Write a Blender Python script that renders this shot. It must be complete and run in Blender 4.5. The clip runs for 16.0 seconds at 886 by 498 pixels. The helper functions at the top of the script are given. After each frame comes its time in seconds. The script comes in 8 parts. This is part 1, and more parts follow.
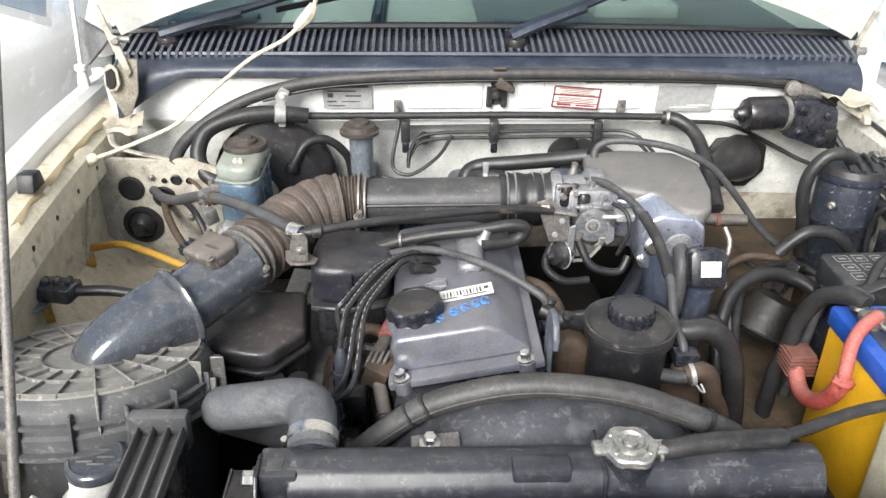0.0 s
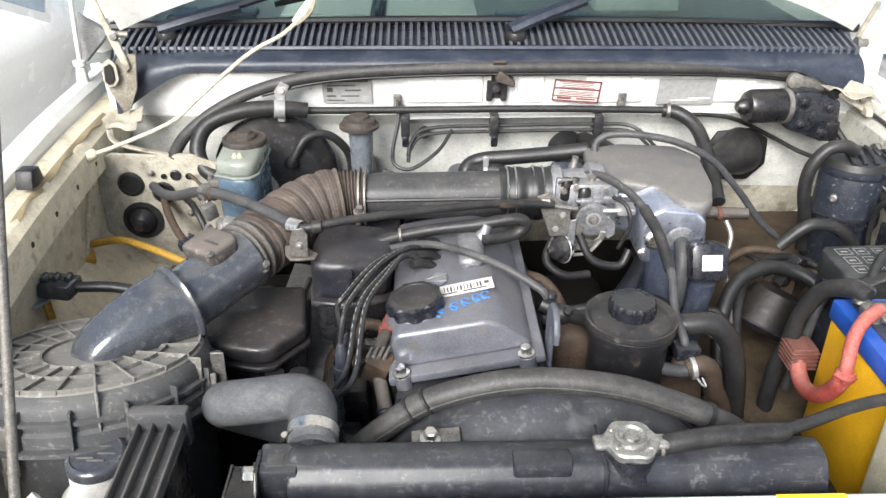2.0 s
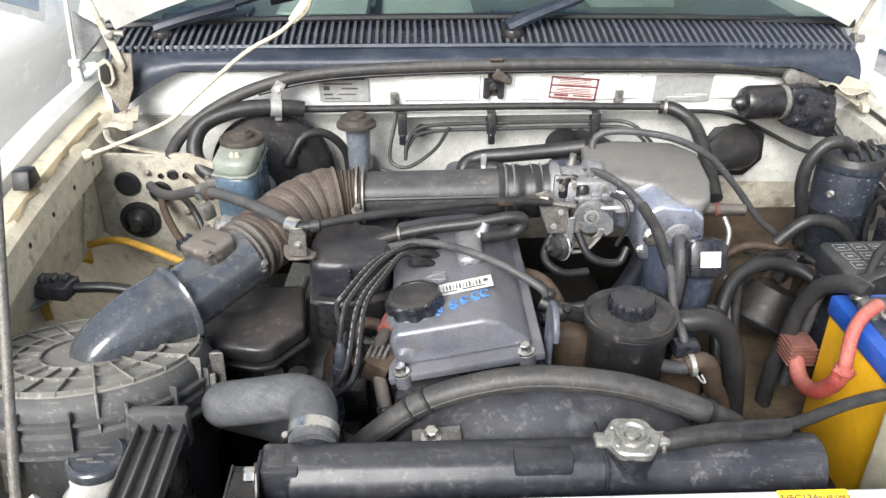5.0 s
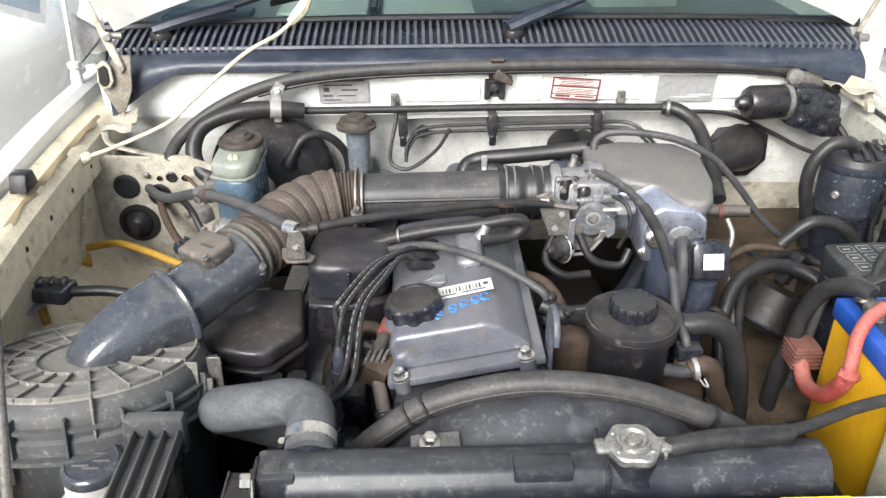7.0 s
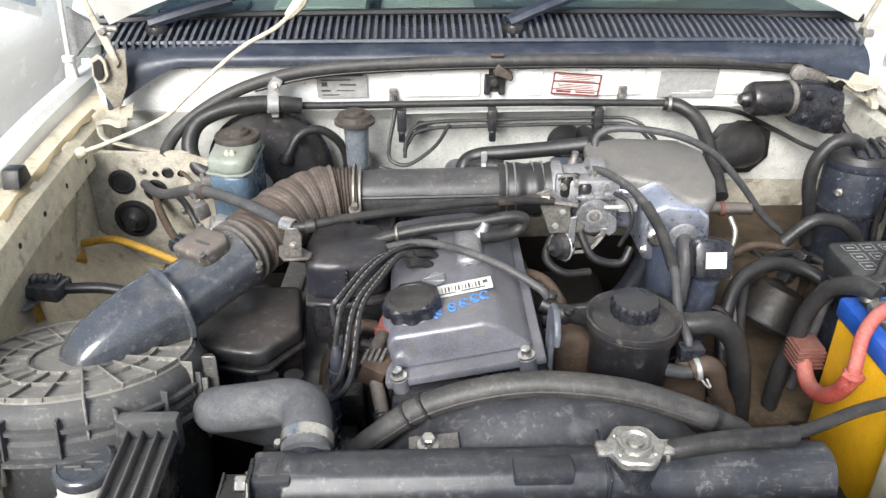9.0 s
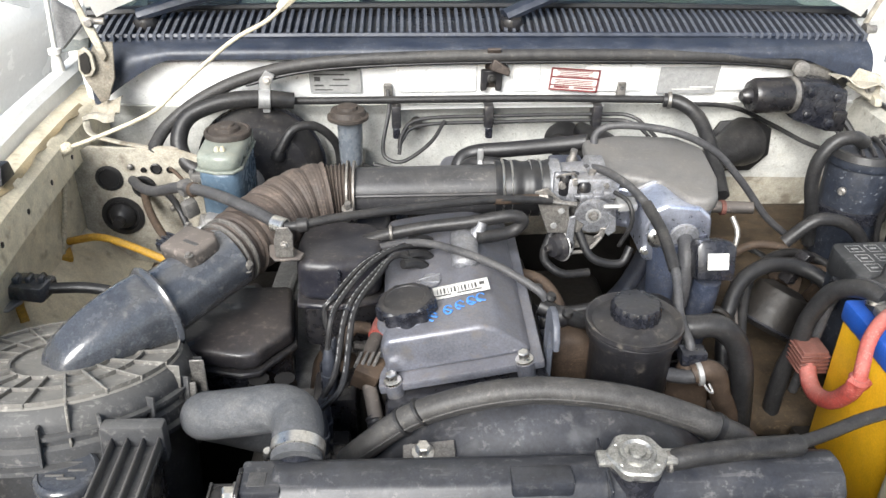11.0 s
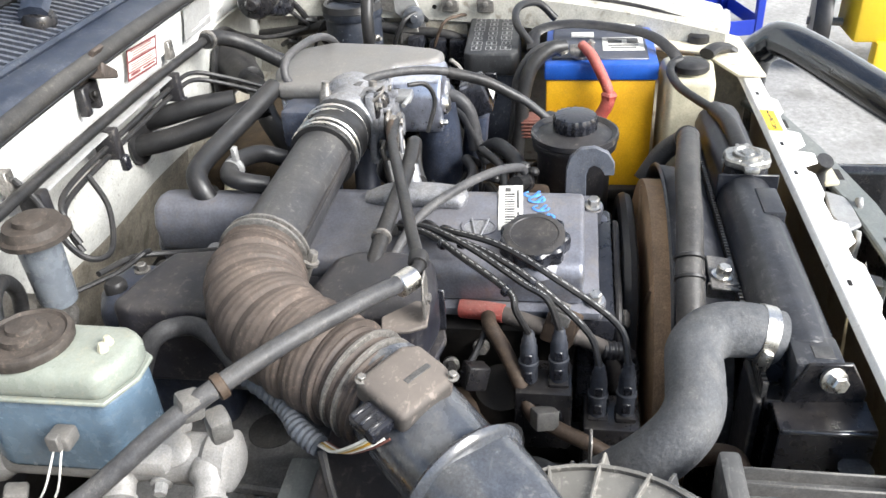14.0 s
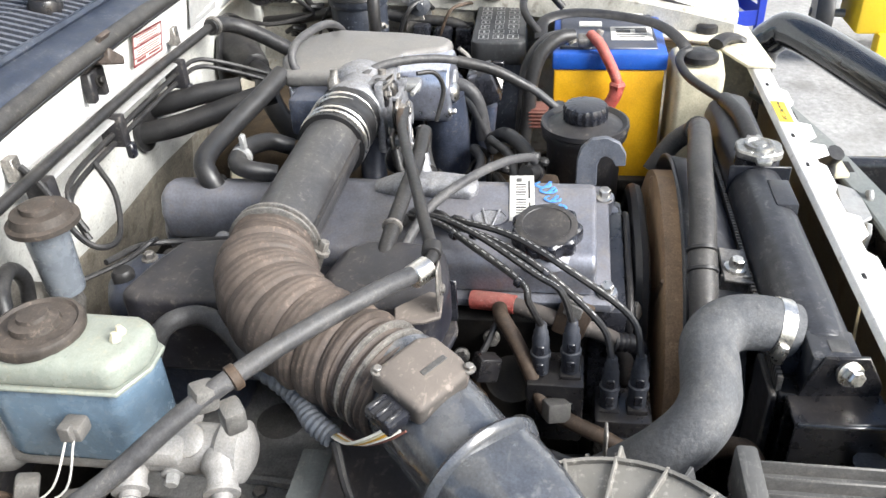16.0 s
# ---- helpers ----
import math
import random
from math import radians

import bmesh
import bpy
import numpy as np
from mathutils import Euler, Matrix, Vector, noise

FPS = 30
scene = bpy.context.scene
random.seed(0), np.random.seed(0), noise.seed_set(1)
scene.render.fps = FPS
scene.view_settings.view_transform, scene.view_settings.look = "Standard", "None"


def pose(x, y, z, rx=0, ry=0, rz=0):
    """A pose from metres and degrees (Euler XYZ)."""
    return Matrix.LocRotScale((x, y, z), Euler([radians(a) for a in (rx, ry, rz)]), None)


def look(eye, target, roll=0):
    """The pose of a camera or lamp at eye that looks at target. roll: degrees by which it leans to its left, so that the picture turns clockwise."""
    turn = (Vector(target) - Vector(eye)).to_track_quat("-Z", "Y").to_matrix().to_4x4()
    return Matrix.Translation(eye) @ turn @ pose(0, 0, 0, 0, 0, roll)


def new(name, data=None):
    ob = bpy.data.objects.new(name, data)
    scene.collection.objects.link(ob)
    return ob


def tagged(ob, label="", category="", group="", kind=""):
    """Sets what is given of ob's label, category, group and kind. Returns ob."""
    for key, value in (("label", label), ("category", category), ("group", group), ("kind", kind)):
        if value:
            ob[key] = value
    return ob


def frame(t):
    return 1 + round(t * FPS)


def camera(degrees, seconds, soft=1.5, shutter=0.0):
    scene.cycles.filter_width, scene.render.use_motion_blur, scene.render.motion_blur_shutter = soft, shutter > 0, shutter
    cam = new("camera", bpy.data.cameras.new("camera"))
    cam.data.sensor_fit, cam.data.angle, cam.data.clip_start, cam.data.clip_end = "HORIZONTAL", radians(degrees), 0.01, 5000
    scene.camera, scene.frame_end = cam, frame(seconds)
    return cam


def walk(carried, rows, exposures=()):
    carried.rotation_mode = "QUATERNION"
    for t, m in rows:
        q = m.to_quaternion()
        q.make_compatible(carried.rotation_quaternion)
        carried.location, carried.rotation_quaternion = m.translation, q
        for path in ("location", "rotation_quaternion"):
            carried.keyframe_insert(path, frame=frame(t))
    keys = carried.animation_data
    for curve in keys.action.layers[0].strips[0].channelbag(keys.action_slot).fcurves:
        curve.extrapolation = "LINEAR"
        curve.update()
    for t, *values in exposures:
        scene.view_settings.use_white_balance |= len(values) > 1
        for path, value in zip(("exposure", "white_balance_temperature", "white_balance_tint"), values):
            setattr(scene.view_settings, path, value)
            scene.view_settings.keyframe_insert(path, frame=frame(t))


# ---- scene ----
cam = camera(57.5, 16.0)
PATH = [
    (0, (0.037, 0.009, 1.587), (0.102, 1.766, 0.634), 0.8),
    (0.5, (0.041, 0.008, 1.586), (0.103, 1.761, 0.625), 0.7),
    (1, (0.041, 0.011, 1.585), (0.106, 1.76, 0.616), 0.6),
    (1.5, (0.039, 0.014, 1.587), (0.102, 1.762, 0.617), 0.6),
    (2, (0.039, 0.012, 1.586), (0.1, 1.763, 0.62), 0.5),
    (2.5, (0.038, 0.012, 1.586), (0.104, 1.764, 0.623), 0.5),
    (3, (0.039, 0.012, 1.586), (0.097, 1.756, 0.609), 0.3),
    (3.5, (0.039, 0.011, 1.587), (0.102, 1.761, 0.621), 0.4),
    (4, (0.035, 0.011, 1.587), (0.105, 1.76, 0.62), 0.4),
    (6.5, (0.035, 0.021, 1.588), (0.101, 1.764, 0.61), 0.1),
    (7, (0.042, 0.024, 1.585), (0.102, 1.772, 0.613), -0.0),
    (7.5, (0.038, 0.032, 1.583), (0.102, 1.776, 0.607), 0.0),
    (8, (0.041, 0.038, 1.583), (0.112, 1.778, 0.599), 0.2),
    (8.5, (0.042, 0.038, 1.582), (0.105, 1.779, 0.6), 0.2),
    (11, (0.041, 0.066, 1.574), (0.119, 1.8, 0.579), 0.6),
    (11.5, (-0.093, 0.21, 1.525), (0.475, 1.859, 0.546), 2.0),
    (12, (-0.322, 0.331, 1.505), (0.83, 1.647, 0.535), 1.2),
    (12.2, (-0.424, 0.376, 1.51), (0.871, 1.463, 0.442), 2.8),
    (12.5, (-0.551, 0.441, 1.501), (0.911, 1.326, 0.463), 0.5),
    (13, (-0.681, 0.641, 1.505), (0.932, 1.211, 0.47), -3.7),
    (13.5, (-0.677, 0.727, 1.502), (0.985, 1.183, 0.487), -1.2),
    (14, (-0.662, 0.819, 1.491), (0.998, 1.108, 0.413), -3.7),
    (14.5, (-0.661, 0.835, 1.49), (1.005, 1.095, 0.415), -2.9),
    (15, (-0.66, 0.834, 1.489), (0.99, 1.106, 0.392), -3.0),
    (15.5, (-0.658, 0.835, 1.489), (0.992, 1.106, 0.392), -3.0),
    (16, (-0.658, 0.835, 1.489), (0.988, 1.114, 0.389), -3.2),
]
walk(cam, [(t, look(eye, target, roll)) for t, eye, target, roll in PATH],
     [(0.0, 1.14, 6250.0, 8.0), (11.0, 1.14, 6250.0, 8.0), (12.4, 1.08, 6150.0, 8.0), (13.0, 1.40, 6150.0, 8.0), (13.5, 1.42, 6150.0, 8.0), (14.0, 1.54, 6200.0, 8.0), (16.0, 1.60, 6250.0, 8.0)])

# world, sun and exposure
world = bpy.data.worlds.new("world")
scene.world = world
world.use_nodes = True
wn = world.node_tree
sky = wn.nodes.new("ShaderNodeTexSky")
sky.sky_type = "NISHITA"
sky.sun_disc = False
sky.sun_elevation, sky.sun_rotation = radians(34), radians(203)
sky.air_density, sky.dust_density = 1.0, 2.5
wn.nodes["Background"].inputs[1].default_value = 0.085
wn.links.new(sky.outputs[0], wn.nodes["Background"].inputs[0])
sun = new("sun", bpy.data.lights.new("sun", "SUN"))
sun.data.energy, sun.data.angle, sun.data.color = 3.6, radians(34), (1.0, 0.97, 0.935)
sun.matrix_world = look((-3.5, -8.2, 6.1), (0, 0, 0))

# ---------------------------------------------------------------- materials
def mat(name, col, rough=0.5, metal=0.0, dust=0.3, dustcol=(0.27, 0.225, 0.175), size=40.0, bump=0.12, var=0.25, clear=0.0, spots=None):
    m = bpy.data.materials.new(name)
    m.use_nodes = True
    t = m.node_tree
    N, L = t.nodes, t.links
    b = N["Principled BSDF"]
    tc = N.new("ShaderNodeTexCoord")
    n1 = N.new("ShaderNodeTexNoise")
    n1.inputs["Scale"].default_value, n1.inputs["Detail"].default_value = size * 4, 6
    n2 = N.new("ShaderNodeTexNoise")
    n2.inputs["Scale"].default_value, n2.inputs["Detail"].default_value, n2.inputs["Roughness"].default_value = size * 1.1, 8, 0.68
    L.new(tc.outputs["Object"], n1.inputs["Vector"])
    L.new(tc.outputs["Object"], n2.inputs["Vector"])

    def ranged(sock, a, z, lo, hi):
        r = N.new("ShaderNodeMapRange")
        for k, v in zip((1, 2, 3, 4), (a, z, lo, hi)):
            r.inputs[k].default_value = v
        L.new(sock, r.inputs[0])
        return r.outputs[0]

    def maths(op, a, c):
        q = N.new("ShaderNodeMath")
        q.operation = op
        for k, v in enumerate((a, c)):
            if isinstance(v, float):
                q.inputs[k].default_value = v
            else:
                L.new(v, q.inputs[k])
        return q.outputs[0]

    def mix(f, a, c, kind="MIX"):
        q = N.new("ShaderNodeMix")
        q.data_type, q.blend_type = "RGBA", kind
        for k, v in ((0, f), (6, a), (7, c)):
            if isinstance(v, (float, tuple)):
                q.inputs[k].default_value = v if isinstance(v, float) else (*v, 1)
            else:
                L.new(v, q.inputs[k])
        return q.outputs[2]

    shade = ranged(n1.outputs[0], 0.3, 0.7, 1 - var, 1 + var)
    shade2 = ranged(n2.outputs[0], 0.3, 0.7, 1 - var * 0.6, 1 + var * 0.6)
    grey = N.new("ShaderNodeCombineColor")
    n7 = N.new("ShaderNodeTexNoise")
    n7.inputs["Scale"].default_value, n7.inputs["Detail"].default_value, n7.inputs["Roughness"].default_value = min(520.0, size * 30), 4, 0.75
    L.new(tc.outputs["Object"], n7.inputs["Vector"])
    both = maths("MULTIPLY", maths("MULTIPLY", shade, shade2), ranged(n7.outputs[0], 0.32, 0.68, 1 - min(0.4, var * 1.5), 1 + min(0.4, var * 1.5)))
    for k in range(3):
        L.new(both, grey.inputs[k])
    colour = mix(1.0, tuple(col), grey.outputs[0], "MULTIPLY")
    if spots:
        n3 = N.new("ShaderNodeTexNoise")
        n3.inputs["Scale"].default_value, n3.inputs["Detail"].default_value = spots[1], 3
        L.new(tc.outputs["Object"], n3.inputs["Vector"])
        colour = mix(ranged(n3.outputs[0], spots[2] - 0.03, spots[2] + 0.11, 0.0, spots[3]), colour, tuple(spots[0]))
    geo = N.new("ShaderNodeNewGeometry")
    sep = N.new("ShaderNodeSeparateXYZ")
    L.new(geo.outputs["Normal"], sep.inputs[0])
    up = ranged(sep.outputs[2], -0.1, 0.9, 0.25, 1.0)
    patch = ranged(n2.outputs[0], 0.36, 0.66, min(0.72, 0.12 + 0.95 * max(0.0, float(dust) - 0.3)), 1.0)
    n6 = N.new("ShaderNodeTexNoise")
    n6.inputs["Scale"].default_value, n6.inputs["Detail"].default_value = size * 0.7, 3
    L.new(tc.outputs["Object"], n6.inputs["Vector"])
    broad = ranged(n6.outputs[0], 0.36, 0.64, 0.55 + 0.7 * max(0.0, float(dust) - 0.4), 1.25)
    film = maths("MINIMUM", maths("MULTIPLY", maths("MULTIPLY", maths("MULTIPLY", up, patch), broad), float(dust)), 0.95)
    colour = mix(film, colour, tuple(dustcol))
    n4 = N.new("ShaderNodeTexNoise")
    n4.inputs["Scale"].default_value, n4.inputs["Detail"].default_value, n4.inputs["Roughness"].default_value = size * 9, 3, 0.7
    L.new(tc.outputs["Object"], n4.inputs["Vector"])
    grit = maths("MULTIPLY", ranged(n4.outputs[0], 0.56, 0.68, 0.0, 1.0), ranged(n2.outputs[0], 0.42, 0.60, 0.1, 1.0))
    colour = mix(maths("MULTIPLY", grit, min(0.75, float(dust) * 1.1)), colour, tuple(min(0.8, c * 1.55) for c in dustcol))
    mp = N.new("ShaderNodeMapping")
    mp.inputs["Rotation"].default_value = (0.5, 0.3, 0.7)
    mp.inputs["Scale"].default_value = (1.0, 9.0, 9.0)
    n5 = N.new("ShaderNodeTexNoise")
    n5.inputs["Scale"].default_value, n5.inputs["Detail"].default_value = size * 1.6, 2
    L.new(tc.outputs["Object"], mp.inputs["Vector"])
    L.new(mp.outputs[0], n5.inputs["Vector"])
    scratch = maths("MULTIPLY", ranged(n5.outputs[0], 0.64, 0.69, 0.0, 1.0), ranged(n2.outputs[0], 0.46, 0.56, 0.0, 1.0))
    colour = mix(maths("MULTIPLY", scratch, min(0.4, float(dust) * 0.45)), colour, tuple(min(0.8, c * 1.7) for c in dustcol))
    L.new(colour, b.inputs["Base Color"])
    L.new(maths("ADD", maths("MULTIPLY", film, 0.9 - rough), ranged(n1.outputs[0], 0.3, 0.7, rough * 0.85, min(1.0, rough * 1.15))), b.inputs["Roughness"])
    if metal:
        L.new(maths("MULTIPLY", maths("SUBTRACT", 1.0, film), float(metal)), b.inputs["Metallic"])
    b.inputs["Coat Weight"].default_value = clear
    b.inputs["Specular IOR Level"].default_value = 0.36 if dust >= 0.25 and not clear and not metal else 0.5
    bp = N.new("ShaderNodeBump")
    bp.inputs["Strength"].default_value, bp.inputs["Distance"].default_value = bump, 0.002
    L.new(n1.outputs[0], bp.inputs["Height"])
    L.new(bp.outputs[0], b.inputs["Normal"])
    return m


M = {}
M["white"] = mat("white_paint", (0.80, 0.79, 0.75), 0.3, dust=0.10, size=12, bump=0.03, var=0.05, clear=0.3, spots=((0.34, 0.29, 0.21), 170, 0.70, 0.45))
M["carwhite"] = mat("clean_white_paint", (0.82, 0.82, 0.81), 0.25, dust=0.03, size=3, bump=0.01, var=0.03, clear=0.5)
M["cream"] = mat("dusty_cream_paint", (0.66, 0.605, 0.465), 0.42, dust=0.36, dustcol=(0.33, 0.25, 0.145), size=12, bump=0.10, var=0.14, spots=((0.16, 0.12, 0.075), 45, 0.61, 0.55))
M["greycream"] = mat("greyed_cream_paint", (0.46, 0.45, 0.405), 0.42, dust=0.42, dustcol=(0.25, 0.21, 0.15), size=12, bump=0.12, var=0.16, spots=((0.13, 0.105, 0.075), 60, 0.60, 0.6))
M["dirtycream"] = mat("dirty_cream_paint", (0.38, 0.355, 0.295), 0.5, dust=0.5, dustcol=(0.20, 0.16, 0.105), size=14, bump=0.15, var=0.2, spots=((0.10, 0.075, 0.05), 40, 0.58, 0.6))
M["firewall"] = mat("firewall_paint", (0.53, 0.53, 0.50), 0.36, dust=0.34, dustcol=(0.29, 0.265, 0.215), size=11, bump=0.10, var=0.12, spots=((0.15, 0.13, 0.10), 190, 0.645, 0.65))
# mud brown taken close to black for the shade low in the bay
M["tan"] = mat("shaded_muddy_apron", (0.043, 0.030, 0.018), 0.85, dust=0.5, dustcol=(0.088, 0.062, 0.036), size=14, bump=0.5, var=0.4, spots=((0.016, 0.012, 0.008), 30, 0.52, 0.85))
M["black"] = mat("black_plastic", (0.011, 0.012, 0.017), 0.25, dust=0.15, dustcol=(0.115, 0.106, 0.094), size=24, bump=0.12, var=0.3)
M["blackclean"] = mat("black_plastic_clean", (0.010, 0.010, 0.012), 0.28, dust=0.07, size=30, bump=0.06)
M["dusty"] = mat("dusty_plastic", (0.016, 0.016, 0.019), 0.36, dust=0.38, dustcol=(0.092, 0.081, 0.067), size=16, bump=0.25, var=0.3, spots=((0.17, 0.152, 0.128), 70, 0.66, 0.5))
M["verydusty"] = mat("dust_caked_plastic", (0.034, 0.032, 0.031), 0.45, dust=0.80, dustcol=(0.146, 0.124, 0.108), size=13, bump=0.3, var=0.25)
M["caked"] = mat("tan_dust_layer", (0.05, 0.047, 0.044), 0.6, dust=0.86, dustcol=(0.25, 0.238, 0.212), size=15, bump=0.35, var=0.35, spots=((0.09, 0.080, 0.068), 70, 0.56, 0.65))
M["clipgrey"] = mat("pale_grey_plastic", (0.105, 0.102, 0.098), 0.45, dust=0.5, dustcol=(0.135, 0.122, 0.105), size=30, bump=0.1, var=0.2)
M["slate"] = mat("slate_grey_plastic", (0.13, 0.142, 0.138), 0.4, dust=0.3, dustcol=(0.22, 0.21, 0.19), size=12, bump=0.06, var=0.12)
M["yellowcream"] = mat("yellowed_cream_paint", (0.28, 0.225, 0.13), 0.5, dust=0.35, dustcol=(0.24, 0.18, 0.10), size=10, bump=0.1, var=0.14, spots=((0.16, 0.115, 0.06), 40, 0.60, 0.6))
M["tanfan"] = mat("tan_dusty_fan", (0.25, 0.165, 0.10), 0.6, dust=0.5, dustcol=(0.33, 0.225, 0.14), size=20, bump=0.2, var=0.25)
M["chamber"] = mat("smooth_black_plastic", (0.012, 0.013, 0.020), 0.28, dust=0.42, dustcol=(0.125, 0.110, 0.092), size=14, bump=0.08, var=0.25)
M["plenumtop"] = mat("dusty_alloy_top", (0.15, 0.146, 0.141), 0.5, metal=0.2, dust=0.5, dustcol=(0.165, 0.150, 0.132), size=18, bump=0.15, var=0.15)
M["grey"] = mat("grey_plastic", (0.045, 0.050, 0.060), 0.19, dust=0.16, dustcol=(0.21, 0.195, 0.175), size=14, bump=0.06, var=0.2, clear=0.7, spots=((0.24, 0.23, 0.21), 70, 0.65, 0.35))
M["rubber"] = mat("dusty_rubber", (0.017, 0.017, 0.018), 0.38, dust=0.27, dustcol=(0.076, 0.068, 0.059), size=36, bump=0.22, var=0.3)
M["hose"] = mat("grey_hose", (0.045, 0.045, 0.048), 0.46, dust=0.30, dustcol=(0.125, 0.117, 0.106), size=26, bump=0.25, var=0.25)
M["blackrubber"] = mat("black_rubber", (0.012, 0.012, 0.013), 0.42, dust=0.18, dustcol=(0.070, 0.063, 0.055), size=35, bump=0.12)
M["boot"] = mat("brown_dusty_rubber", (0.050, 0.041, 0.036), 0.55, dust=0.62, dustcol=(0.140, 0.107, 0.086), size=24, bump=0.3, var=0.3)
M["alloy"] = mat("cast_alloy", (0.29, 0.295, 0.315), 0.40, metal=0.8, dust=0.58, dustcol=(0.14, 0.128, 0.112), size=35, bump=0.35, var=0.25)
M["bright"] = mat("bright_alloy", (0.56, 0.59, 0.70), 0.30, metal=0.9, dust=0.08, dustcol=(0.22, 0.21, 0.20), size=35, bump=0.2, var=0.12)
M["cover"] = mat("valve_cover_paint", (0.168, 0.177, 0.210), 0.30, metal=0.5, dust=0.5, dustcol=(0.135, 0.114, 0.096), size=12, bump=0.22, var=0.15, spots=((0.24, 0.21, 0.17), 45, 0.64, 0.35))
# shared near-black: oily iron parts, and surfaces that stand for deep shade
M["iron"] = mat("oily_iron_and_shade", (0.010, 0.009, 0.008), 0.50, metal=0.2, dust=0.25, dustcol=(0.040, 0.030, 0.022), size=30, bump=0.4)
M["steel"] = mat("zinc_steel", (0.62, 0.60, 0.56), 0.28, metal=1.0, dust=0.15, size=60, bump=0.08, var=0.12)
M["capmetal"] = mat("dull_zinc", (0.36, 0.355, 0.335), 0.36, metal=0.9, dust=0.35, dustcol=(0.22, 0.20, 0.17), size=45, bump=0.25, var=0.25)
M["dull"] = mat("dull_steel", (0.24, 0.23, 0.215), 0.42, metal=0.8, dust=0.5, dustcol=(0.15, 0.125, 0.10), size=50, bump=0.25)
M["yellow"] = mat("yellow_plastic", (0.66, 0.36, 0.010), 0.35, dust=0.12, dustcol=(0.3, 0.22, 0.1), size=12, bump=0.03, var=0.08)
M["blue"] = mat("blue_plastic", (0.012, 0.075, 0.36), 0.32, dust=0.12, size=16, bump=0.03, var=0.1)
M["bluepaint"] = mat("blue_paint", (0.008, 0.03, 0.32), 0.35, dust=0.05, size=10, bump=0.02, var=0.06)
M["red"] = mat("red_cable", (0.30, 0.040, 0.030), 0.5, dust=0.72, dustcol=(0.34, 0.165, 0.14), size=40, bump=0.2, var=0.3)
M["redbrown"] = mat("red_brown_plastic", (0.12, 0.045, 0.035), 0.5, dust=0.4, dustcol=(0.17, 0.10, 0.08), size=40)
M["yellowwire"] = mat("yellow_sleeve", (0.45, 0.25, 0.02), 0.55, dust=0.45, dustcol=(0.26, 0.18, 0.08), size=40)
M["natural"] = mat("natural_plastic", (0.46, 0.43, 0.32), 0.4, dust=0.30, dustcol=(0.26, 0.21, 0.13), size=16, bump=0.05, var=0.12)
M["mint"] = mat("milky_plastic", (0.215, 0.238, 0.210), 0.22, dust=0.40, dustcol=(0.205, 0.18, 0.125), size=18, bump=0.04, var=0.09)
M["milkgrey"] = mat("milky_grey_plastic", (0.125, 0.140, 0.160), 0.26, dust=0.3, dustcol=(0.22, 0.205, 0.175), size=20, bump=0.05, var=0.1)
M["tubegrey"] = mat("dusty_grey_tube", (0.030, 0.030, 0.033), 0.32, dust=0.42, dustcol=(0.115, 0.108, 0.098), size=18, bump=0.2, var=0.25)
M["fluid"] = mat("blue_grey_plastic", (0.085, 0.128, 0.175), 0.25, dust=0.14, dustcol=(0.23, 0.215, 0.185), size=20, bump=0.05, var=0.12)
M["bluetint"] = mat("blue_grey_paint", (0.045, 0.056, 0.088), 0.35, metal=0.3, dust=0.35, dustcol=(0.15, 0.135, 0.115), size=25, bump=0.25, var=0.25)
# darker copy of the blue-grey paint, with the plenum's shade in the colour
M["blueshade"] = mat("shaded_blue_casting", (0.022, 0.027, 0.042), 0.42, metal=0.3, dust=0.3, dustcol=(0.07, 0.058, 0.048), size=25, bump=0.3, var=0.25)
M["cowl"] = mat("cowl_plastic", (0.018, 0.024, 0.040), 0.42, dust=0.20, dustcol=(0.16, 0.16, 0.16), size=20, bump=0.06)
M["label"] = mat("paper_label", (0.68, 0.67, 0.63), 0.5, dust=0.42, dustcol=(0.33, 0.30, 0.25), size=30, bump=0.02, var=0.1)
M["plate"] = mat("alloy_plate", (0.34, 0.34, 0.335), 0.38, metal=0.4, dust=0.25, dustcol=(0.2, 0.18, 0.15), size=30, bump=0.08, var=0.12)
M["redink"] = mat("red_ink", (0.17, 0.035, 0.038), 0.5, dust=0.2, size=60, bump=0.02, var=0.25)
M["ink"] = mat("dark_ink", (0.05, 0.05, 0.05), 0.6, dust=0.1, size=30, bump=0.02)
M["chalk"] = mat("blue_marker", (0.05, 0.22, 0.62), 0.6, dust=0.15, size=60, bump=0.02, var=0.3)
M["sticker"] = mat("yellow_sticker", (0.82, 0.55, 0.02), 0.45, dust=0.1, size=30, bump=0.02, var=0.05)
M["string"] = mat("cream_tube", (0.50, 0.45, 0.34), 0.5, dust=0.25, dustcol=(0.4, 0.32, 0.2), size=40, bump=0.05)
M["concrete"] = mat("concrete", (0.25, 0.245, 0.235), 0.75, dust=0.35, dustcol=(0.30, 0.29, 0.275), size=1.2, bump=0.3, var=0.22, spots=((0.12, 0.115, 0.105), 3.5, 0.60, 0.6))
M["sheet"] = mat("white_sheet_metal", (0.84, 0.86, 0.87), 0.5, dust=0.08, size=1.5, bump=0.02, var=0.04)
M["roof"] = mat("shed_roof", (0.55, 0.55, 0.54), 0.6, dust=0.1, size=1.5, bump=0.02, var=0.05)
M["post"] = mat("blue_grey_post", (0.16, 0.19, 0.26), 0.5, dust=0.15, size=4, bump=0.03)
M["barblack"] = mat("gloss_black_tube", (0.010, 0.011, 0.013), 0.16, dust=0.08, size=10, bump=0.01, clear=0.6)
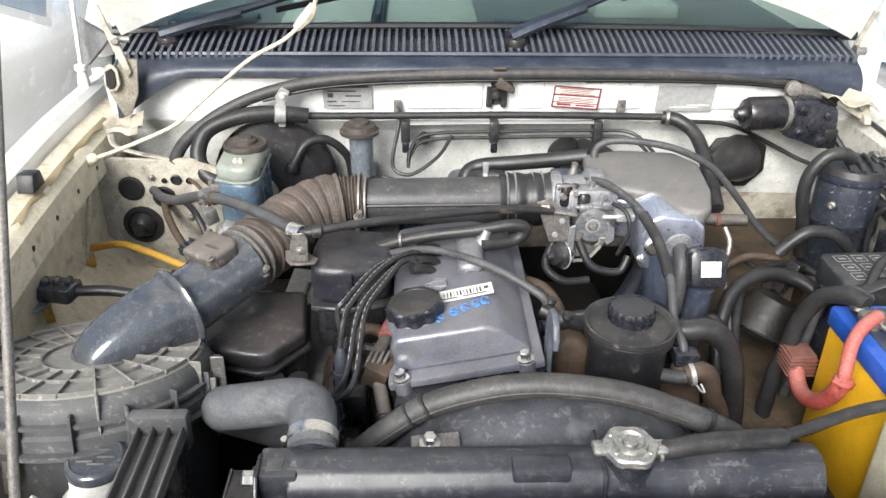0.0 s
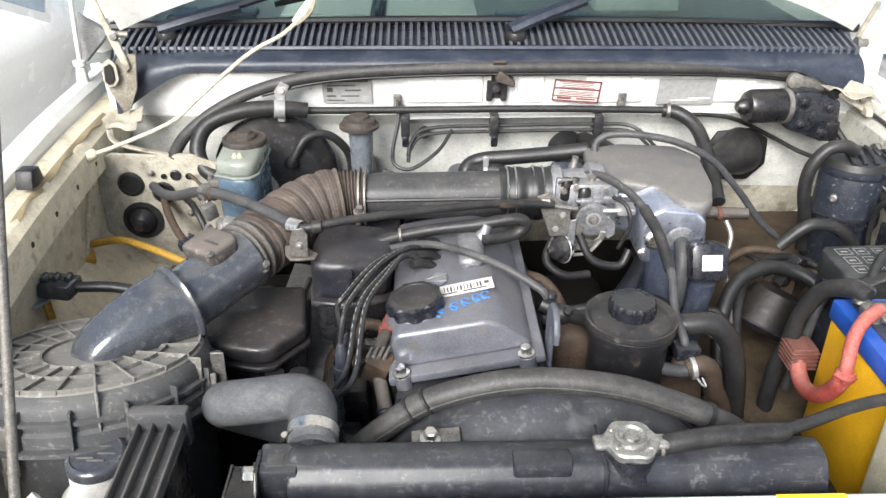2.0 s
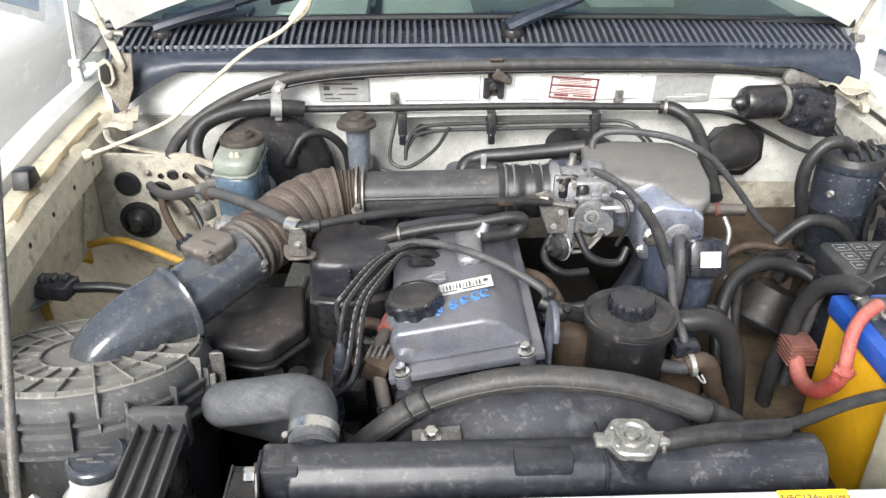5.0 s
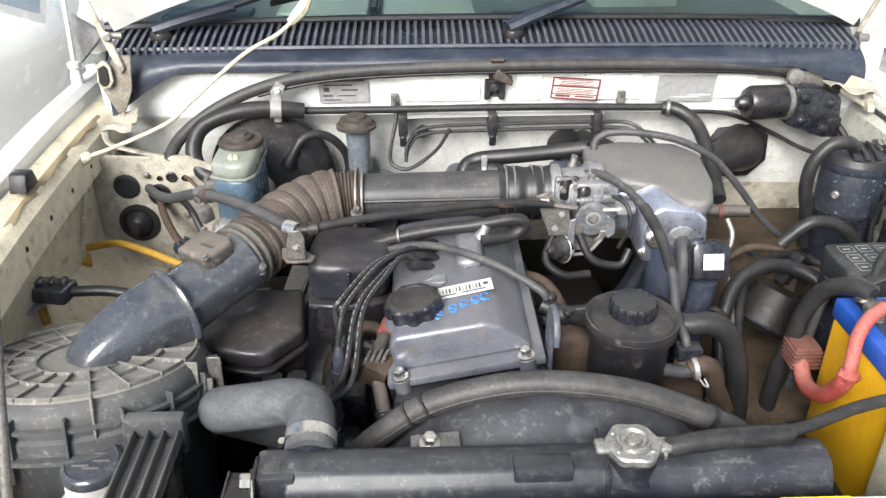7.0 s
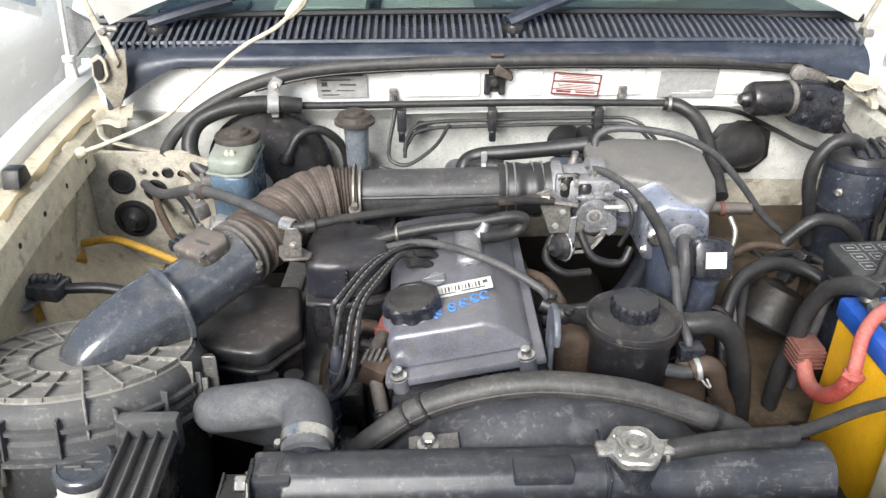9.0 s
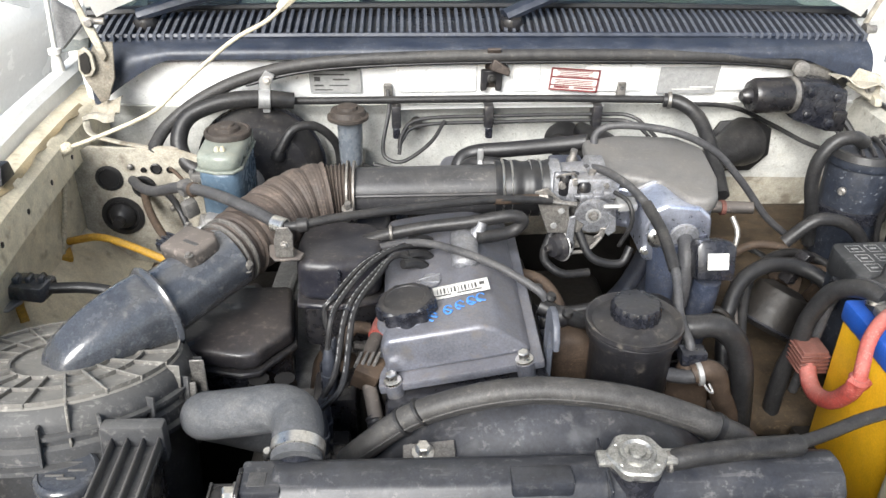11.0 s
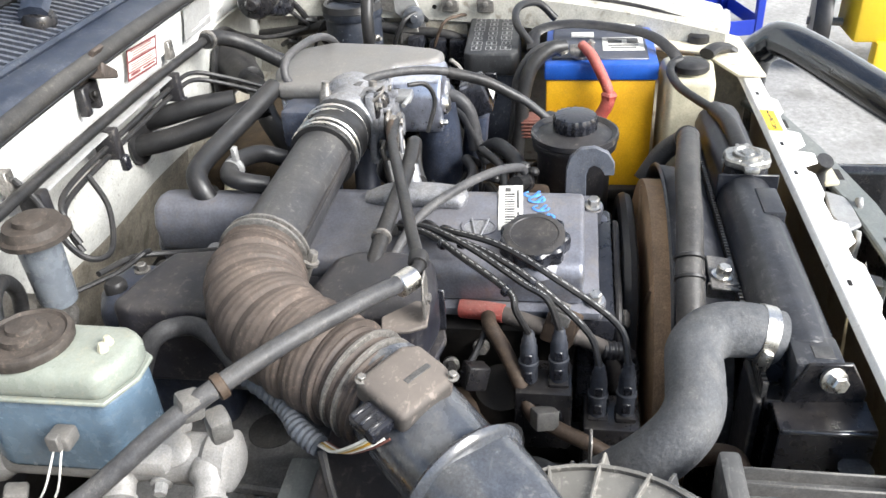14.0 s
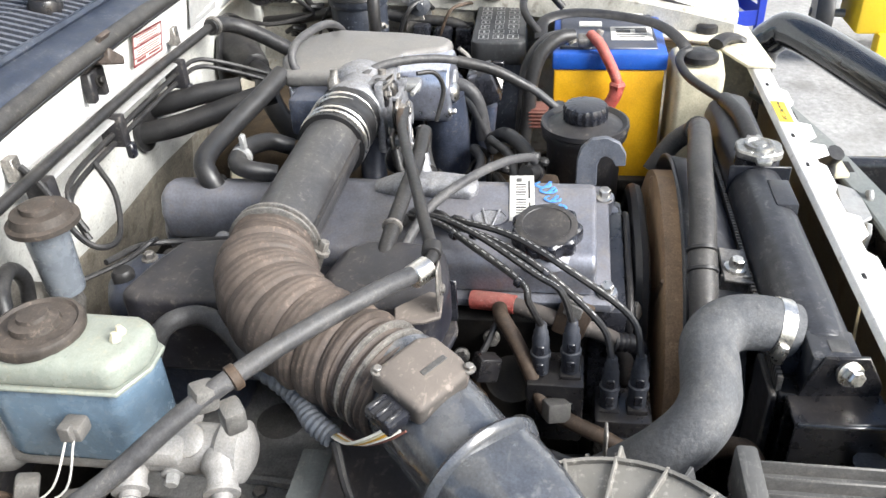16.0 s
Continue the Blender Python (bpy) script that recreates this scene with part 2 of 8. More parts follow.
M["copper"] = mat("brown_dust_plastic", (0.045, 0.031, 0.022), 0.6, dust=0.55, dustcol=(0.098, 0.068, 0.046), size=22, bump=0.2, var=0.3)
M["canister"] = mat("blue_black_plastic", (0.016, 0.020, 0.030), 0.40, dust=0.28, dustcol=(0.085, 0.082, 0.08), size=20, bump=0.2, var=0.3, spots=((0.30, 0.31, 0.33), 150, 0.66, 0.6))
M["shroud"] = mat("scuffed_black_plastic", (0.018, 0.020, 0.027), 0.36, dust=0.36, dustcol=(0.125, 0.12, 0.115), size=9, bump=0.15, var=0.3, spots=((0.20, 0.20, 0.20), 26, 0.64, 0.25))
M["tank"] = mat("dusty_tank_plastic", (0.013, 0.015, 0.021), 0.30, dust=0.34, dustcol=(0.14, 0.135, 0.13), size=12, bump=0.10, var=0.3, spots=((0.16, 0.155, 0.15), 60, 0.66, 0.2))
M["panelgrey"] = mat("dull_grey_panel", (0.16, 0.16, 0.16), 0.45, dust=0.35, dustcol=(0.21, 0.20, 0.185), size=14, bump=0.1, var=0.25, spots=((0.03, 0.03, 0.03), 30, 0.58, 0.6))
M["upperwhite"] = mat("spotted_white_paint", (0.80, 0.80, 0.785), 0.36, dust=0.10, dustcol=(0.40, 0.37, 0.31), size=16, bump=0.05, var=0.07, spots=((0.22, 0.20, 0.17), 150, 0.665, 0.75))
M["clothhose"] = mat("braided_grey_hose", (0.072, 0.075, 0.081), 0.66, dust=0.28, dustcol=(0.16, 0.152, 0.14), size=40, bump=0.5, var=0.18)
M["oldhose"] = mat("old_dusty_hose", (0.036, 0.035, 0.035), 0.45, dust=0.36, dustcol=(0.105, 0.096, 0.083), size=18, bump=0.25, var=0.3)
M["greydust"] = mat("grey_dust_plastic", (0.018, 0.019, 0.021), 0.45, dust=0.42, dustcol=(0.100, 0.098, 0.094), size=18, bump=0.2, var=0.25)
M["slat"] = mat("scuffed_vent_plastic", (0.050, 0.056, 0.072), 0.36, dust=0.35, dustcol=(0.21, 0.21, 0.215), size=24, bump=0.1, var=0.25)
M["vinyl"] = mat("dusty_grey_steel", (0.085, 0.095, 0.120), 0.45, metal=0.2, dust=0.5, dustcol=(0.13, 0.12, 0.11), size=20, bump=0.2, var=0.2)
M["brownblack"] = mat("brown_caked_cap", (0.030, 0.026, 0.023), 0.55, dust=0.5, dustcol=(0.105, 0.082, 0.066), size=24, bump=0.4, var=0.35)
M["leadboot"] = mat("grey_black_boot_plastic", (0.030, 0.034, 0.045), 0.42, dust=0.35, dustcol=(0.095, 0.092, 0.09), size=40, bump=0.15, var=0.25)
M["chippedwhite"] = mat("chipped_white_paint", (0.80, 0.79, 0.76), 0.34, dust=0.16, dustcol=(0.40, 0.36, 0.28), size=16, bump=0.06, var=0.07, clear=0.2, spots=((0.20, 0.165, 0.12), 85, 0.655, 0.7))
M["panelpale"] = mat("pale_patch_plastic", (0.42, 0.45, 0.42), 0.5, dust=0.2, dustcol=(0.4, 0.38, 0.33), size=10, bump=0.04, var=0.1)
M["drumgrey"] = mat("dust_grey_drum_plastic", (0.028, 0.030, 0.035), 0.42, dust=0.72, dustcol=(0.125, 0.121, 0.114), size=14, bump=0.2, var=0.25, spots=((0.16, 0.155, 0.145), 50, 0.64, 0.4))
# opaque pane: the pale blue reflection is its base colour
M["paleglass"] = mat("painted_reflection_glass", (0.36, 0.44, 0.55), 0.12, dust=0.05, size=4, bump=0.01, var=0.08)
M["castmatte"] = mat("dusty_matte_casting", (0.27, 0.265, 0.26), 0.48, metal=0.25, dust=0.5, dustcol=(0.20, 0.182, 0.155), size=22, bump=0.25, var=0.18)
# mud stains, with the shade on the toe board put into the colour
M["muddycream"] = mat("darkened_muddy_cream_paint", (0.21, 0.19, 0.155), 0.6, dust=0.5, dustcol=(0.14, 0.11, 0.075), size=11, bump=0.2, var=0.25, spots=((0.06, 0.048, 0.034), 40, 0.58, 0.6))
M["flatbox"] = mat("dusty_gloss_box_plastic", (0.022, 0.022, 0.026), 0.26, dust=0.55, dustcol=(0.118, 0.098, 0.083), size=13, bump=0.2, var=0.25, clear=0.3)
M["foil"] = mat("dull_foil_plate", (0.33, 0.33, 0.325), 0.42, metal=0.15, dust=0.25, dustcol=(0.25, 0.235, 0.205), size=30, bump=0.08, var=0.12)
M["conduitgrey"] = mat("blue_grey_conduit", (0.085, 0.095, 0.112), 0.45, dust=0.3, dustcol=(0.15, 0.145, 0.135), size=30, bump=0.15, var=0.2)
M["green"] = mat("green_plastic", (0.06, 0.42, 0.05), 0.4, dust=0.1, size=20)

glass = bpy.data.materials.new("windscreen_glass")
glass.use_nodes = True
gb = glass.node_tree.nodes["Principled BSDF"]
gb.inputs["Base Color"].default_value = (0.42, 0.50, 0.47, 1)
gb.inputs["Roughness"].default_value = 0.02
gb.inputs["Transmission Weight"].default_value = 1.0
gb.inputs["IOR"].default_value = 1.45
M["glass"] = glass
clear = bpy.data.materials.new("clear_lens")
clear.use_nodes = True
cn = clear.node_tree.nodes["Principled BSDF"]
cn.inputs["Base Color"].default_value = (0.86, 0.88, 0.88, 1)
cn.inputs["Roughness"].default_value = 0.12
cn.inputs["Transmission Weight"].default_value = 0.6
M["clear"] = clear

# ---------------------------------------------------------------- mesh helpers
ORG = {}


def thing(name, at, label, category, group="", kind=""):
    ob = new(name)
    ob.empty_display_size = 0.05
    ob.location = at
    ORG[ob.name] = Vector(at)
    return tagged(ob, label, category, group, kind)


def finish(name, bm, material, org, sharp=38):
    bmesh.ops.translate(bm, verts=bm.verts, vec=-org)
    bmesh.ops.recalc_face_normals(bm, faces=bm.faces)
    me = bpy.data.meshes.new(name)
    bm.to_mesh(me)
    bm.free()
    me.materials.append(M[material])
    me.polygons.foreach_set("use_smooth", [True] * len(me.polygons))
    me.set_sharp_from_angle(angle=radians(sharp))
    return new(name, me)


def part(name, bm, material, parent, label="", sharp=38):
    ob = finish(name, bm, material, ORG[parent.name], sharp)
    ob.parent = parent
    ORG[ob.name] = ORG[parent.name]
    return tagged(ob, label)


def solo(name, bm, material, at, label, category, group="", kind="", sharp=38):
    ob = finish(name, bm, material, Vector(at), sharp)
    ob.location = at
    ORG[ob.name] = Vector(at)
    return tagged(ob, label, category, group, kind)


def xf(bm, verts, m):
    bmesh.ops.transform(bm, matrix=m, verts=verts)


def box(lo, hi, bevel=0.003, seg=2, bm=None, m=None):
    """A box between two corners, with rounded edges, turned by m about its middle."""
    bm = bm or bmesh.new()
    tmp = bmesh.new()
    bmesh.ops.create_cube(tmp, size=1)
    lo, hi = Vector(lo), Vector(hi)
    size, mid = hi - lo, (hi + lo) / 2
    bmesh.ops.scale(tmp, vec=size, verts=tmp.verts)
    if bevel:
        bmesh.ops.bevel(tmp, geom=tmp.edges[:], offset=min(bevel, min(size) * 0.45), segments=seg, affect="EDGES", profile=0.5)
    xf(tmp, tmp.verts, Matrix.Translation(mid) @ (m or Matrix.Identity(4)))
    return join(bm, tmp)


def join(bm, tmp):
    me = bpy.data.meshes.new("tmp")
    tmp.to_mesh(me)
    tmp.free()
    bm.from_mesh(me)
    bpy.data.meshes.remove(me)
    return bm


def along(p, d):
    """A frame at p whose z axis runs along d."""
    return Matrix.Translation(p) @ Vector(d).to_track_quat("Z", "Y").to_matrix().to_4x4()


def lathe(p, d, prof, seg=28, bm=None, lobes=0, deep=0.0, squash=1.0):
    """A turned body: prof holds (radius, height along d) from p."""
    bm = bm or bmesh.new()
    m = along(p, d)
    rings = []
    for r, h in prof:
        ring = []
        for k in range(seg):
            a = 2 * math.pi * k / seg
            rr = max(r, 1e-5) * (1 + deep * math.cos(lobes * a) if lobes else 1)
            ring.append(bm.verts.new(m @ Vector((rr * math.cos(a), squash * rr * math.sin(a), h))))
        rings.append(ring)
    skin(bm, rings, True)
    return bm


def skin(bm, rings, caps):
    n = len(rings[0])
    for a, c in zip(rings, rings[1:]):
        for k in range(n):
            bm.faces.new((a[k], a[(k + 1) % n], c[(k + 1) % n], c[k]))
    if caps:
        bm.faces.new(rings[0][::-1])
        bm.faces.new(rings[-1])


def spline(pts, steps):
    pts = [Vector(p) for p in pts]
    if len(pts) == 2:
        return [pts[0].lerp(pts[1], k / steps) for k in range(steps + 1)]
    out = []
    ext = [2 * pts[0] - pts[1], *pts, 2 * pts[-1] - pts[-2]]
    for i in range(1, len(ext) - 2):
        a, p, q, z = ext[i - 1:i + 3]
        for k in range(steps):
            t = k / steps
            out.append(0.5 * (2 * p + (q - a) * t + (2 * a - 5 * p + 4 * q - z) * t * t + (3 * p - a - 3 * q + z) * t ** 3))
    out.append(pts[-1])
    return out


def tube(pts, r, seg=10, steps=6, bm=None, rfun=None, caps=True, flat=1.0, chop=None):
    """A round bar or hose along a smooth line; rfun(s) scales the radius at s from 0 to 1."""
    bm = bm or bmesh.new()
    line = spline(pts, steps)
    rings, up = [], None
    for i, p in enumerate(line):
        d = (line[min(i + 1, len(line) - 1)] - line[max(i - 1, 0)]).normalized()
        if up is None:
            up = Vector((0, 0, 1)) if abs(d.z) < 0.9 else Vector((0, 1, 0))
        side = d.cross(up).normalized()
        up = side.cross(d).normalized()
        rr = r * (rfun(i / (len(line) - 1)) if rfun else 1)
        ring = []
        for a in (2 * math.pi * k / seg for k in range(seg)):
            cut = 1.0
            if chop and math.cos(a - chop[0]) > chop[1]:
                cut = chop[1] / math.cos(a - chop[0])
            ring.append(bm.verts.new(p + side * rr * cut * math.cos(a) + up * rr * cut * flat * math.sin(a)))
        rings.append(ring)
    skin(bm, rings, caps)
    return bm


def ribbed(count, deep):
    return lambda s: 1 + deep * math.sin(2 * math.pi * count * s)


def prism(poly, lo, hi, axis="z", bevel=0.003, seg=2, bm=None, m=None):
    """A polygon pushed along an axis from lo to hi. The polygon lies in the two other axes, in their order."""
    bm = bm or bmesh.new()
    tmp = bmesh.new()
    put = {"x": lambda a, b, c: (c, a, b), "y": lambda a, b, c: (a, c, b), "z": lambda a, b, c: (a, b, c)}[axis]
    rings = [[tmp.verts.new(put(a, b, c)) for a, b in poly] for c in (lo, hi)]
    skin(tmp, rings, True)
    bmesh.ops.recalc_face_normals(tmp, faces=tmp.faces)
    if bevel:
        bmesh.ops.bevel(tmp, geom=tmp.edges[:], offset=bevel, segments=seg, affect="EDGES", profile=0.5, clamp_overlap=True)
    if m:
        xf(tmp, tmp.verts, m)
    return join(bm, tmp)


def sheet(fn, nu, nv, thick, bm=None):
    """A bent panel: fn(u, v) with u and v from 0 to 1, thickened."""
    tmp = bmesh.new()
    g = [[tmp.verts.new(fn(i / nu, j / nv)) for j in range(nv + 1)] for i in range(nu + 1)]
    faces = [tmp.faces.new((g[i][j], g[i + 1][j], g[i + 1][j + 1], g[i][j + 1])) for i in range(nu) for j in range(nv)]
    bmesh.ops.recalc_face_normals(tmp, faces=tmp.faces)
    bmesh.ops.solidify(tmp, geom=faces, thickness=thick)
    return join(bm or bmesh.new(), tmp)


def hexbolt(p, d, r, h, bm=None):
    bm = lathe(p, d, [(r * 1.5, 0), (r * 1.5, h * 0.25), (r * 1.2, h * 0.3)], 16, bm)
    return lathe(p, d, [(r, h * 0.3), (r, h * 0.9), (r * 0.8, h)], 6, bm)


def clamp(p, d, r, w, parent, material="steel", name="hose_clamp"):
    """A worm clamp round a hose: band and screw housing."""
    d = Vector(d).normalized()
    p = Vector(p)
    bm = lathe(p - d * w / 2, d, [(r, 0), (r + 0.0012, 0.0005), (r + 0.0012, w - 0.0005), (r, w)], 24)
    side = d.cross(Vector((0, 0, 1))).normalized()
    out = side.cross(d).normalized()
    c = p + (out * -0.25 - side * 0.97 * (1 if side.x > 0 else -1)) * (r + 0.004)
    side = out
    lathe(c - side * 0.009, side, [(0.0045, 0), (0.0055, 0.002), (0.0055, 0.014), (0.004, 0.018)], 8, bm)
    return part(name, bm, material, parent)


def text(body, size, m, material, parent, name="lettering"):
    cu = bpy.data.curves.new(name, "FONT")
    cu.body, cu.size, cu.extrude = body, size, 0.0002
    cu.align_x, cu.align_y = "CENTER", "CENTER"
    tmp = bpy.data.objects.new(name, cu)
    me = bpy.data.meshes.new_from_object(tmp)
    bpy.data.objects.remove(tmp)
    bpy.data.curves.remove(cu)
    bm = bmesh.new()
    bm.from_mesh(me)
    bpy.data.meshes.remove(me)
    xf(bm, bm.verts, m)
    return part(name, bm, material, parent)


def facing(p, across, up):
    """A frame at p with x along across and y along up."""
    x = Vector(across).normalized()
    z = x.cross(Vector(up)).normalized()
    y = z.cross(x)
    return Matrix.Translation(p) @ Matrix((x, y, z)).transposed().to_4x4()


def bars(rows, m, material, parent, name="print"):
    """Flat bars standing for print that cannot be read: (x, y, width, height) in metres."""
    bm = bmesh.new()
    for x, y, w, h in rows:
        box((x - w / 2, y - h / 2, 0), (x + w / 2, y + h / 2, 0.0004), 0, bm=bm)
    xf(bm, bm.verts, m)
    return part(name, bm, material, parent)

# ---------------------------------------------------------------- setting
CX = 0.17   # middle of the truck

ground = solo("ground", box((-60, -60, -0.3), (60, 60, 0.0), 0), "concrete", (0, 0, 0), "pale worn concrete workshop floor", "floor", kind="structure")

# corrugated side wall with a post
def wall_point(s, z, out=0.0):
    a = Vector((4.05, 2.9, 0))
    d = Vector((0.95, -3.85, 0)).normalized()
    n = Vector((d.y, -d.x, 0))
    return a + d * s + n * out + Vector((0, 0, z))

bm = bmesh.new()
ring = []
s = -5.0
while s < 9.0:
    for ds, o in ((0, 0), (0.035, 0), (0.05, 0.010), (0.085, 0.010)):
        ring.append((s + ds, o))
    s += 0.1
cols = [[bm.verts.new(wall_point(a, z, o)) for a, o in ring] for z in (0.05, 4.2)]
for k in range(len(ring) - 1):
    bm.faces.new((cols[0][k], cols[0][k + 1], cols[1][k + 1], cols[1][k]))
bmesh.ops.solidify(bm, geom=bm.faces[:], thickness=0.012)
solo("wall_east", bm, "sheet", (4.5, 1, 0), "white corrugated sheet metal wall of the workshop", "wall", kind="structure", sharp=25)
bm = bmesh.new()
q = facing(wall_point(0.07, 0, 0), (0.24, -0.97, 0), (0, 0, 1))
for lo, hi in (((-0.06, 0, 0.03), (0.06, 4.2, 0.04)), ((-0.06, 0, 0.13), (0.06, 4.2, 0.14)), ((-0.005, 0, 0.04), (0.005, 4.2, 0.13))):
    tmp = box(lo, hi, 0.001, 1)
    xf(tmp, tmp.verts, q)
    join(bm, tmp)
solo("wall_post", bm, "post", (4.3, 1.5, 0), "blue-grey painted steel post against the white wall", "post", kind="structure")

# ---------------------------------------------------------------- truck body
truck = thing("pickup_truck_body", (CX, 1.0, 0), "white pickup truck front body with a dusty cream engine bay", "truck")

def mirror_x(x):
    return 2 * CX - x

# firewall, pressed profile (y, z)
FW = [(1.46, 0.45), (1.46, 0.80), (1.425, 0.98), (1.416, 1.075), (1.404, 1.096), (1.398, 1.110), (1.384, 1.176), (1.400, 1.184)]
def firewall(u, v):
    x = -0.50 + 1.34 * u
    k = v * (len(FW) - 1)
    i = min(int(k), len(FW) - 2)
    y = FW[i][0] + (FW[i + 1][0] - FW[i][0]) * (k - i)
    z = FW[i][1] + (FW[i + 1][1] - FW[i][1]) * (k - i)
    y += 0.003 * math.sin(x * 22) * (1.0 if z < 1.1 else 0.35)
    return Vector((x, y, z))
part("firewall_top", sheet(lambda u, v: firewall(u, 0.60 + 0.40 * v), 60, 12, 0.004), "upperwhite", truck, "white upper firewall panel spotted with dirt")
# below the top panel the paint is darkened for shade as well as grime
part("firewall", sheet(lambda u, v: firewall(u, 0.255 + 0.345 * v), 60, 14, 0.004), "firewall", truck, "grimy white lower firewall, darkened for shade")
part("firewall_foot", sheet(lambda u, v: firewall(0.72 + 0.28 * u, 0.165 + 0.09 * v), 24, 6, 0.004), "dirtycream", truck, "tan stained foot of the firewall, darkened for shade")
part("toe_board", sheet(lambda u, v: firewall(0.72 * u, 0.15 + 0.105 * v), 40, 6, 0.004), "muddycream", truck, "grimy grey-brown toe board, darkened for shade below the firewall")
# near-black stands for the unlit depth behind the engine
part("toe_board", sheet(lambda u, v: firewall(u, 0.15 * v), 60, 6, 0.004), "iron", truck, "lower toe board blackened for the shade in the pit")

# pressed raised fields on the upper panel
for xa, xb in ((0.02, 0.155), (0.215, 0.262), (0.335, 0.44), (0.565, 0.64)):
    part("pressing", box((xa, 1.385, 1.122), (xb, 1.395, 1.174), 0.004, 2, m=pose(0, 0, 0, 9.5)), "upperwhite", truck)

def inward(y, sg=1):
    """How far the fender line bends towards the middle at y."""
    ys, ds = (0.56, 0.62, 0.70, 0.82, 1.0, 1.27, 2.0), (0.125, 0.108, 0.085, 0.058, 0.032, 0.004, 0.0)
    for k in range(6):
        if y <= ys[k + 1]:
            d = ds[k] + (ds[k + 1] - ds[k]) * (y - ys[k]) / (ys[k + 1] - ys[k])
            return d if sg > 0 else d * 0.3
    return 0.0

# aprons: (distance from the middle, z) profile, pushed along y
def apron(sign):
    P = [(0.700, 1.118), (0.668, 1.112), (0.655, 1.100), (0.652, 1.050), (0.672, 1.038), (0.675, 0.93), (0.60, 0.865), (0.47, 0.84), (0.44, 0.60)]
    def fn(u, v):
        k = v * (len(P) - 1)
        i = min(int(k), len(P) - 2)
        d = P[i][0] + (P[i + 1][0] - P[i][0]) * (k - i)
        z = P[i][1] + (P[i + 1][1] - P[i][1]) * (k - i)
        y = 0.56 + 0.89 * u
        d += 0.004 * math.sin(9 * y) * (1 if z < 1.0 else 0) - inward(y, sign) * min(1.0, max(0.0, (z - 0.98) / 0.06))
        return Vector((CX + sign * d, y, z - 0.055 * (1 - u) ** 3 * (1 if z > 1.0 else 0)))
    return sheet(fn, 26, 24, 0.004)
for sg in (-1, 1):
    # the right panel takes a darker, greyer cream than the left
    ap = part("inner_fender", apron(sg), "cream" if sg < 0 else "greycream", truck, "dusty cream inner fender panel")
    for y in (0.97, 1.06, 1.15, 1.24):
        part("hole_rim", lathe((CX + sg * (0.668 - inward(y, sg)), y, 1.072 - 0.01 * (1.3 - y)), (-sg, 0, 0), [(0.0042, 0), (0.0042, 0.0150), (0.0, 0.0151)], 12), "iron", ap)

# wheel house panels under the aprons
# the mud colour on these carries the shade of the wells
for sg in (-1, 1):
    part("wheel_house", box((CX + sg * 0.50 - 0.06, 0.62, 0.50), (CX + sg * 0.50 + 0.06, 1.44, 0.835), 0.03, 3), "tan", truck, "muddy wheel house panel, darkened for shade")
part("apron_floor", box((-0.52, 0.70, 0.815), (-0.26, 1.42, 0.86), 0.02, 3), "tan", truck, "dusty brown apron floor, darkened for shade")
part("apron_floor", box((0.46, 0.88, 0.795), (0.84, 1.42, 0.84), 0.02, 3), "tan", truck, "dusty brown apron floor with stains, darkened for shade")
part("wheel_house_hump", prism([(1.05, 0.80), (1.43, 0.80), (1.43, 0.885), (1.38, 0.905), (1.28, 0.90), (1.15, 0.875)], 0.50, 0.835, "x", 0.02, 3), "tan", truck, "muddy brown wheel house hump, darkened for the brown shadow there")
# added sheet, gives the bay a dark bottom instead of the pale floor
part("dark_bay_floor", box((-0.42, 0.60, 0.38), (0.76, 1.47, 0.40), 0.004, 1), "iron", truck, "dark sheet added under the engine to close off the bay")
part("crossmember", box((-0.30, 0.62, 0.42), (0.66, 0.80, 0.52), 0.02, 2), "iron", truck)
for x in (-0.22, 0.50):
    part("frame_rail", box((x, 0.30, 0.44), (x + 0.07, 1.5, 0.56), 0.01, 2), "iron", truck)

# side bulkhead with holes beside the brake booster
bk = part("bulkhead", prism([(-0.50, 0.80), (-0.28, 0.80), (-0.28, 1.05), (-0.33, 1.068), (-0.47, 1.075), (-0.50, 1.06)], 1.275, 1.281, "y", 0.002, 1), "dirtycream", truck, "cream bulkhead plate with round grommet holes")
for x, z, r in ((-0.445, 1.020, 0.019), (-0.392, 1.004, 0.017), (-0.435, 0.952, 0.030), (-0.368, 1.036, 0.008), (-0.388, 1.034, 0.004), (-0.346, 1.034, 0.005)):
    part("grommet", lathe((x, 1.274, z), (0, -1, 0), [(r * 1.15, 0), (r * 1.15, 0.002), (r * 0.9, 0.003), (r * 0.8, -0.002), (r * 0.3, -0.0015)], 20), "blackrubber" if r > 0.006 else "iron", bk)
part("grommet_cone", lathe((-0.435, 1.272, 0.952), (0, -1, 0), [(0.022, 0), (0.016, 0.012), (0.009, 0.016), (0.008, 0.03)], 18), "rubber", bk)

# outer fenders
def fender(sign):
    P = [(0.696, 1.112), (0.704, 1.118), (0.707, 1.138), (0.718, 1.147), (0.742, 1.144), (0.763, 1.120), (0.774, 1.06), (0.780, 0.95), (0.78, 0.55)]
    def fn(u, v):
        k = v * (len(P) - 1)
        i = min(int(k), len(P) - 2)
        d = P[i][0] + (P[i + 1][0] - P[i][0]) * (k - i)
        z = P[i][1] + (P[i + 1][1] - P[i][1]) * (k - i)
        y = 0.56 + 1.09 * u
        w = (1 - u)
        d -= inward(y, sign) * (1.0 if z > 1.0 else 0.6)
        z -= 0.075 * w ** 3 * (1 if z > 0.9 else 0.2)
        return Vector((CX + sign * d, y, z))
    return sheet(fn, 36, 32, 0.003)
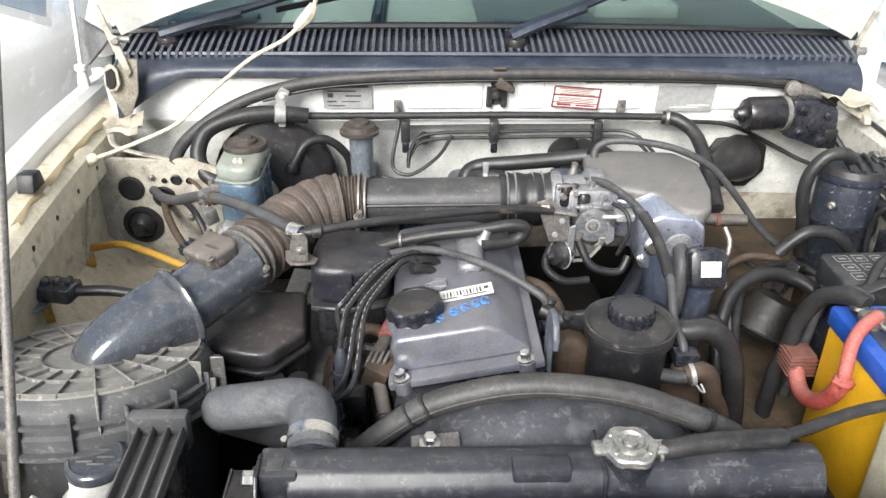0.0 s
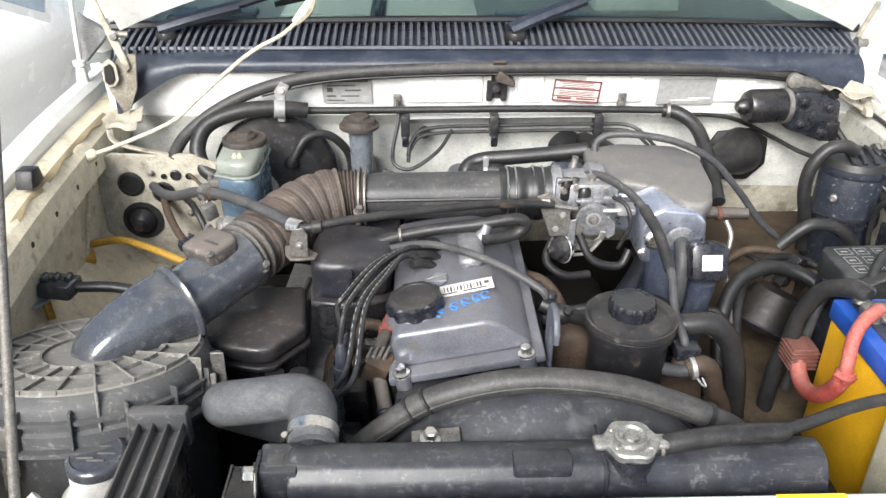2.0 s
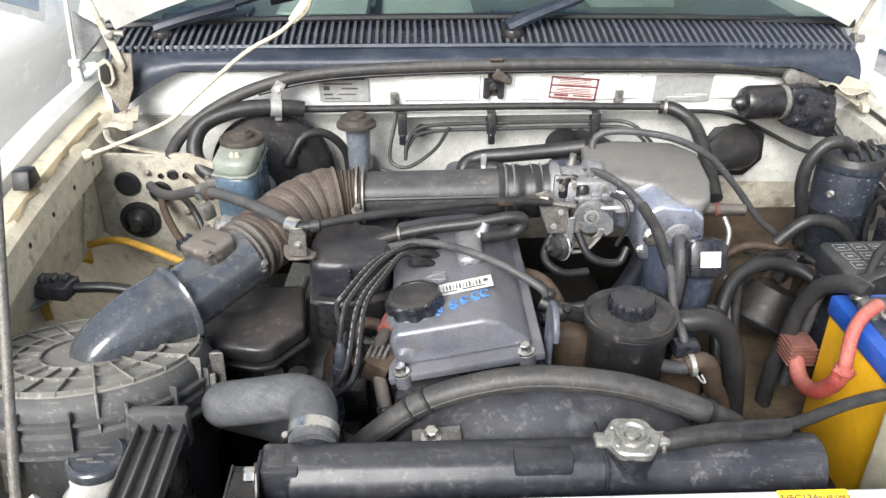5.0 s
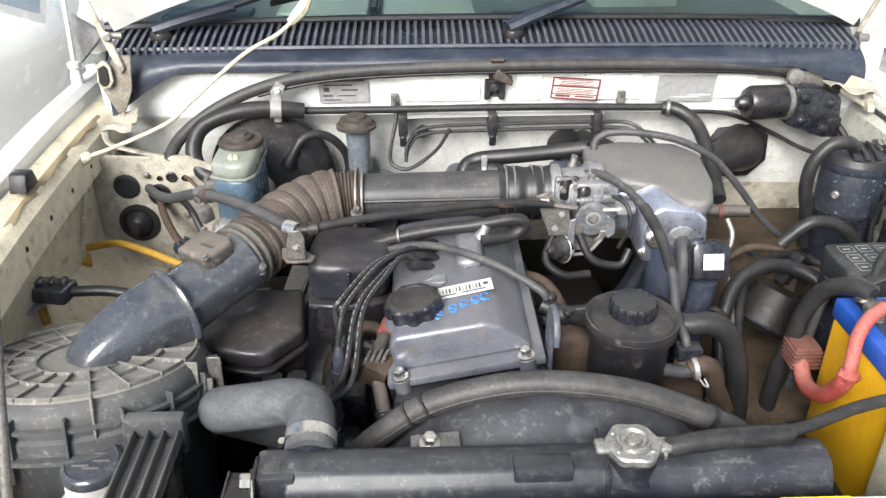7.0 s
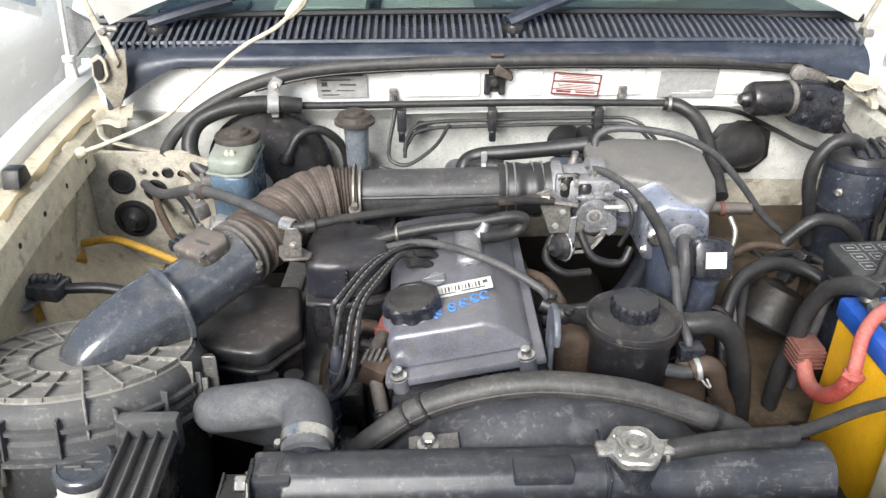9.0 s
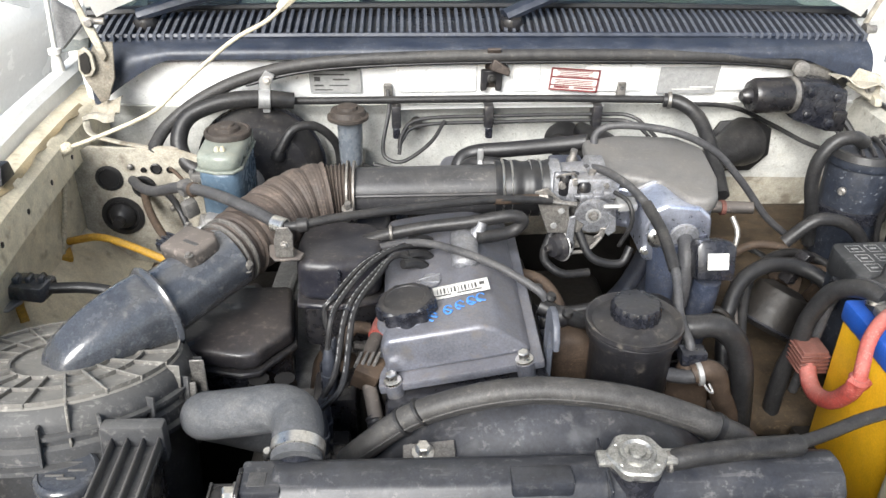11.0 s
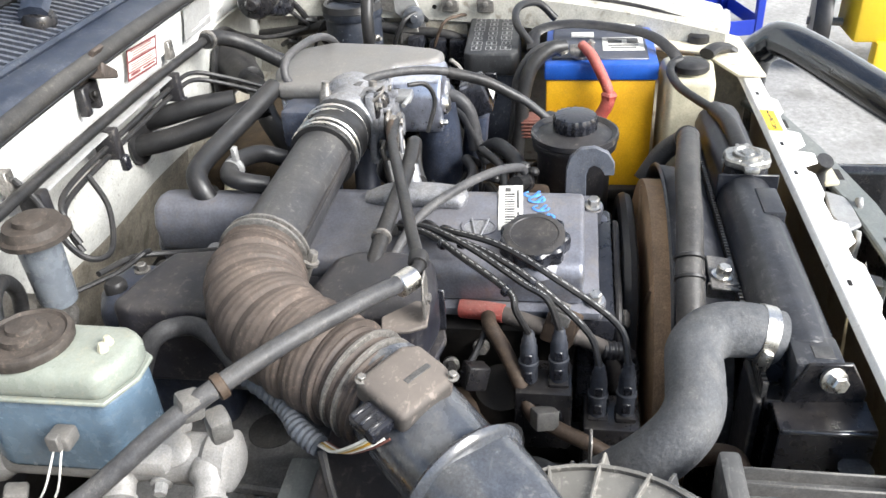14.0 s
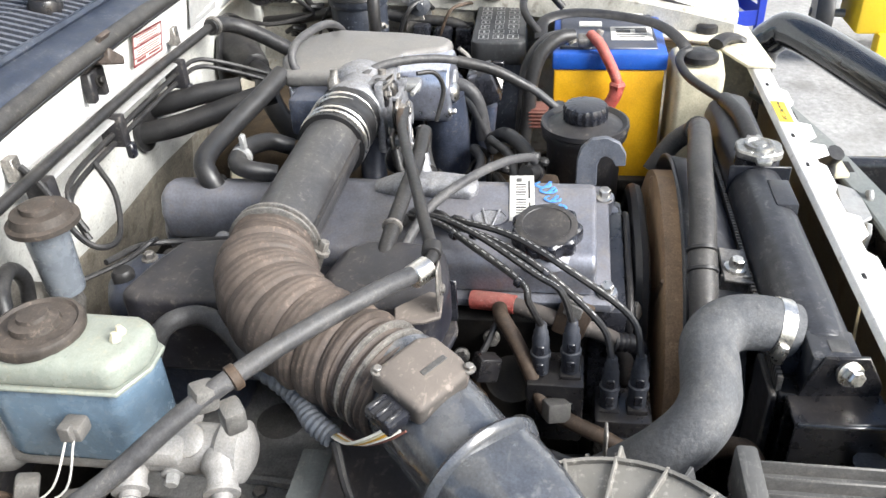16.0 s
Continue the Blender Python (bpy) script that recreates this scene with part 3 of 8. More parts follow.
for sg in (-1, 1):
    part("fender", fender(sg), "white", truck, "glossy white outer fender")
    part("fender_flare", tube([(CX + sg * 0.790, 0.62 + 0.9 * k / 8, 0.60 + 0.30 * math.sin(math.pi * k / 8)) for k in range(9)], 0.028, 10, 4), "grey", truck, "grey plastic wheel arch flare")
    tyre = part("tyre", lathe((CX + sg * 0.55, 1.05, 0.36), (sg, 0, 0), [(0.20, 0), (0.33, 0.005), (0.36, 0.04), (0.36, 0.17), (0.33, 0.205), (0.20, 0.21)], 40), "blackrubber", truck)
    part("rim", lathe((CX + sg * 0.63, 1.05, 0.36), (sg, 0, 0), [(0.2, 0), (0.2, 0.11), (0.17, 0.10), (0.05, 0.12)], 32), "dull", tyre)
    # rubber hood stops on the gutter
for x, y in ((-0.500, 1.058), (0.842, 1.12)):
    part("hood_stop", prism([(-0.022, 0), (0.020, 0), (0.012, 0.024), (-0.012, 0.026)], -0.012, 0.012, "x", 0.003, 2, m=pose(x, y, 1.117, 0, 0, 0)), "rubber", truck, "worn rubber hood stop")
# seam lip along the gutter
for sg in (1,):
    part("gutter_lip", tube([(CX + sg * (0.668 - inward(0.62 + 0.8 * k / 10, sg)), 0.62 + 0.8 * k / 10, 1.114 - 0.052 * (1 - k / 10) ** 3 + 0.002 * (k % 2)) for k in range(11)], 0.004, 6, 4), "dusty", truck)

# radiator support
part("radiator_support", prism([(0.556, 1.014), (0.552, 1.023), (0.529, 1.022), (0.522, 1.014), (0.519, 0.978), (0.523, 0.978), (0.527, 1.011), (0.551, 1.014)], -0.36, 0.70, "x", 0.0015, 1), "chippedwhite", truck, "white painted radiator support beam, chipped at the edges")
part("support_face", prism([(0.524, 0.985), (0.504, 0.945), (0.490, 0.78), (0.496, 0.78), (0.510, 0.94), (0.530, 0.982)], -0.34, 0.082, "x", 0.001, 1), "yellowcream", truck, "cream lower face of the radiator support")
part("support_face", prism([(0.524, 0.985), (0.500, 0.945), (0.490, 0.78), (0.496, 0.78), (0.506, 0.94), (0.530, 0.982)], 0.10, 0.68, "x", 0.001, 1), "yellowcream", truck)
for x in (-0.20, 0.02, 0.25, 0.33, 0.50):
    part("slot", box((x - 0.0045, 0.5405, 1.0205), (x + 0.0045, 0.5445, 1.0236), 0.0005, 1), "iron", truck)
for x in (-0.44, 0.66):
    part("support_side", box((x, 0.52, 0.50), (x + 0.04, 0.60, 1.012), 0.006, 2), "cream", truck)
part("support_gusset", prism([(0.56, 0.519), (0.74, 0.53), (0.80, 0.60), (0.79, 0.72), (0.70, 0.70), (0.66, 0.60), (0.56, 0.560)], 1.0235, 1.0285, "z", 0.001, 1), "cream", truck, "chipped cream corner gusset")

# bent tabs and chips along the front lip of the support
for x, w, d in ((0.36, 0.030, 0.016), (0.305, 0.022, 0.020), (0.235, 0.040, 0.008), (0.125, 0.030, 0.014), (0.03, 0.05, 0.009), (0.47, 0.035, 0.010), (-0.15, 0.04, 0.010)):
    part("lip_tab", prism([(x - w, 0.5235), (x + w, 0.5235), (x + w * 0.7, 0.5235 - d), (x - w * 0.5, 0.5235 - d * 0.9)], 1.0125, 1.0150, "z", 0.001, 1, m=None), "chippedwhite", truck)

# front lamp tips and grille carrier
part("lamp_bracket", prism([(0.405, 0.449), (0.404, 0.470), (0.360, 0.470), (0.364, 0.449)], 0.944, 0.952, "z", 0.002, 1), "natural", truck, "pale tan clip block")
part("carrier_plate", prism([(0.350, 0.472), (0.330, 0.446), (0.262, 0.448), (0.244, 0.470), (0.285, 0.480)], 0.940, 0.946, "z", 0.002, 1), "plate", truck, "pale grey carrier plate")
part("carrier_stay", prism([(0.320, 0.90), (0.320, 0.952), (0.310, 0.958), (0.302, 0.950), (0.304, 0.90)], 0.436, 0.442, "y", 0.001, 1), "plate", truck)
part("carrier_stay", prism([(0.252, 0.89), (0.250, 0.945), (0.238, 0.950), (0.232, 0.938), (0.236, 0.89)], 0.456, 0.462, "y", 0.001, 1), "plate", truck)
part("corner_lamp", prism([(0.755, 0.585), (0.80, 0.535), (0.885, 0.522), (0.875, 0.60), (0.82, 0.66)], 0.985, 1.035, "z", 0.008, 2), "clear", truck, "clear corner lamp tip")
part("rubber_bump", lathe((0.715, 0.600, 1.018), (0, 0, 1), [(0.019, 0), (0.018, 0.022), (0.014, 0.025)], 18), "rubber", truck, "round rubber hood bump stop")
part("grille_rail", prism([(-0.32, 0.390), (0.05, 0.400), (0.32, 0.415), (0.48, 0.442), (0.64, 0.480), (0.77, 0.545), (0.745, 0.565), (0.62, 0.512), (0.46, 0.476), (0.31, 0.450), (0.05, 0.434), (-0.32, 0.424)], 0.936, 0.946, "z", 0.002, 1), "slate", truck, "slate grey plastic grille top rail")
for x, y in ((-0.2, 0.40), (0.0, 0.41), (0.2, 0.425), (0.38, 0.438), (0.55, 0.475)):
    part("rail_slot", box((x, y, 0.9455), (x + 0.03, y + 0.008, 0.9468), 0.0004, 1), "iron", truck)
rnd = random.Random(11)
for k in range(15):
    x = -0.28 + 0.062 * k + 0.02 * rnd.random()
    w, y, z = 0.012 + 0.018 * rnd.random(), 0.458 + 0.02 * rnd.random() + 0.10 * max(0, x - 0.3), 0.925 + 0.02 * rnd.random()
    part("bracket", prism([(0, 0.0), (0.020, 0.002), (0.023, 0.004 + 0.015 * rnd.random()), (0.021, 0.022), (0.018, 0.006), (0, 0.003)], -w / 2, w / 2, "x", 0.001, 1, m=pose(x, y - 0.015, z - 0.02, 0, 0, rnd.uniform(-25, 25))), rnd.choice(("plate", "dull", "yellowcream", "slate")), truck)
    part("bracket_foot", box((x - w * 0.4, y - 0.02, z - 0.10), (x + w * 0.4, y - 0.012, z - 0.018), 0.002, 1), rnd.choice(("dull", "slate", "iron")), truck)
part("latch_rod", tube([(0.36, 0.47, 0.90), (0.37, 0.48, 0.96), (0.36, 0.475, 0.985)], 0.012, 10, 4), "rubber", truck)
# dark panel and tray added to hide the bright floor behind the rail
part("front_blank", prism([(-0.32, 0.385), (0.05, 0.385), (0.40, 0.415), (0.66, 0.475), (0.76, 0.53), (0.755, 0.54), (0.655, 0.487), (0.40, 0.427), (0.05, 0.397), (-0.32, 0.397)], 0.50, 0.925, "z", 0.001, 1), "blackclean", truck, "black panel added under the rail to close the gap")
part("lower_blank", box((-0.34, 0.38, 0.55), (0.72, 0.60, 0.57), 0.004, 1), "iron", truck)
part("bumper", box((-0.64, 0.365, 0.46), (0.99, 0.44, 0.775), 0.02, 3), "black", truck, "black front bumper")

# black bull bar
bull = thing("bull_bar", (CX, 0.30, 0.6), "gloss black tubular steel bull bar in front of the grille", "bull bar")
part("hoop", tube([(0.955, 0.46, 0.60), (0.960, 0.455, 0.88), (0.945, 0.43, 0.945), (0.90, 0.40, 0.962), (0.72, 0.325, 0.952), (0.45, 0.245, 0.945), (0.17, 0.225, 0.94), (-0.30, 0.26, 0.945), (-0.56, 0.40, 0.962), (-0.615, 0.45, 0.88), (-0.61, 0.46, 0.60)], 0.034, 20, 8), "barblack", bull)
for x in (-0.10, 0.44):
    part("bar_mount", box((x, 0.21, 0.40), (x + 0.03, 0.46, 0.93), 0.01, 2), "barblack", bull)

# cowl front panel and grille
cowl = thing("cowl_panel", (CX, 1.45, 1.1), "dark blue-black plastic cowl panel with a slatted vent", "cowl")
def cowl_bow(x):
    return ((x - CX) / 0.65) ** 2
def front_panel(u, v):
    x = -0.475 + 1.29 * u
    e = abs(x - CX) / 0.645
    drop = (0.078 if x < CX else 0.055) * (max(0, e - 0.80) / 0.20) ** 1.3
    z0, z1 = 1.188 - drop, 1.213 - 0.002 * cowl_bow(x)
    y0, y1 = 1.362 - 0.006 * cowl_bow(x), 1.403
    return Vector((x, y0 + (y1 - y0) * v ** 5, z0 + (z1 - z0) * v))
part("front_panel", sheet(front_panel, 70, 8, 0.005), "cowl", cowl)
def vent_bed(u, v):
    x = -0.475 + 1.29 * u
    return Vector((x, 1.400 + (0.105 - 0.03 * cowl_bow(x)) * v, 1.208 + 0.024 * v - 0.002 * cowl_bow(x)))
part("vent_bed", sheet(vent_bed, 40, 3, 0.004), "blackclean", cowl)
part("front_edge", tube([(-0.475 + 1.29 * k / 12, 1.402, 1.216 - 0.002 * cowl_bow(-0.475 + 1.29 * k / 12)) for k in range(13)], 0.005, 6, 3), "cowl", cowl)
part("rear_edge", tube([(-0.475 + 1.29 * k / 12, 1.505 - 0.03 * cowl_bow(-0.475 + 1.29 * k / 12), 1.240) for k in range(13)], 0.006, 6, 3), "blackrubber", cowl)
sl = None
for k in range(96):
    x = -0.467 + 1.274 * k / 95
    if sl is None:
        tmp = prism([(0.002, -0.002), (0.103, 0.022), (0.103, 0.030), (0.050, 0.022), (0.002, 0.011)], -0.0027, 0.0027, "x", 0, m=pose(0, 1.402, 1.208))
        xf(tmp, tmp.verts, Matrix.Translation((CX, 0, 0)))
        sl = part("slat", tmp, "slat", cowl)
        sl.location.x = x - CX
    else:
        o = sl.copy()
        scene.collection.objects.link(o)
        o.location.x = x - CX
    cur = o if k else sl
    cur.location.y = -0.014 * cowl_bow(x)

# weatherstrip that has come loose at one end
STRIP = [(-0.372, 1.285, 1.063), (-0.352, 1.315, 1.092), (-0.30, 1.34, 1.128), (-0.225, 1.352, 1.160), (-0.13, 1.358, 1.180), (0.0, 1.362, 1.189), (0.2, 1.364, 1.193), (0.45, 1.366, 1.192), (0.62, 1.37, 1.186), (0.72, 1.378, 1.17), (0.79, 1.39, 1.135)]
wst = thing("weatherstrip", (0, 1.36, 1.18), "dusty black rubber weatherstrip along the firewall, hanging loose at one end", "weatherstrip")
part("bulb", tube(STRIP, 0.0105, 10, 8), "oldhose", wst)
part("lip", tube([(x, y - 0.002, z - 0.0105) for x, y, z in STRIP[3:]], 0.0035, 6, 8), "blackrubber", wst)
part("end_face", lathe(STRIP[0], (-0.3, -0.45, -0.45), [(0.0106, -0.003), (0.0112, 0), (0.0112, 0.004), (0.008, 0.005)], 14), "blackrubber", wst)

# windscreen and dark cabin behind it
ws = thing("windscreen", (CX, 1.6, 1.25), "tinted windscreen with a black rubber seal", "windscreen")
def screen(u, v):
    x = -0.50 + 1.34 * u
    return Vector((x, 1.525 - 0.05 * cowl_bow(x) + 0.62 * v, 1.235 + 0.46 * v))
g = part("pane", sheet(screen, 16, 6, 0.005), "glass", ws)
g.visible_shadow = False
part("seal", tube([(-0.50 + 1.34 * k / 12, 1.520 - 0.05 * cowl_bow(-0.50 + 1.34 * k / 12), 1.236) for k in range(13)], 0.009, 8, 3), "blackrubber", ws)
part("dashboard", box((-0.52, 1.60, 1.05), (0.86, 2.1, 1.20), 0.04, 3), "slate", ws)
# added panels and gap imitate the pale and dark patches in the glass
for xa, xb, ya in ((-0.24, -0.055, 1.70), (-0.025, 0.165, 1.69), (0.42, 0.60, 1.76)):
    part("pale_patch", box((xa, ya, 1.196), (xb, 2.06, 1.206 + 0.02 * (xa > 0)), 0.004, 2), "panelpale", ws, "pale grey-green panel added for a pale patch in the windscreen")
part("patch_gap", box((-0.048, 1.66, 1.19), (-0.032, 2.05, 1.225), 0.004, 1), "blackclean", ws)
part("dash_vent", box((-0.46, 1.66, 1.195), (-0.29, 1.75, 1.210), 0.004, 2), "blackclean", ws)
part("dash_vent", box((0.20, 1.64, 1.195), (0.40, 1.70, 1.212), 0.004, 2), "blackclean", ws)
cab = thing("truck_cab", (CX, 2.2, 0.6), "white pickup cab with open interior behind the windscreen", "truck cab")
part("side", box((-0.66, 1.72, 0.5), (-0.60, 3.2, 1.14), 0.02, 2), "white", cab)
# two added plates whose grey stands for the shaded area by the pillar
part("patch_plate", prism([(-0.615, 1.140), (-0.545, 1.150), (-0.530, 1.215), (-0.570, 1.215)], 1.555, 1.575, "y", 0.004, 2), "slate", cab, "grey plate added for the dark patch at the foot of the pillar")
part("shade_plate", prism([(-0.558, 1.262), (-0.505, 1.226), (-0.526, 1.202), (-0.556, 1.172), (-0.566, 1.178)], 1.470, 1.480, "y", 0.003, 1), "panelgrey", cab, "grey plate added for the shaded patch between hood and pillar")
part("side", box((0.94, 1.62, 0.5), (1.0, 3.2, 1.18), 0.02, 2), "white", cab)
part("roof", box((-0.54, 2.13, 1.70), (0.88, 3.2, 1.76), 0.03, 3), "white", cab)
part("back_wall", box((-0.60, 3.14, 0.5), (0.94, 3.2, 1.22), 0.02, 2), "white", cab)
for x in (-0.30, 0.42):
    part("seat_back", box((x, 2.65, 0.7), (x + 0.46, 2.80, 1.34), 0.05, 3), "slate", cab)
for x in (-0.545, 0.885):
    part("pillar", tube([(x, 1.50, 1.20), (x, 2.15, 1.72)], 0.03, 8, 2), "white", cab)

# wipers
def wiper(px, py, pz, tip, label):
    w = thing("windscreen_wiper", (px, py, pz), label, "wiper", "wipers on the cowl")
    part("pivot_cap", lathe((px, py, pz - 0.016), (0, -0.15, 1), [(0.020, 0), (0.020, 0.012), (0.017, 0.018), (0.007, 0.021)], 20), "blackclean", w)
    d = (Vector(tip) - Vector((px, py, pz))).normalized()
    p0 = Vector((px, py, pz + 0.006))
    part("arm_base", tube([p0 - d * 0.012, p0 + d * 0.05 + Vector((0, 0, 0.006)), p0 + d * 0.13 + Vector((0, 0, 0.010))], 0.018, 8, 5, flat=0.6), "cowl", w)
    part("arm", tube([p0 + d * 0.12 + Vector((0, 0, 0.012)), p0 + d * 0.28 + Vector((0, 0, 0.022)), Vector(tip)], 0.0125, 8, 5, flat=0.6), "cowl", w)
    part("blade", tube([Vector(tip) - d * 0.2 + Vector((0, 0.015, 0.004)), Vector(tip) + Vector((0, 0.014, 0.004)), Vector(tip) + d * 0.2 + Vector((0, 0.012, 0.01))], 0.0055, 6, 4), "blackrubber", w)
wiper(-0.396, 1.440, 1.236, (-0.02, 1.515, 1.300), "black painted wiper arm lying across the cowl")
wiper(0.214, 1.440, 1.236, (0.60, 1.545, 1.335), "black painted wiper arm lying across the windscreen")

# open hood
hood = thing("hood", (CX, 1.42, 1.24), "white hood held open above the engine bay", "hood")
HA = radians(50)
def hood_point(x, v, n=0.0):
    return Vector((x, 1.435 - v * math.cos(HA) + n * math.sin(HA), 1.238 + v * math.sin(HA) + n * math.cos(HA)))
def hood_skin(u, v, n=0.0):
    x = -0.50 + 1.34 * u
    e = abs(x - CX) / 0.65
    v0 = -0.012 + 0.19 * (1 - min(1.0, e) ** 2.2)
    return hood_point(x, v0 + (1.02 - v0) * v, n)
part("skin", sheet(lambda u, v: hood_skin(u, v, 0.03), 30, 12, 0.002), "white", hood)
# white paint in place of cream carries the light bounced onto the underside
part("inner_frame", sheet(lambda u, v: hood_skin(0.02 + 0.96 * u, 0.01 + 0.97 * v, 0.012 * math.sin(math.pi * min(1, 6 * min(u, 1 - u, v, 1 - v)) / 2)), 30, 24, 0.002), "white", hood, "inner hood panel, whiter than its cream paint for bounced light")
hx = 0.825
part("hinge_strap", prism([(1.372, 1.135), (1.380, 1.130), (1.418, 1.205), (1.425, 1.232), (1.385, 1.300), (1.380, 1.297), (1.416, 1.232), (1.410, 1.210)], hx - 0.010, hx - 0.002, "x", 0.001, 1), "dirtycream", hood, "cream painted hood hinge strap")
part("hinge_cup", prism([(1.318, 1.118), (1.352, 1.118), (1.362, 1.150), (1.356, 1.162), (1.344, 1.156), (1.338, 1.136), (1.322, 1.130)], hx - 0.012, hx + 0.000, "x", 0.001, 1), "dirtycream", hood)
part("pivot_bolt", lathe((hx - 0.012, 1.412, 1.222), (1, 0, 0), [(0.011, 0), (0.011, 0.006), (0.007, 0.007), (0.007, 0.02)], 12), "dull", hood)
# the other hinge, bent inwards over its folded bracket
part("hinge_strap", prism([(-0.472, 1.311), (-0.465, 1.312), (-0.451, 1.266), (-0.444, 1.257), (-0.430, 1.204), (-0.438, 1.194), (-0.451, 1.230), (-0.459, 1.255)], 1.328, 1.333, "y", 0.001, 1), "dirtycream", hood, "cream painted hood hinge strap")
hb = part("hinge_bracket", prism([(-0.472, 1.213), (-0.477, 1.183), (-0.471, 1.171), (-0.458, 1.173), (-0.450, 1.184), (-0.451, 1.208), (-0.455, 1.214), (-0.462, 1.219)], 1.324, 1.328, "y", 0.001, 1), "dirtycream", hood, "folded cream hinge bracket with a dark slot")
part("slot", prism([(-0.471, 1.206), (-0.473, 1.183), (-0.468, 1.176), (-0.460, 1.179), (-0.456, 1.186), (-0.456, 1.205), (-0.460, 1.212)], 1.3215, 1.3238, "y", 0.001, 1), "iron", hb)
part("hinge_base", prism([(-0.448, 1.224), (-0.420, 1.224), (-0.427, 1.166), (-0.443, 1.131), (-0.456, 1.125), (-0.474, 1.165), (-0.474, 1.178)], 1.334, 1.338, "y", 0.001, 1), "muddycream", hood, "dusty tan plate behind the hinge")
part("pivot_bolt", lathe((-0.447, 1.329, 1.256), (0.2, -1, 0.1), [(0.008, 0), (0.008, 0.005), (0.005, 0.006), (0.005, 0.010)], 12), "dull", hood)
part("hinge_pin", lathe((-0.447, 1.332, 1.257), (1, 0, 0), [(0.0055, 0), (0.0055, 0.022), (0.003, 0.023)], 12), "dull", hood)

solo("hood_prop_rod", tube([(-0.3165, 0.494, 0.95), (-0.240, 0.790, 2.00), (-0.238, 0.805, 2.03)], 0.0045, 10, 6), "dull", (-0.3165, 0.494, 0.95), "thin steel prop rod holding the hood open", "prop rod")
ant = thing("antenna", (-0.556, 1.44, 1.142), "white antenna mast on the fender", "antenna")
part("mast", tube([(-0.556, 1.44, 1.185), (-0.553, 1.44, 1.24), (-0.545, 1.45, 1.42)], 0.0040, 10, 4), "label", ant)
part("base", lathe((-0.557, 1.44, 1.142), (0, 0, 1), [(0.011, 0), (0.010, 0.018), (0.0075, 0.030), (0.011, 0.034), (0.011, 0.042), (0.005, 0.044)], 18), "label", ant)

# ---------------------------------------------------------------- engine
eng = thing("engine", (0.09, 1.0, 0.5), "four-cylinder engine with a dusty grey alloy valve cover", "engine")
TILT = 10.5
VC = pose(0.093, 0, 1.000, 0, -TILT, 0)
prof = [(-0.082, 0.004), (-0.081, 0.042), (-0.072, 0.053), (0.034, 0.052), (0.052, 0.043), (0.080, 0.014), (0.086, 0.004)]
vc = part("valve_cover", prism(prof, 0.795, 1.085, "y", 0.006, 3, m=VC), "cover", eng, "dusty grey valve cover")
part("flange", prism([(-0.092, -0.008), (0.097, -0.008), (0.097, 0.004), (-0.092, 0.004)], 0.778, 1.09, "y", 0.003, 2, m=VC), "cover", vc)
part("rear_cover", prism([(-0.006, -0.012), (-0.004, 0.026), (0.010, 0.048), (0.030, 0.048), (0.050, 0.040), (0.078, 0.014), (0.090, -0.010)], 1.07, 1.290, "y", 0.012, 4, m=VC), "cover", vc, "rounded rear part of the valve cover", 50)
for u, y in ((-0.075, 0.783), (0.075, 0.783)):
    p = VC @ Vector((u, y, 0.004))
    part("bolt", hexbolt(p, VC.to_3x3() @ Vector((0, 0, 1)), 0.0068, 0.013), "steel", vc, "zinc bolt")
    part("boss", lathe(VC @ Vector((u, y, -0.03)), VC.to_3x3() @ Vector((0, 0, 1)), [(0.010, 0.010), (0.0115, 0.034)], 16), "cover", vc)
part("lug", box((0.168, 0.765, 0.985), (0.186, 0.785, 0.998), 0.004, 2), "cover", vc)
# raised oil filler boss and cap
UPV = (VC.to_3x3() @ Vector((0, 0, 1))).normalized()
oc = Vector((0.037, 0.846, 1.037))
part("filler_boss", lathe(oc - UPV * 0.004, UPV, [(0.039, 0), (0.035, 0.008), (0.031, 0.012)], 28), "cover", vc)
cap = part("oil_cap", lathe(oc + UPV * 0.006, UPV, [(0.030, 0), (0.0335, 0.0005), (0.0345, 0.003), (0.0345, 0.013), (0.0338, 0.0165), (0.0312, 0.0188), (0.0290, 0.0192)], 126, lobes=9, deep=0.062), "black", eng, "dark oil filler cap with a scalloped skirt", 30)
part("cap_top", lathe(oc + UPV * 0.022, UPV, [(0.0300, 0), (0.0318, 0.0012), (0.0312, 0.0030), (0.0285, 0.0042), (0.0245, 0.0044), (0.0238, 0.0036), (0.0, 0.0034)], 48), "dusty", cap)
# embossed emblem ring on the cover, plain oval
part("emblem_disc", lathe(VC @ Vector((-0.020, 0.905, 0.0522)), UPV, [(0.0175, 0), (0.0170, 0.0012), (0.0, 0.0016)], 28, squash=0.7), "alloy", vc)
for q in (-0.006, 0.006):
    tmp = box((-0.0145, q - 0.0012, 0), (0.0145, q + 0.0012, 0.0032), 0.0006, 1)
    xf(tmp, tmp.verts, facing(VC @ Vector((-0.020, 0.905, 0.0525)), VC.to_3x3() @ Vector((1, 0.25 * q / 0.006, 0)), (0, 1, 0)))
    part("emblem_bar", tmp, "alloy", vc)
part("emblem_ring", lathe(VC @ Vector((-0.020, 0.905, 0.0525)), UPV, [(0.019, 0), (0.019, 0.002), (0.016, 0.002), (0.016, 0)], 28, squash=0.7), "cover", vc)
lab = facing(VC @ Vector((0.014, 0.874, 0.0533)), VC.to_3x3() @ Vector((1, 0.06, 0)), (0, 1, 0))
tmp = box((-0.038, -0.0132, 0), (0.036, 0.0132, 0.0006), 0.0002, 1)
xf(tmp, tmp.verts, lab)
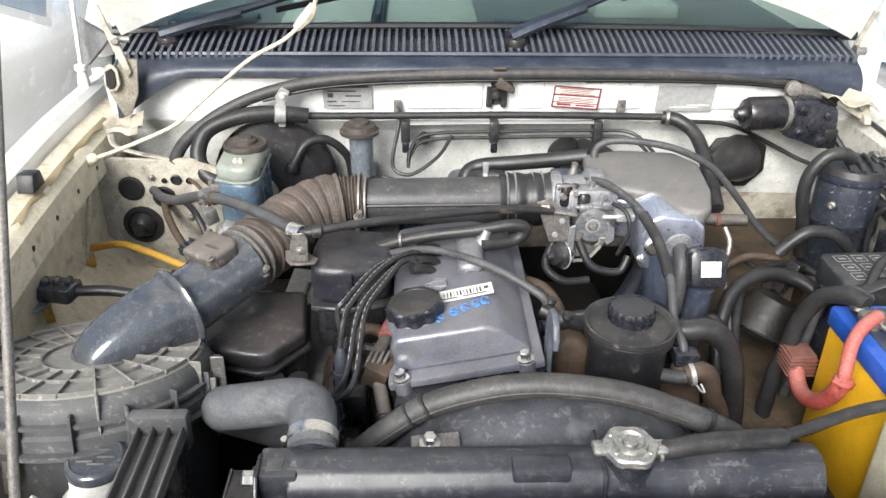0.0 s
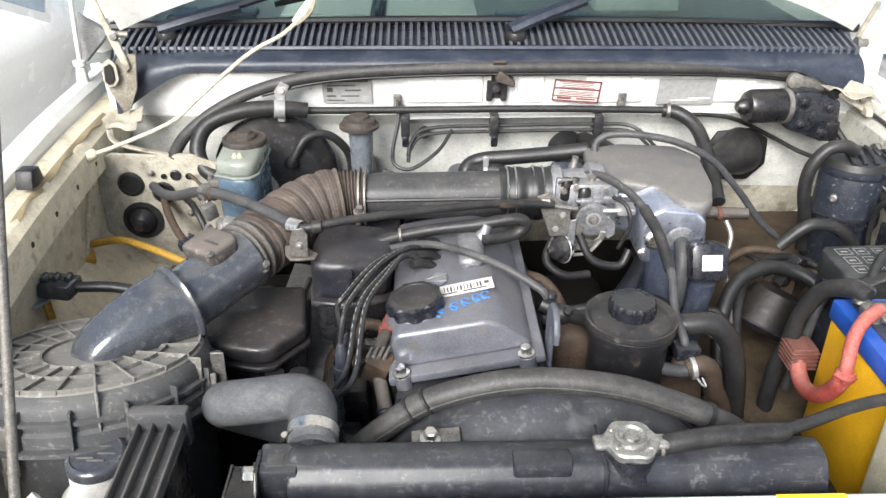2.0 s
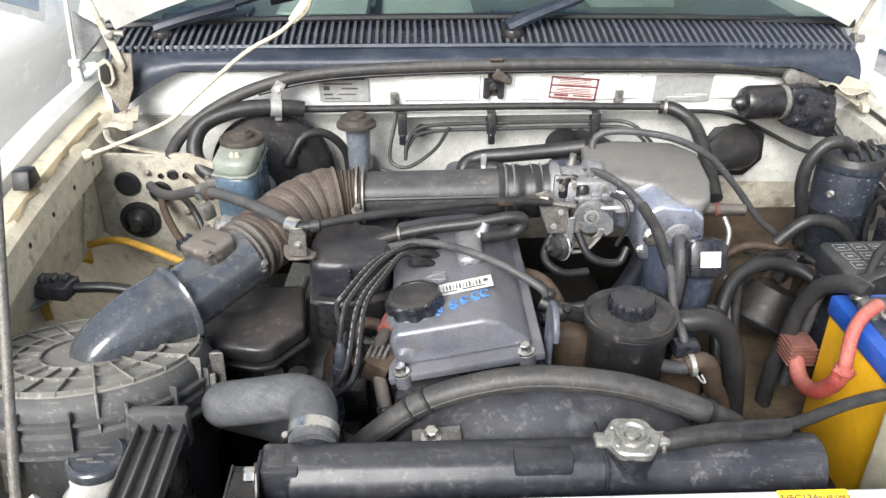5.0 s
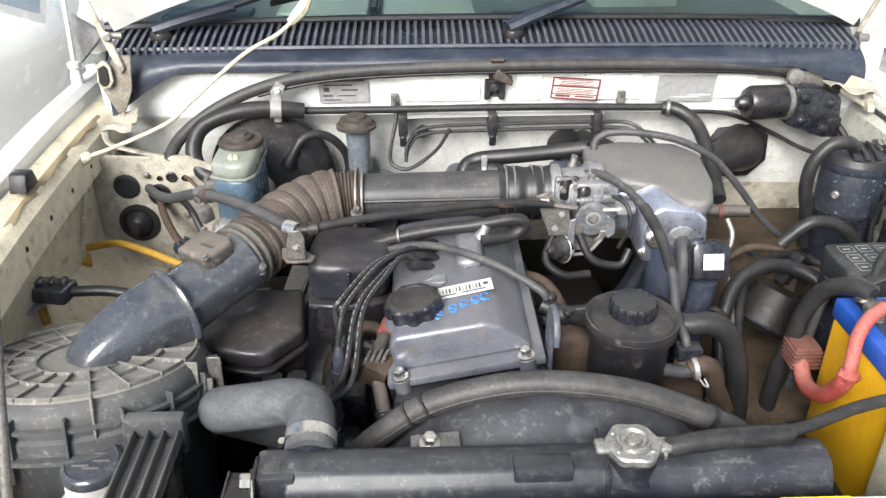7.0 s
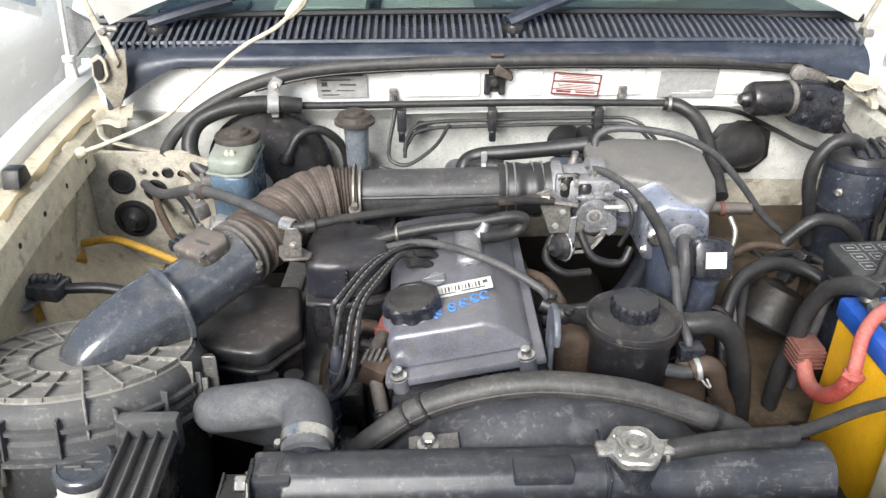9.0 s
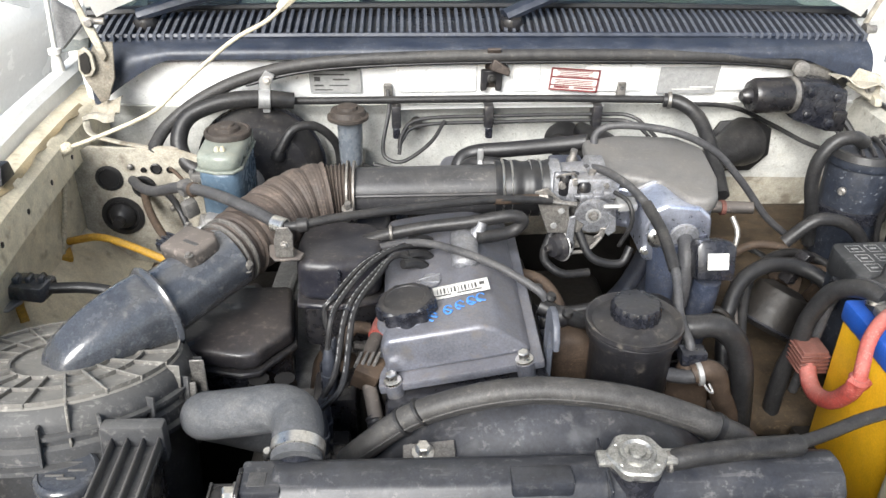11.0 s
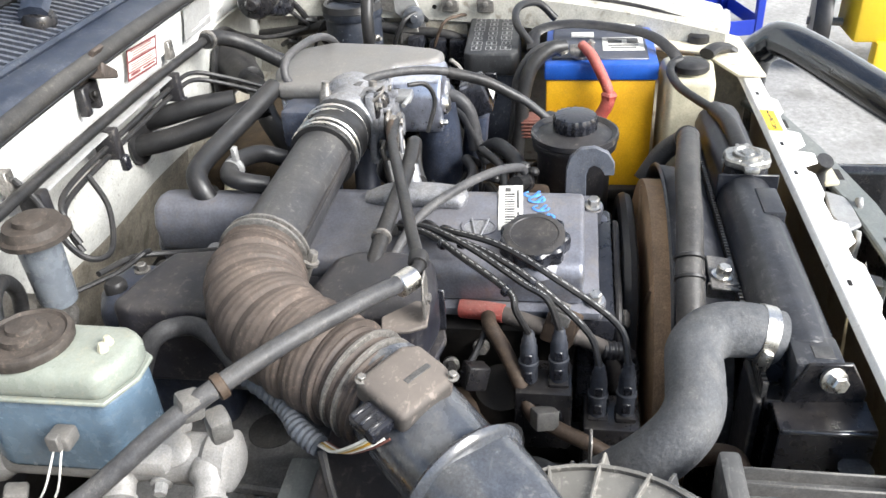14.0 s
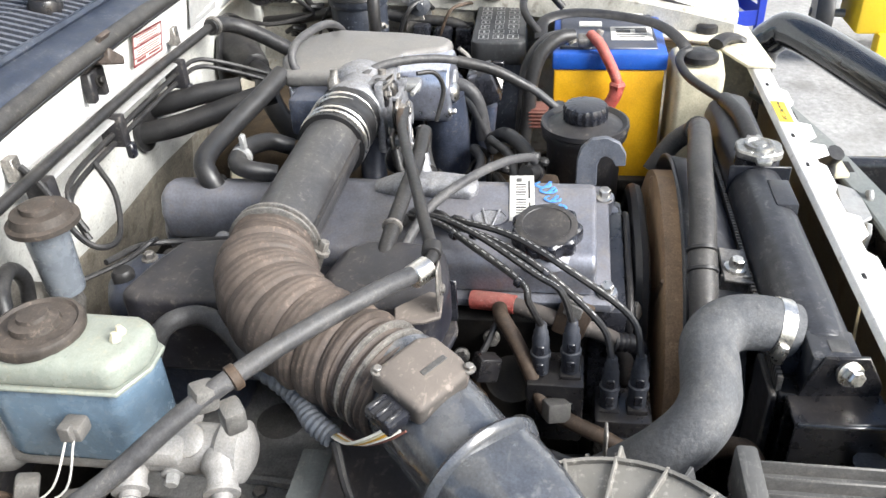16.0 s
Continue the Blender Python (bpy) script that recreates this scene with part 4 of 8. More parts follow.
lb = part("label", tmp, "label", vc, "worn white bar code label")
bars([(-0.026 + 0.0042 * k, 0.001, 0.0010 + 0.0013 * (k * 7 % 3) / 2, 0.011) for k in range(12)] + [(-0.02, -0.008, 0.02, 0.002), (0.012, -0.008, 0.03, 0.002), (0.028, 0.003, 0.006, 0.006)], lab @ Matrix.Translation((0, 0, 0.0008)), "ink", lb)
# blue hand-written marks as plain strokes
mk = bmesh.new()
ax, ay = VC.to_3x3() @ Vector((1, 0, 0)), Vector((0, 1, 0))
for k, (u, y) in enumerate(((-0.019, 0.826), (-0.001, 0.834), (0.013, 0.838), (0.027, 0.842), (0.038, 0.846))):
    c = VC @ Vector((u, y, 0.0535 - (0.0015 if u > 0.034 else 0)))
    pts = [c + ax * 0.0048 * math.cos(a) + ay * (0.0085 * math.sin(a) + 0.0015 * k) for a in (0.5 + j * 0.85 for j in range(6 if k % 2 == 0 else 7))]
    tube(pts, 0.0014, 5, 4, mk, flat=0.3)
    tube([c + ax * 0.005 - ay * 0.002, c - ax * 0.004 + ay * 0.004], 0.0020, 5, 2, mk, flat=0.3)
part("marker_scrawl", mk, "chalk", vc, "blue marker strokes")

part("cylinder_head", box((0.01, 0.80, 0.84), (0.19, 1.29, 0.980), 0.01, 2, m=pose(0, 0, 0, 0, -TILT, 0)), "iron", eng)
part("engine_block", box((-0.06, 0.80, 0.50), (0.24, 1.30, 0.86), 0.02, 2), "iron", eng)
tc = part("timing_cover", prism([(-0.005, 0.60), (0.205, 0.60), (0.195, 1.000), (0.010, 0.972)], 0.760, 0.800, "y", 0.008, 2), "black", eng, "black timing cover with a beaded edge")
part("edge_bead", tube([(0.012, 0.757, 0.84), (0.020, 0.757, 0.958), (0.10, 0.757, 0.980), (0.18, 0.757, 0.988), (0.192, 0.757, 0.90)], 0.004, 8, 5), "dusty", tc)
part("idler_bolt", hexbolt((0.040, 0.757, 0.952), (-0.3, -1, 0.3), 0.010, 0.012), "dull", tc)
# filler block, near-black to stand for the void under the throttle
part("void_filler", box((0.20, 0.88, 0.45), (0.40, 1.40, 0.77), 0.03, 3), "iron", eng, "dark filler block added for the void beside the engine")
part("bell_housing", lathe((0.12, 1.30, 0.71), (0, 1, 0), [(0.15, 0), (0.15, 0.05), (0.12, 0.12)], 32), "iron", eng)
part("cam_end", lathe((0.125, 1.28, 0.985), (0, 1, 0), [(0.03, 0), (0.03, 0.012), (0.02, 0.02)], 24), "cover", eng)
# breather outlet cast into the cover
part("breather_base", tube([VC @ Vector((0.026, 0.924, 0.050)), VC @ Vector((0.026, 0.934, 0.054)), VC @ Vector((0.027, 0.965, 0.057)), VC @ Vector((0.028, 1.000, 0.056)), VC @ Vector((0.028, 1.035, 0.050))], 0.018, 18, 6, flat=0.72, rfun=lambda s: min(1.0, 0.55 + 2.5 * s, 0.6 + 2.2 * (1 - s))), "alloy", eng, "pale alloy breather outlet")
part("breather_spout", lathe((0.126, 0.985, 1.066), (0.35, 0.1, 1), [(0.011, 0), (0.010, 0.008), (0.0085, 0.012), (0.008, 0.022)], 18), "alloy", eng)
# pulley and belt behind the fan
part("belt", tube([(0.01, 0.742, 0.80), (0.07, 0.742, 0.955), (0.16, 0.742, 0.985), (0.27, 0.742, 0.97), (0.31, 0.742, 0.88), (0.25, 0.742, 0.72), (0.08, 0.742, 0.68), (0.01, 0.742, 0.80)], 0.010, 8, 6, flat=1.0), "blackrubber", eng, "black drive belt")
part("pulley", lathe((0.15, 0.728, 0.86), (0, 1, 0), [(0.05, 0), (0.095, 0.002), (0.09, 0.014), (0.095, 0.026), (0.05, 0.028)], 36), "iron", eng)
part("water_pump", lathe((0.15, 0.70, 0.86), (0, 1, 0), [(0.02, 0), (0.03, 0.01), (0.03, 0.10)], 20), "iron", eng)
# lifting hook
part("lifting_hook", prism([(0.816, 0.94), (0.816, 1.050), (0.812, 1.067), (0.800, 1.079), (0.783, 1.081), (0.768, 1.074), (0.760, 1.060), (0.760, 1.045), (0.771, 1.044), (0.776, 1.053), (0.783, 1.057), (0.789, 1.054), (0.792, 1.045), (0.790, 0.94)], 0.192, 0.199, "x", 0.0012, 1), "vinyl", eng, "blue-grey steel lifting hook")

# left side of the engine: exhaust shield, pump, coil stand
part("side_housing", lathe((-0.05, 0.99, 0.86), (0, -1, 0), [(0.045, 0), (0.05, 0.02), (0.048, 0.09), (0.03, 0.105)], 24), "copper", eng)
part("alternator", lathe((-0.11, 0.90, 0.80), (0, -1, 0), [(0.03, 0), (0.06, 0.01), (0.062, 0.10), (0.035, 0.115), (0.02, 0.14)], 28), "dull", eng)
part("distributor_drive", lathe((-0.02, 0.875, 0.86), (-0.3, 0, 1), [(0.035, 0), (0.034, 0.05), (0.028, 0.06)], 20), "iron", eng)
for k, (x, y, z) in enumerate(((-0.02, 0.93, 0.93), (-0.03, 0.95, 0.91), (0.0, 0.90, 0.94))):
    part("bolt", hexbolt((x, y, z), (-1, -0.2, 0.4), 0.006, 0.018), "dull", eng)

# ignition coils with plug boots and leads
coil = thing("ignition_coil_pack", (-0.04, 0.80, 0.85), "black ignition coil packs with four lead boots", "ignition coil")
BOOTS = [(-0.056, 0.847, 1.006), (-0.057, 0.818, 1.012), (-0.062, 0.779, 0.974), (-0.063, 0.752, 0.978)]
for a, zz in (((-0.056, 0.832), 0.948), ((-0.063, 0.765), 0.912)):
    cb = part("coil_body", box((a[0] - 0.022, a[1] - 0.028, zz - 0.075), (a[0] + 0.03, a[1] + 0.028, zz), 0.004, 2), "blackclean", coil)
    part("face_plate", box((a[0] - 0.024, a[1] - 0.018, zz - 0.045), (a[0] - 0.021, a[1] + 0.018, zz - 0.02), 0.001, 1), "black", cb)
for x, y, z in BOOTS:
    bt = part("lead_boot", lathe((x, y, z - 0.062), (0.02, 0, 1), [(0.0086, 0), (0.0090, 0.002), (0.0088, 0.022), (0.0102, 0.023), (0.0102, 0.027), (0.0086, 0.028), (0.0084, 0.044), (0.0072, 0.047), (0.0072, 0.052), (0.0058, 0.054), (0.0055, 0.060), (0.0042, 0.062)], 18), "leadboot", coil)
    for dz, hh in ((0.006, 0.013), (0.030, 0.011)):
        part("panel", box((x - 0.0100, y - 0.0040, z - 0.062 + dz), (x - 0.0076, y + 0.0040, z - 0.062 + dz + hh), 0.0012, 1), "black", bt)
    part("base_collar", box((x - 0.0115, y - 0.011, z - 0.068), (x + 0.0105, y + 0.010, z - 0.060), 0.003, 2), "blackclean", bt)
part("stand", box((-0.05, 0.74, 0.70), (-0.02, 0.86, 0.86), 0.005, 2), "iron", coil)
ENDS = [(0.060, 1.005, 1.050), (0.062, 0.985, 1.052), (0.056, 0.960, 1.054), (0.050, 0.94, 1.052)]
LIFT = [0.0, 0.004, -0.002, 0.003]
for k, ((x, y, z), e) in enumerate(zip(BOOTS, ENDS)):
    off = 0.011 * k
    ld = thing("spark_plug_lead", (x, y, z), "thin dark rubber spark plug lead with white print", "spark plug lead", "spark plug leads")
    pts = [(x, y, z - 0.002), (x - 0.006 + off, y + 0.012, z + 0.03 - 0.1 * (1.01 - z)), (-0.052 + off * 0.8, 0.866 - 0.012 * k, 1.050 + LIFT[k]), (-0.018 + off * 0.5, 0.915 - 0.012 * k, 1.066 + LIFT[k]), (0.022, 0.955 - 0.008 * k, 1.066 + LIFT[k]), e]
    part("lead", tube(pts, 0.0036, 8, 7), "rubber", ld)
    line, pr = spline(pts, 7), bmesh.new()
    for j in range(8, len(line) - 3):
        a, c = line[j], line[j + 1]
        lift = Vector((-0.0014, -0.0006, 0.0031))
        tube([a.lerp(c, 0.1) + lift, a.lerp(c, 0.68) + lift], 0.0006, 5, 1, pr)
    part("white_print", pr, "plate", ld)
    part("plug_boot", tube([Vector(e) - Vector((0.02, 0.012, -0.006)), Vector(e), Vector(e) + Vector((0.012, 0.004, -0.012))], 0.0065, 8, 3), "blackrubber", ld)
    for j in (14, 24):
        if k in (0, 2):
            part("lead_clip", lathe(line[j] - Vector((0, 0, 0.002)), (line[j + 1] - line[j]), [(0.0042, 0), (0.0056, 0.001), (0.0056, 0.006), (0.0042, 0.007)], 10), "black", ld)

# ---------------------------------------------------------------- intake
duct = thing("air_intake_duct", (-0.1, 1.05, 1.0), "black air intake duct with a brown ribbed rubber boot", "air duct")
part("straight_tube", tube([(-0.062, 1.101, 1.075), (0.06, 1.100, 1.077), (0.165, 1.098, 1.080)], 0.0345, 28, 6), "tubegrey", duct, "dark plastic intake tube")
part("tube_ridge", tube([(-0.04, 1.067, 1.084), (0.165, 1.064, 1.088)], 0.0025, 6, 3), "dusty", duct)
cuff = part("cuff", tube([(0.160, 1.098, 1.080), (0.20, 1.096, 1.081), (0.238, 1.094, 1.083)], 0.039, 28, 18, rfun=lambda s: 1 + 0.03 * math.cos(2 * math.pi * 3 * s)), "blackrubber", duct, "black rubber cuff")
for x in (0.168, 0.180, 0.206, 0.220):
    part("wire_clamp", lathe((x, 1.0975, 1.081), (1, 0, 0), [(0.0395, 0), (0.0412, 0.0015), (0.0395, 0.003)], 28), "steel", cuff)
BOOT = [(-0.040, 1.102, 1.075), (-0.076, 1.098, 1.073), (-0.112, 1.084, 1.069), (-0.142, 1.056, 1.063), (-0.165, 1.018, 1.058), (-0.186, 0.980, 1.055), (-0.206, 0.950, 1.050)]
def boot_r(s):
    if s < 0.16:
        return 0.95 + 0.05 * math.cos(s * 260)
    if s > 0.80:
        return 1.00 + 0.03 * math.cos(s * 210)
    return 1.04 + 0.085 * abs(math.sin(math.pi * 10.5 * s)) ** 0.55 + 0.006 * math.sin(2 * math.pi * 42 * s)
boot = part("boot", tube(BOOT, 0.042, 32, 44, rfun=boot_r), "boot", duct, "brown dusty ribbed rubber boot", 60)
for p, d, r in (((-0.049, 1.101, 1.075), (1, 0, 0), 0.043), ((-0.040, 1.101, 1.075), (1, 0, 0), 0.0425), ((-0.190, 0.971, 1.055), (0.55, 0.82, 0.1), 0.0445), ((-0.197, 0.961, 1.053), (0.55, 0.82, 0.1), 0.0445)):
    bm = lathe(p, d, [(r, 0), (r + 0.0018, 0.0008), (r + 0.0018, 0.0034), (r, 0.0042)], 30)
    part("band", bm, "dull", boot, "dusty steel wire clamp")
for q, d in (((-0.046, 1.056, 1.070), (0.1, -0.35, 0.9)), ((-0.166, 0.935, 1.050), (0.55, -0.3, 0.8))):
    sc = part("clamp_screw", hexbolt(Vector(q), d, 0.0055, 0.014), "dull", boot)
    part("screw_shank", lathe(Vector(q) - Vector(d).normalized() * 0.024, d, [(0.0035, 0), (0.0048, 0.002), (0.0042, 0.004), (0.0042, 0.026)], 10), "dull", sc)
# air flow meter housing and sensor
part("meter_housing", tube([(-0.190, 0.960, 1.054), (-0.228, 0.920, 1.042), (-0.272, 0.875, 1.026)], 0.042, 28, 5), "grey", duct, "grey plastic air flow meter housing")
FM = facing((-0.228, 0.928, 1.0935), (0.80, -0.60, 0.04), (0.6, 0.8, 0.18)) @ Matrix.Diagonal((0.86, 0.84, 0.9, 1))
tmp = prism([(-0.032, -0.030), (0.030, -0.030), (0.036, -0.012), (0.036, 0.022), (0.022, 0.032), (-0.034, 0.030)], -0.020, 0.004, "z", 0.0065, 4)
xf(tmp, tmp.verts, FM)
sen = part("sensor_cover", tmp, "verydusty", duct, "dusty flat sensor cover")
tmp = box((-0.004, -0.006, 0.003), (0.024, 0.000, 0.0046), 0.0005, 1)
xf(tmp, tmp.verts, FM)
part("slot", tmp, "ink", sen)
tmp = box((-0.056, -0.020, -0.020), (-0.028, 0.012, -0.006), 0.003, 2)
xf(tmp, tmp.verts, FM)
con = part("connector", tmp, "black", duct, "dusty black wiring connector")
for k in range(3):
    tmp = box((-0.056, -0.016 + 0.010 * k, -0.007), (-0.036, -0.012 + 0.010 * k, -0.003), 0.001, 1)
    xf(tmp, tmp.verts, FM)
    part("latch", tmp, "black", con)
for u, v in ((0.030, -0.026), (-0.028, 0.026)):
    part("screw", hexbolt(FM @ Vector((u, v, 0.002)), FM.to_3x3() @ Vector((0, 0, 1)), 0.0034, 0.005), "dull", sen)
# snorkel down to the cleaner lid
part("snorkel", tube([(-0.264, 0.883, 1.029), (-0.288, 0.859, 1.029), (-0.315, 0.834, 1.022), (-0.338, 0.814, 1.010), (-0.349, 0.806, 0.992)], 0.047, 36, 8, rfun=lambda s: 1.06 - 0.40 * s, chop=(radians(97), 0.86)), "grey", duct, "smooth grey plastic snorkel elbow", 70)
part("snorkel_ring", lathe((-0.261, 0.886, 1.029), (-0.70, -0.69, -0.12), [(0.046, 0), (0.053, 0.001), (0.055, 0.004), (0.053, 0.008), (0.049, 0.010)], 36), "grey", duct)

# air cleaner drum
ac = thing("air_cleaner", (-0.34, 0.80, 0.7), "round dusty black air cleaner drum with a ribbed lid", "air cleaner")
AT = Vector((-0.02, 0.255, 0.965)).normalized()
AC = along((-0.352, 0.812, 1.006), AT)
def acl(r, h):
    return AC @ Vector((r, 0, h))
O = AC.translation
lid = part("lid", lathe(O, AT, [(0.136, -0.056), (0.141, -0.054), (0.141, -0.040), (0.137, -0.036), (0.138, -0.018), (0.134, -0.006), (0.127, 0.0), (0.03, 0.001), (0.0, 0.001)], 64), "drumgrey", ac, "dusty ribbed lid")
part("dust_disc", lathe(O, AT, [(0.128, 0.0005), (0.126, 0.0022), (0.0, 0.0024)], 64), "caked", lid, "tan dust on the lid's flat top")
part("drum", lathe(O, AT, [(0.128, -0.26), (0.133, -0.25), (0.133, -0.06), (0.139, -0.052), (0.139, -0.046)], 56), "drumgrey", ac, "black drum body")
for r in (0.056, 0.086, 0.124):
    part("ring_rib", lathe(O, AT, [(r - 0.0015, 0), (r - 0.0012, 0.006), (r + 0.0012, 0.007), (r + 0.0015, 0)], 56), "caked", lid)
for k in range(20):
    a = 2 * math.pi * k / 20
    tmp = box((0.054, -0.0013, -0.001), (0.127, 0.0013, 0.0068), 0.0005, 1)
    if k % 3 == 0:
        box((0.122, -0.0015, -0.040), (0.141, 0.0015, 0.003), 0.001, 1, bm=tmp)
    xf(tmp, tmp.verts, AC @ Matrix.Rotation(a, 4, "Z"))
    part("rib", tmp, "caked", lid)
def lid_angle(x, y):
    v = AC.to_3x3().inverted() @ Vector((x, y, 0))
    return math.atan2(v.y, v.x)
part("rim_flange", lathe(O, AT, [(0.139, -0.062), (0.149, -0.060), (0.149, -0.055), (0.139, -0.053)], 64), "drumgrey", lid)
part("skirt_step", lathe(O, AT, [(0.137, -0.030), (0.1435, -0.028), (0.1435, -0.024), (0.136, -0.022)], 64), "drumgrey", lid)
for k in range(16):
    tmp = box((0.128, -0.0015, -0.054), (0.147, 0.0015, -0.012), 0.0005, 1)
    xf(tmp, tmp.verts, AC @ Matrix.Rotation(2 * math.pi * (k + 0.3) / 16, 4, "Z"))
    part("fin", tmp, "drumgrey", lid)
for a in (lid_angle(-0.30, -1), lid_angle(1, -0.10), lid_angle(-1, 0.25)):
    tmp = box((0.139, -0.010, -0.085), (0.145, 0.010, -0.028), 0.002, 1)
    box((0.142, -0.007, -0.100), (0.150, 0.007, -0.075), 0.003, 1, bm=tmp)
    for yy in (-0.012, 0.012):
        box((0.137, yy - 0.002, -0.060), (0.153, yy + 0.002, -0.020), 0.001, 1, bm=tmp)
    xf(tmp, tmp.verts, AC @ Matrix.Rotation(a, 4, "Z"))
    part("clip", tmp, "dull", ac, "sprung steel lid clip")
for k, (u, v) in enumerate(((-0.075, -0.06), (0.01, -0.098))):
    bars([(u - 0.01, v, 0.03, 0.003), (u + 0.008, v - 0.006, 0.04, 0.003)], AC @ Matrix.Translation((0, 0, 0.0035)), "label", lid, "mould_mark")
part("tab", box((-0.207, 0.790, 0.975), (-0.191, 0.7925, 1.020), 0.001, 1), "dull", ac, "upright steel tab")
# slatted black bracket
sb = thing("slatted_bracket", (-0.255, 0.69, 0.8), "black slotted plastic duct bracket below the air cleaner lid", "bracket")
part("back", box((-0.260, 0.560, 0.993), (-0.210, 0.684, 0.998), 0.001, 1), "drumgrey", sb)
for x in (-0.260, -0.2445, -0.229, -0.2135):
    part("slat", box((x, 0.560, 0.996), (x + 0.0025, 0.684, 1.010), 0.001, 1), "clipgrey", sb)
part("end", box((-0.270, 0.680, 0.975), (-0.207, 0.697, 1.022), 0.004, 2), "drumgrey", sb)
part("leg", box((-0.252, 0.600, 0.74), (-0.220, 0.70, 0.986), 0.006, 2), "black", sb)
# black chamber under the boot
ch = thing("resonator_chamber", (-0.05, 1.05, 0.9), "black rounded plastic resonator chamber beside the engine", "resonator")
CHP = [(-0.104, 0.938), (-0.060, 0.930), (0.000, 0.944), (0.006, 0.985), (0.006, 1.02), (-0.01, 1.045), (-0.06, 1.055), (-0.102, 1.045), (-0.108, 1.00)]
part("upper", prism(CHP, 0.998, 1.058, "z", 0.014, 5), "chamber", ch)
part("flange", prism([(a * 1.04 + 0.002, 1.0 + (b - 1.0) * 1.06) for a, b in CHP], 0.990, 0.998, "z", 0.002, 1), "chamber", ch)
part("lower", prism([(-0.05 + (a + 0.05) * 0.92, 1.0 + (b - 1.0) * 0.94) for a, b in CHP], 0.925, 0.991, "z", 0.008, 3), "blackclean", ch)
part("rib", box((-0.052, 0.927, 1.0), (-0.048, 0.936, 1.048), 0.001, 1), "black", ch)
part("saddle", prism([(-0.098, 1.03), (0.004, 1.03), (0.012, 1.16), (-0.090, 1.16)], 0.940, 1.022, "z", 0.008, 3), "chamber", ch)
part("rear_half", prism([(-0.092, 1.142), (0.018, 1.142), (0.018, 1.175), (0.010, 1.226), (-0.030, 1.240), (-0.084, 1.252), (-0.094, 1.235)], 0.950, 1.044, "z", 0.010, 4), "chamber", ch, "dusty rear half of the chamber")
rb = thing("exhaust_heat_shield", (-0.03, 1.2, 0.85), "dark pressed heat shield beside the rear of the engine", "heat shield")
part("shield", prism([(-0.075, 1.16), (0.030, 1.16), (0.042, 1.300), (-0.01, 1.315), (-0.055, 1.29)], 0.86, 1.012, "z", 0.020, 4), "bluetint", rb)
part("bolt", hexbolt((0.015, 1.272, 1.011), (0, 0, 1), 0.006, 0.01), "dull", rb)
part("stud", lathe((-0.02, 1.285, 1.008), (0, 0, 1), [(0.012, 0), (0.012, 0.010), (0.009, 0.014)], 16), "rubber", rb)
# dusty flat resonator under the meter
rs = thing("flat_resonator", (-0.19, 0.93, 0.85), "flat dusty plastic resonator box under the intake duct", "resonator")
RSP = [(-0.262, 0.895), (-0.252, 0.882), (-0.172, 0.862), (-0.150, 0.866), (-0.138, 0.885), (-0.112, 0.918), (-0.124, 1.02), (-0.27, 1.02)]
part("top", prism(RSP, 0.945, 0.972, "z", 0.008, 3), "flatbox", rs, "thickly dusty top")
part("lip", prism([(-0.19 + (a + 0.19) * 1.06, 0.94 + (b - 0.94) * 1.06) for a, b in RSP], 0.937, 0.945, "z", 0.002, 1), "dusty", rs)
part("base", prism([(-0.19 + (a + 0.19) * 0.95, 0.94 + (b - 0.94) * 0.95) for a, b in RSP], 0.84, 0.938, "z", 0.005, 2), "black", rs)

# plenum and throttle
pl = thing("intake_manifold", (0.36, 1.08, 0.9), "cast alloy intake plenum with a bright end and throttle body", "intake manifold")
PLP = [(0.300, 1.195), (0.292, 1.10), (0.318, 1.072), (0.348, 1.060), (0.382, 1.046), (0.396, 1.002), (0.406, 0.990), (0.430, 0.988), (0.444, 1.002), (0.462, 1.06), (0.474, 1.16), (0.445, 1.205), (0.36, 1.215)]
part("plenum", prism(PLP, 1.092, 1.114, "z", 0.009, 4), "plenumtop", pl, "dusty grey alloy plenum", 50)
part("plenum_body", prism([(0.385 + (a - 0.385) * 0.95, 1.12 + (b - 1.12) * 0.95) for a, b in PLP], 1.030, 1.094, "z", 0.012, 4), "bright", pl, "bright alloy plenum body", 50)
part("plenum_end", prism([(0.346, 1.034), (0.352, 1.024), (0.420, 1.022), (0.432, 1.034), (0.437, 1.060), (0.434, 1.088), (0.418, 1.104), (0.372, 1.109), (0.352, 1.098), (0.345, 1.075)], 0.984, 1.080, "y", 0.011, 4), "bright", pl, "bright rounded alloy end", 60)
part("end_lip", prism([(0.349, 1.032), (0.432, 1.032), (0.438, 1.062), (0.433, 1.092), (0.418, 1.1075), (0.370, 1.1125), (0.348, 1.101), (0.342, 1.075)], 1.050, 1.060, "y", 0.002, 2), "alloy", pl, "", 60)
part("end_tube", tube([(0.402, 0.992, 1.058), (0.400, 0.972, 1.056), (0.398, 0.956, 1.040), (0.396, 0.948, 1.012), (0.394, 0.945, 0.98)], 0.0105, 14, 6), "hose", pl, "grey elbow hose on the end")
part("end_plate", lathe((0.400, 0.986, 1.060), (0, -1, 0), [(0.020, 0), (0.021, 0.002), (0.019, 0.005), (0.012, 0.006)], 24), "alloy", pl)
part("end_boss", lathe((0.364, 0.987, 1.062), (-0.05, -1, 0.1), [(0.010, 0), (0.014, 0.008), (0.009, 0.012)], 16), "steel", pl)
for k, x in enumerate((0.350, 0.372)):
    part("end_bolt", hexbolt((x, 0.987, 1.040), (0, -1, 0.15), 0.004, 0.01), "steel", pl)
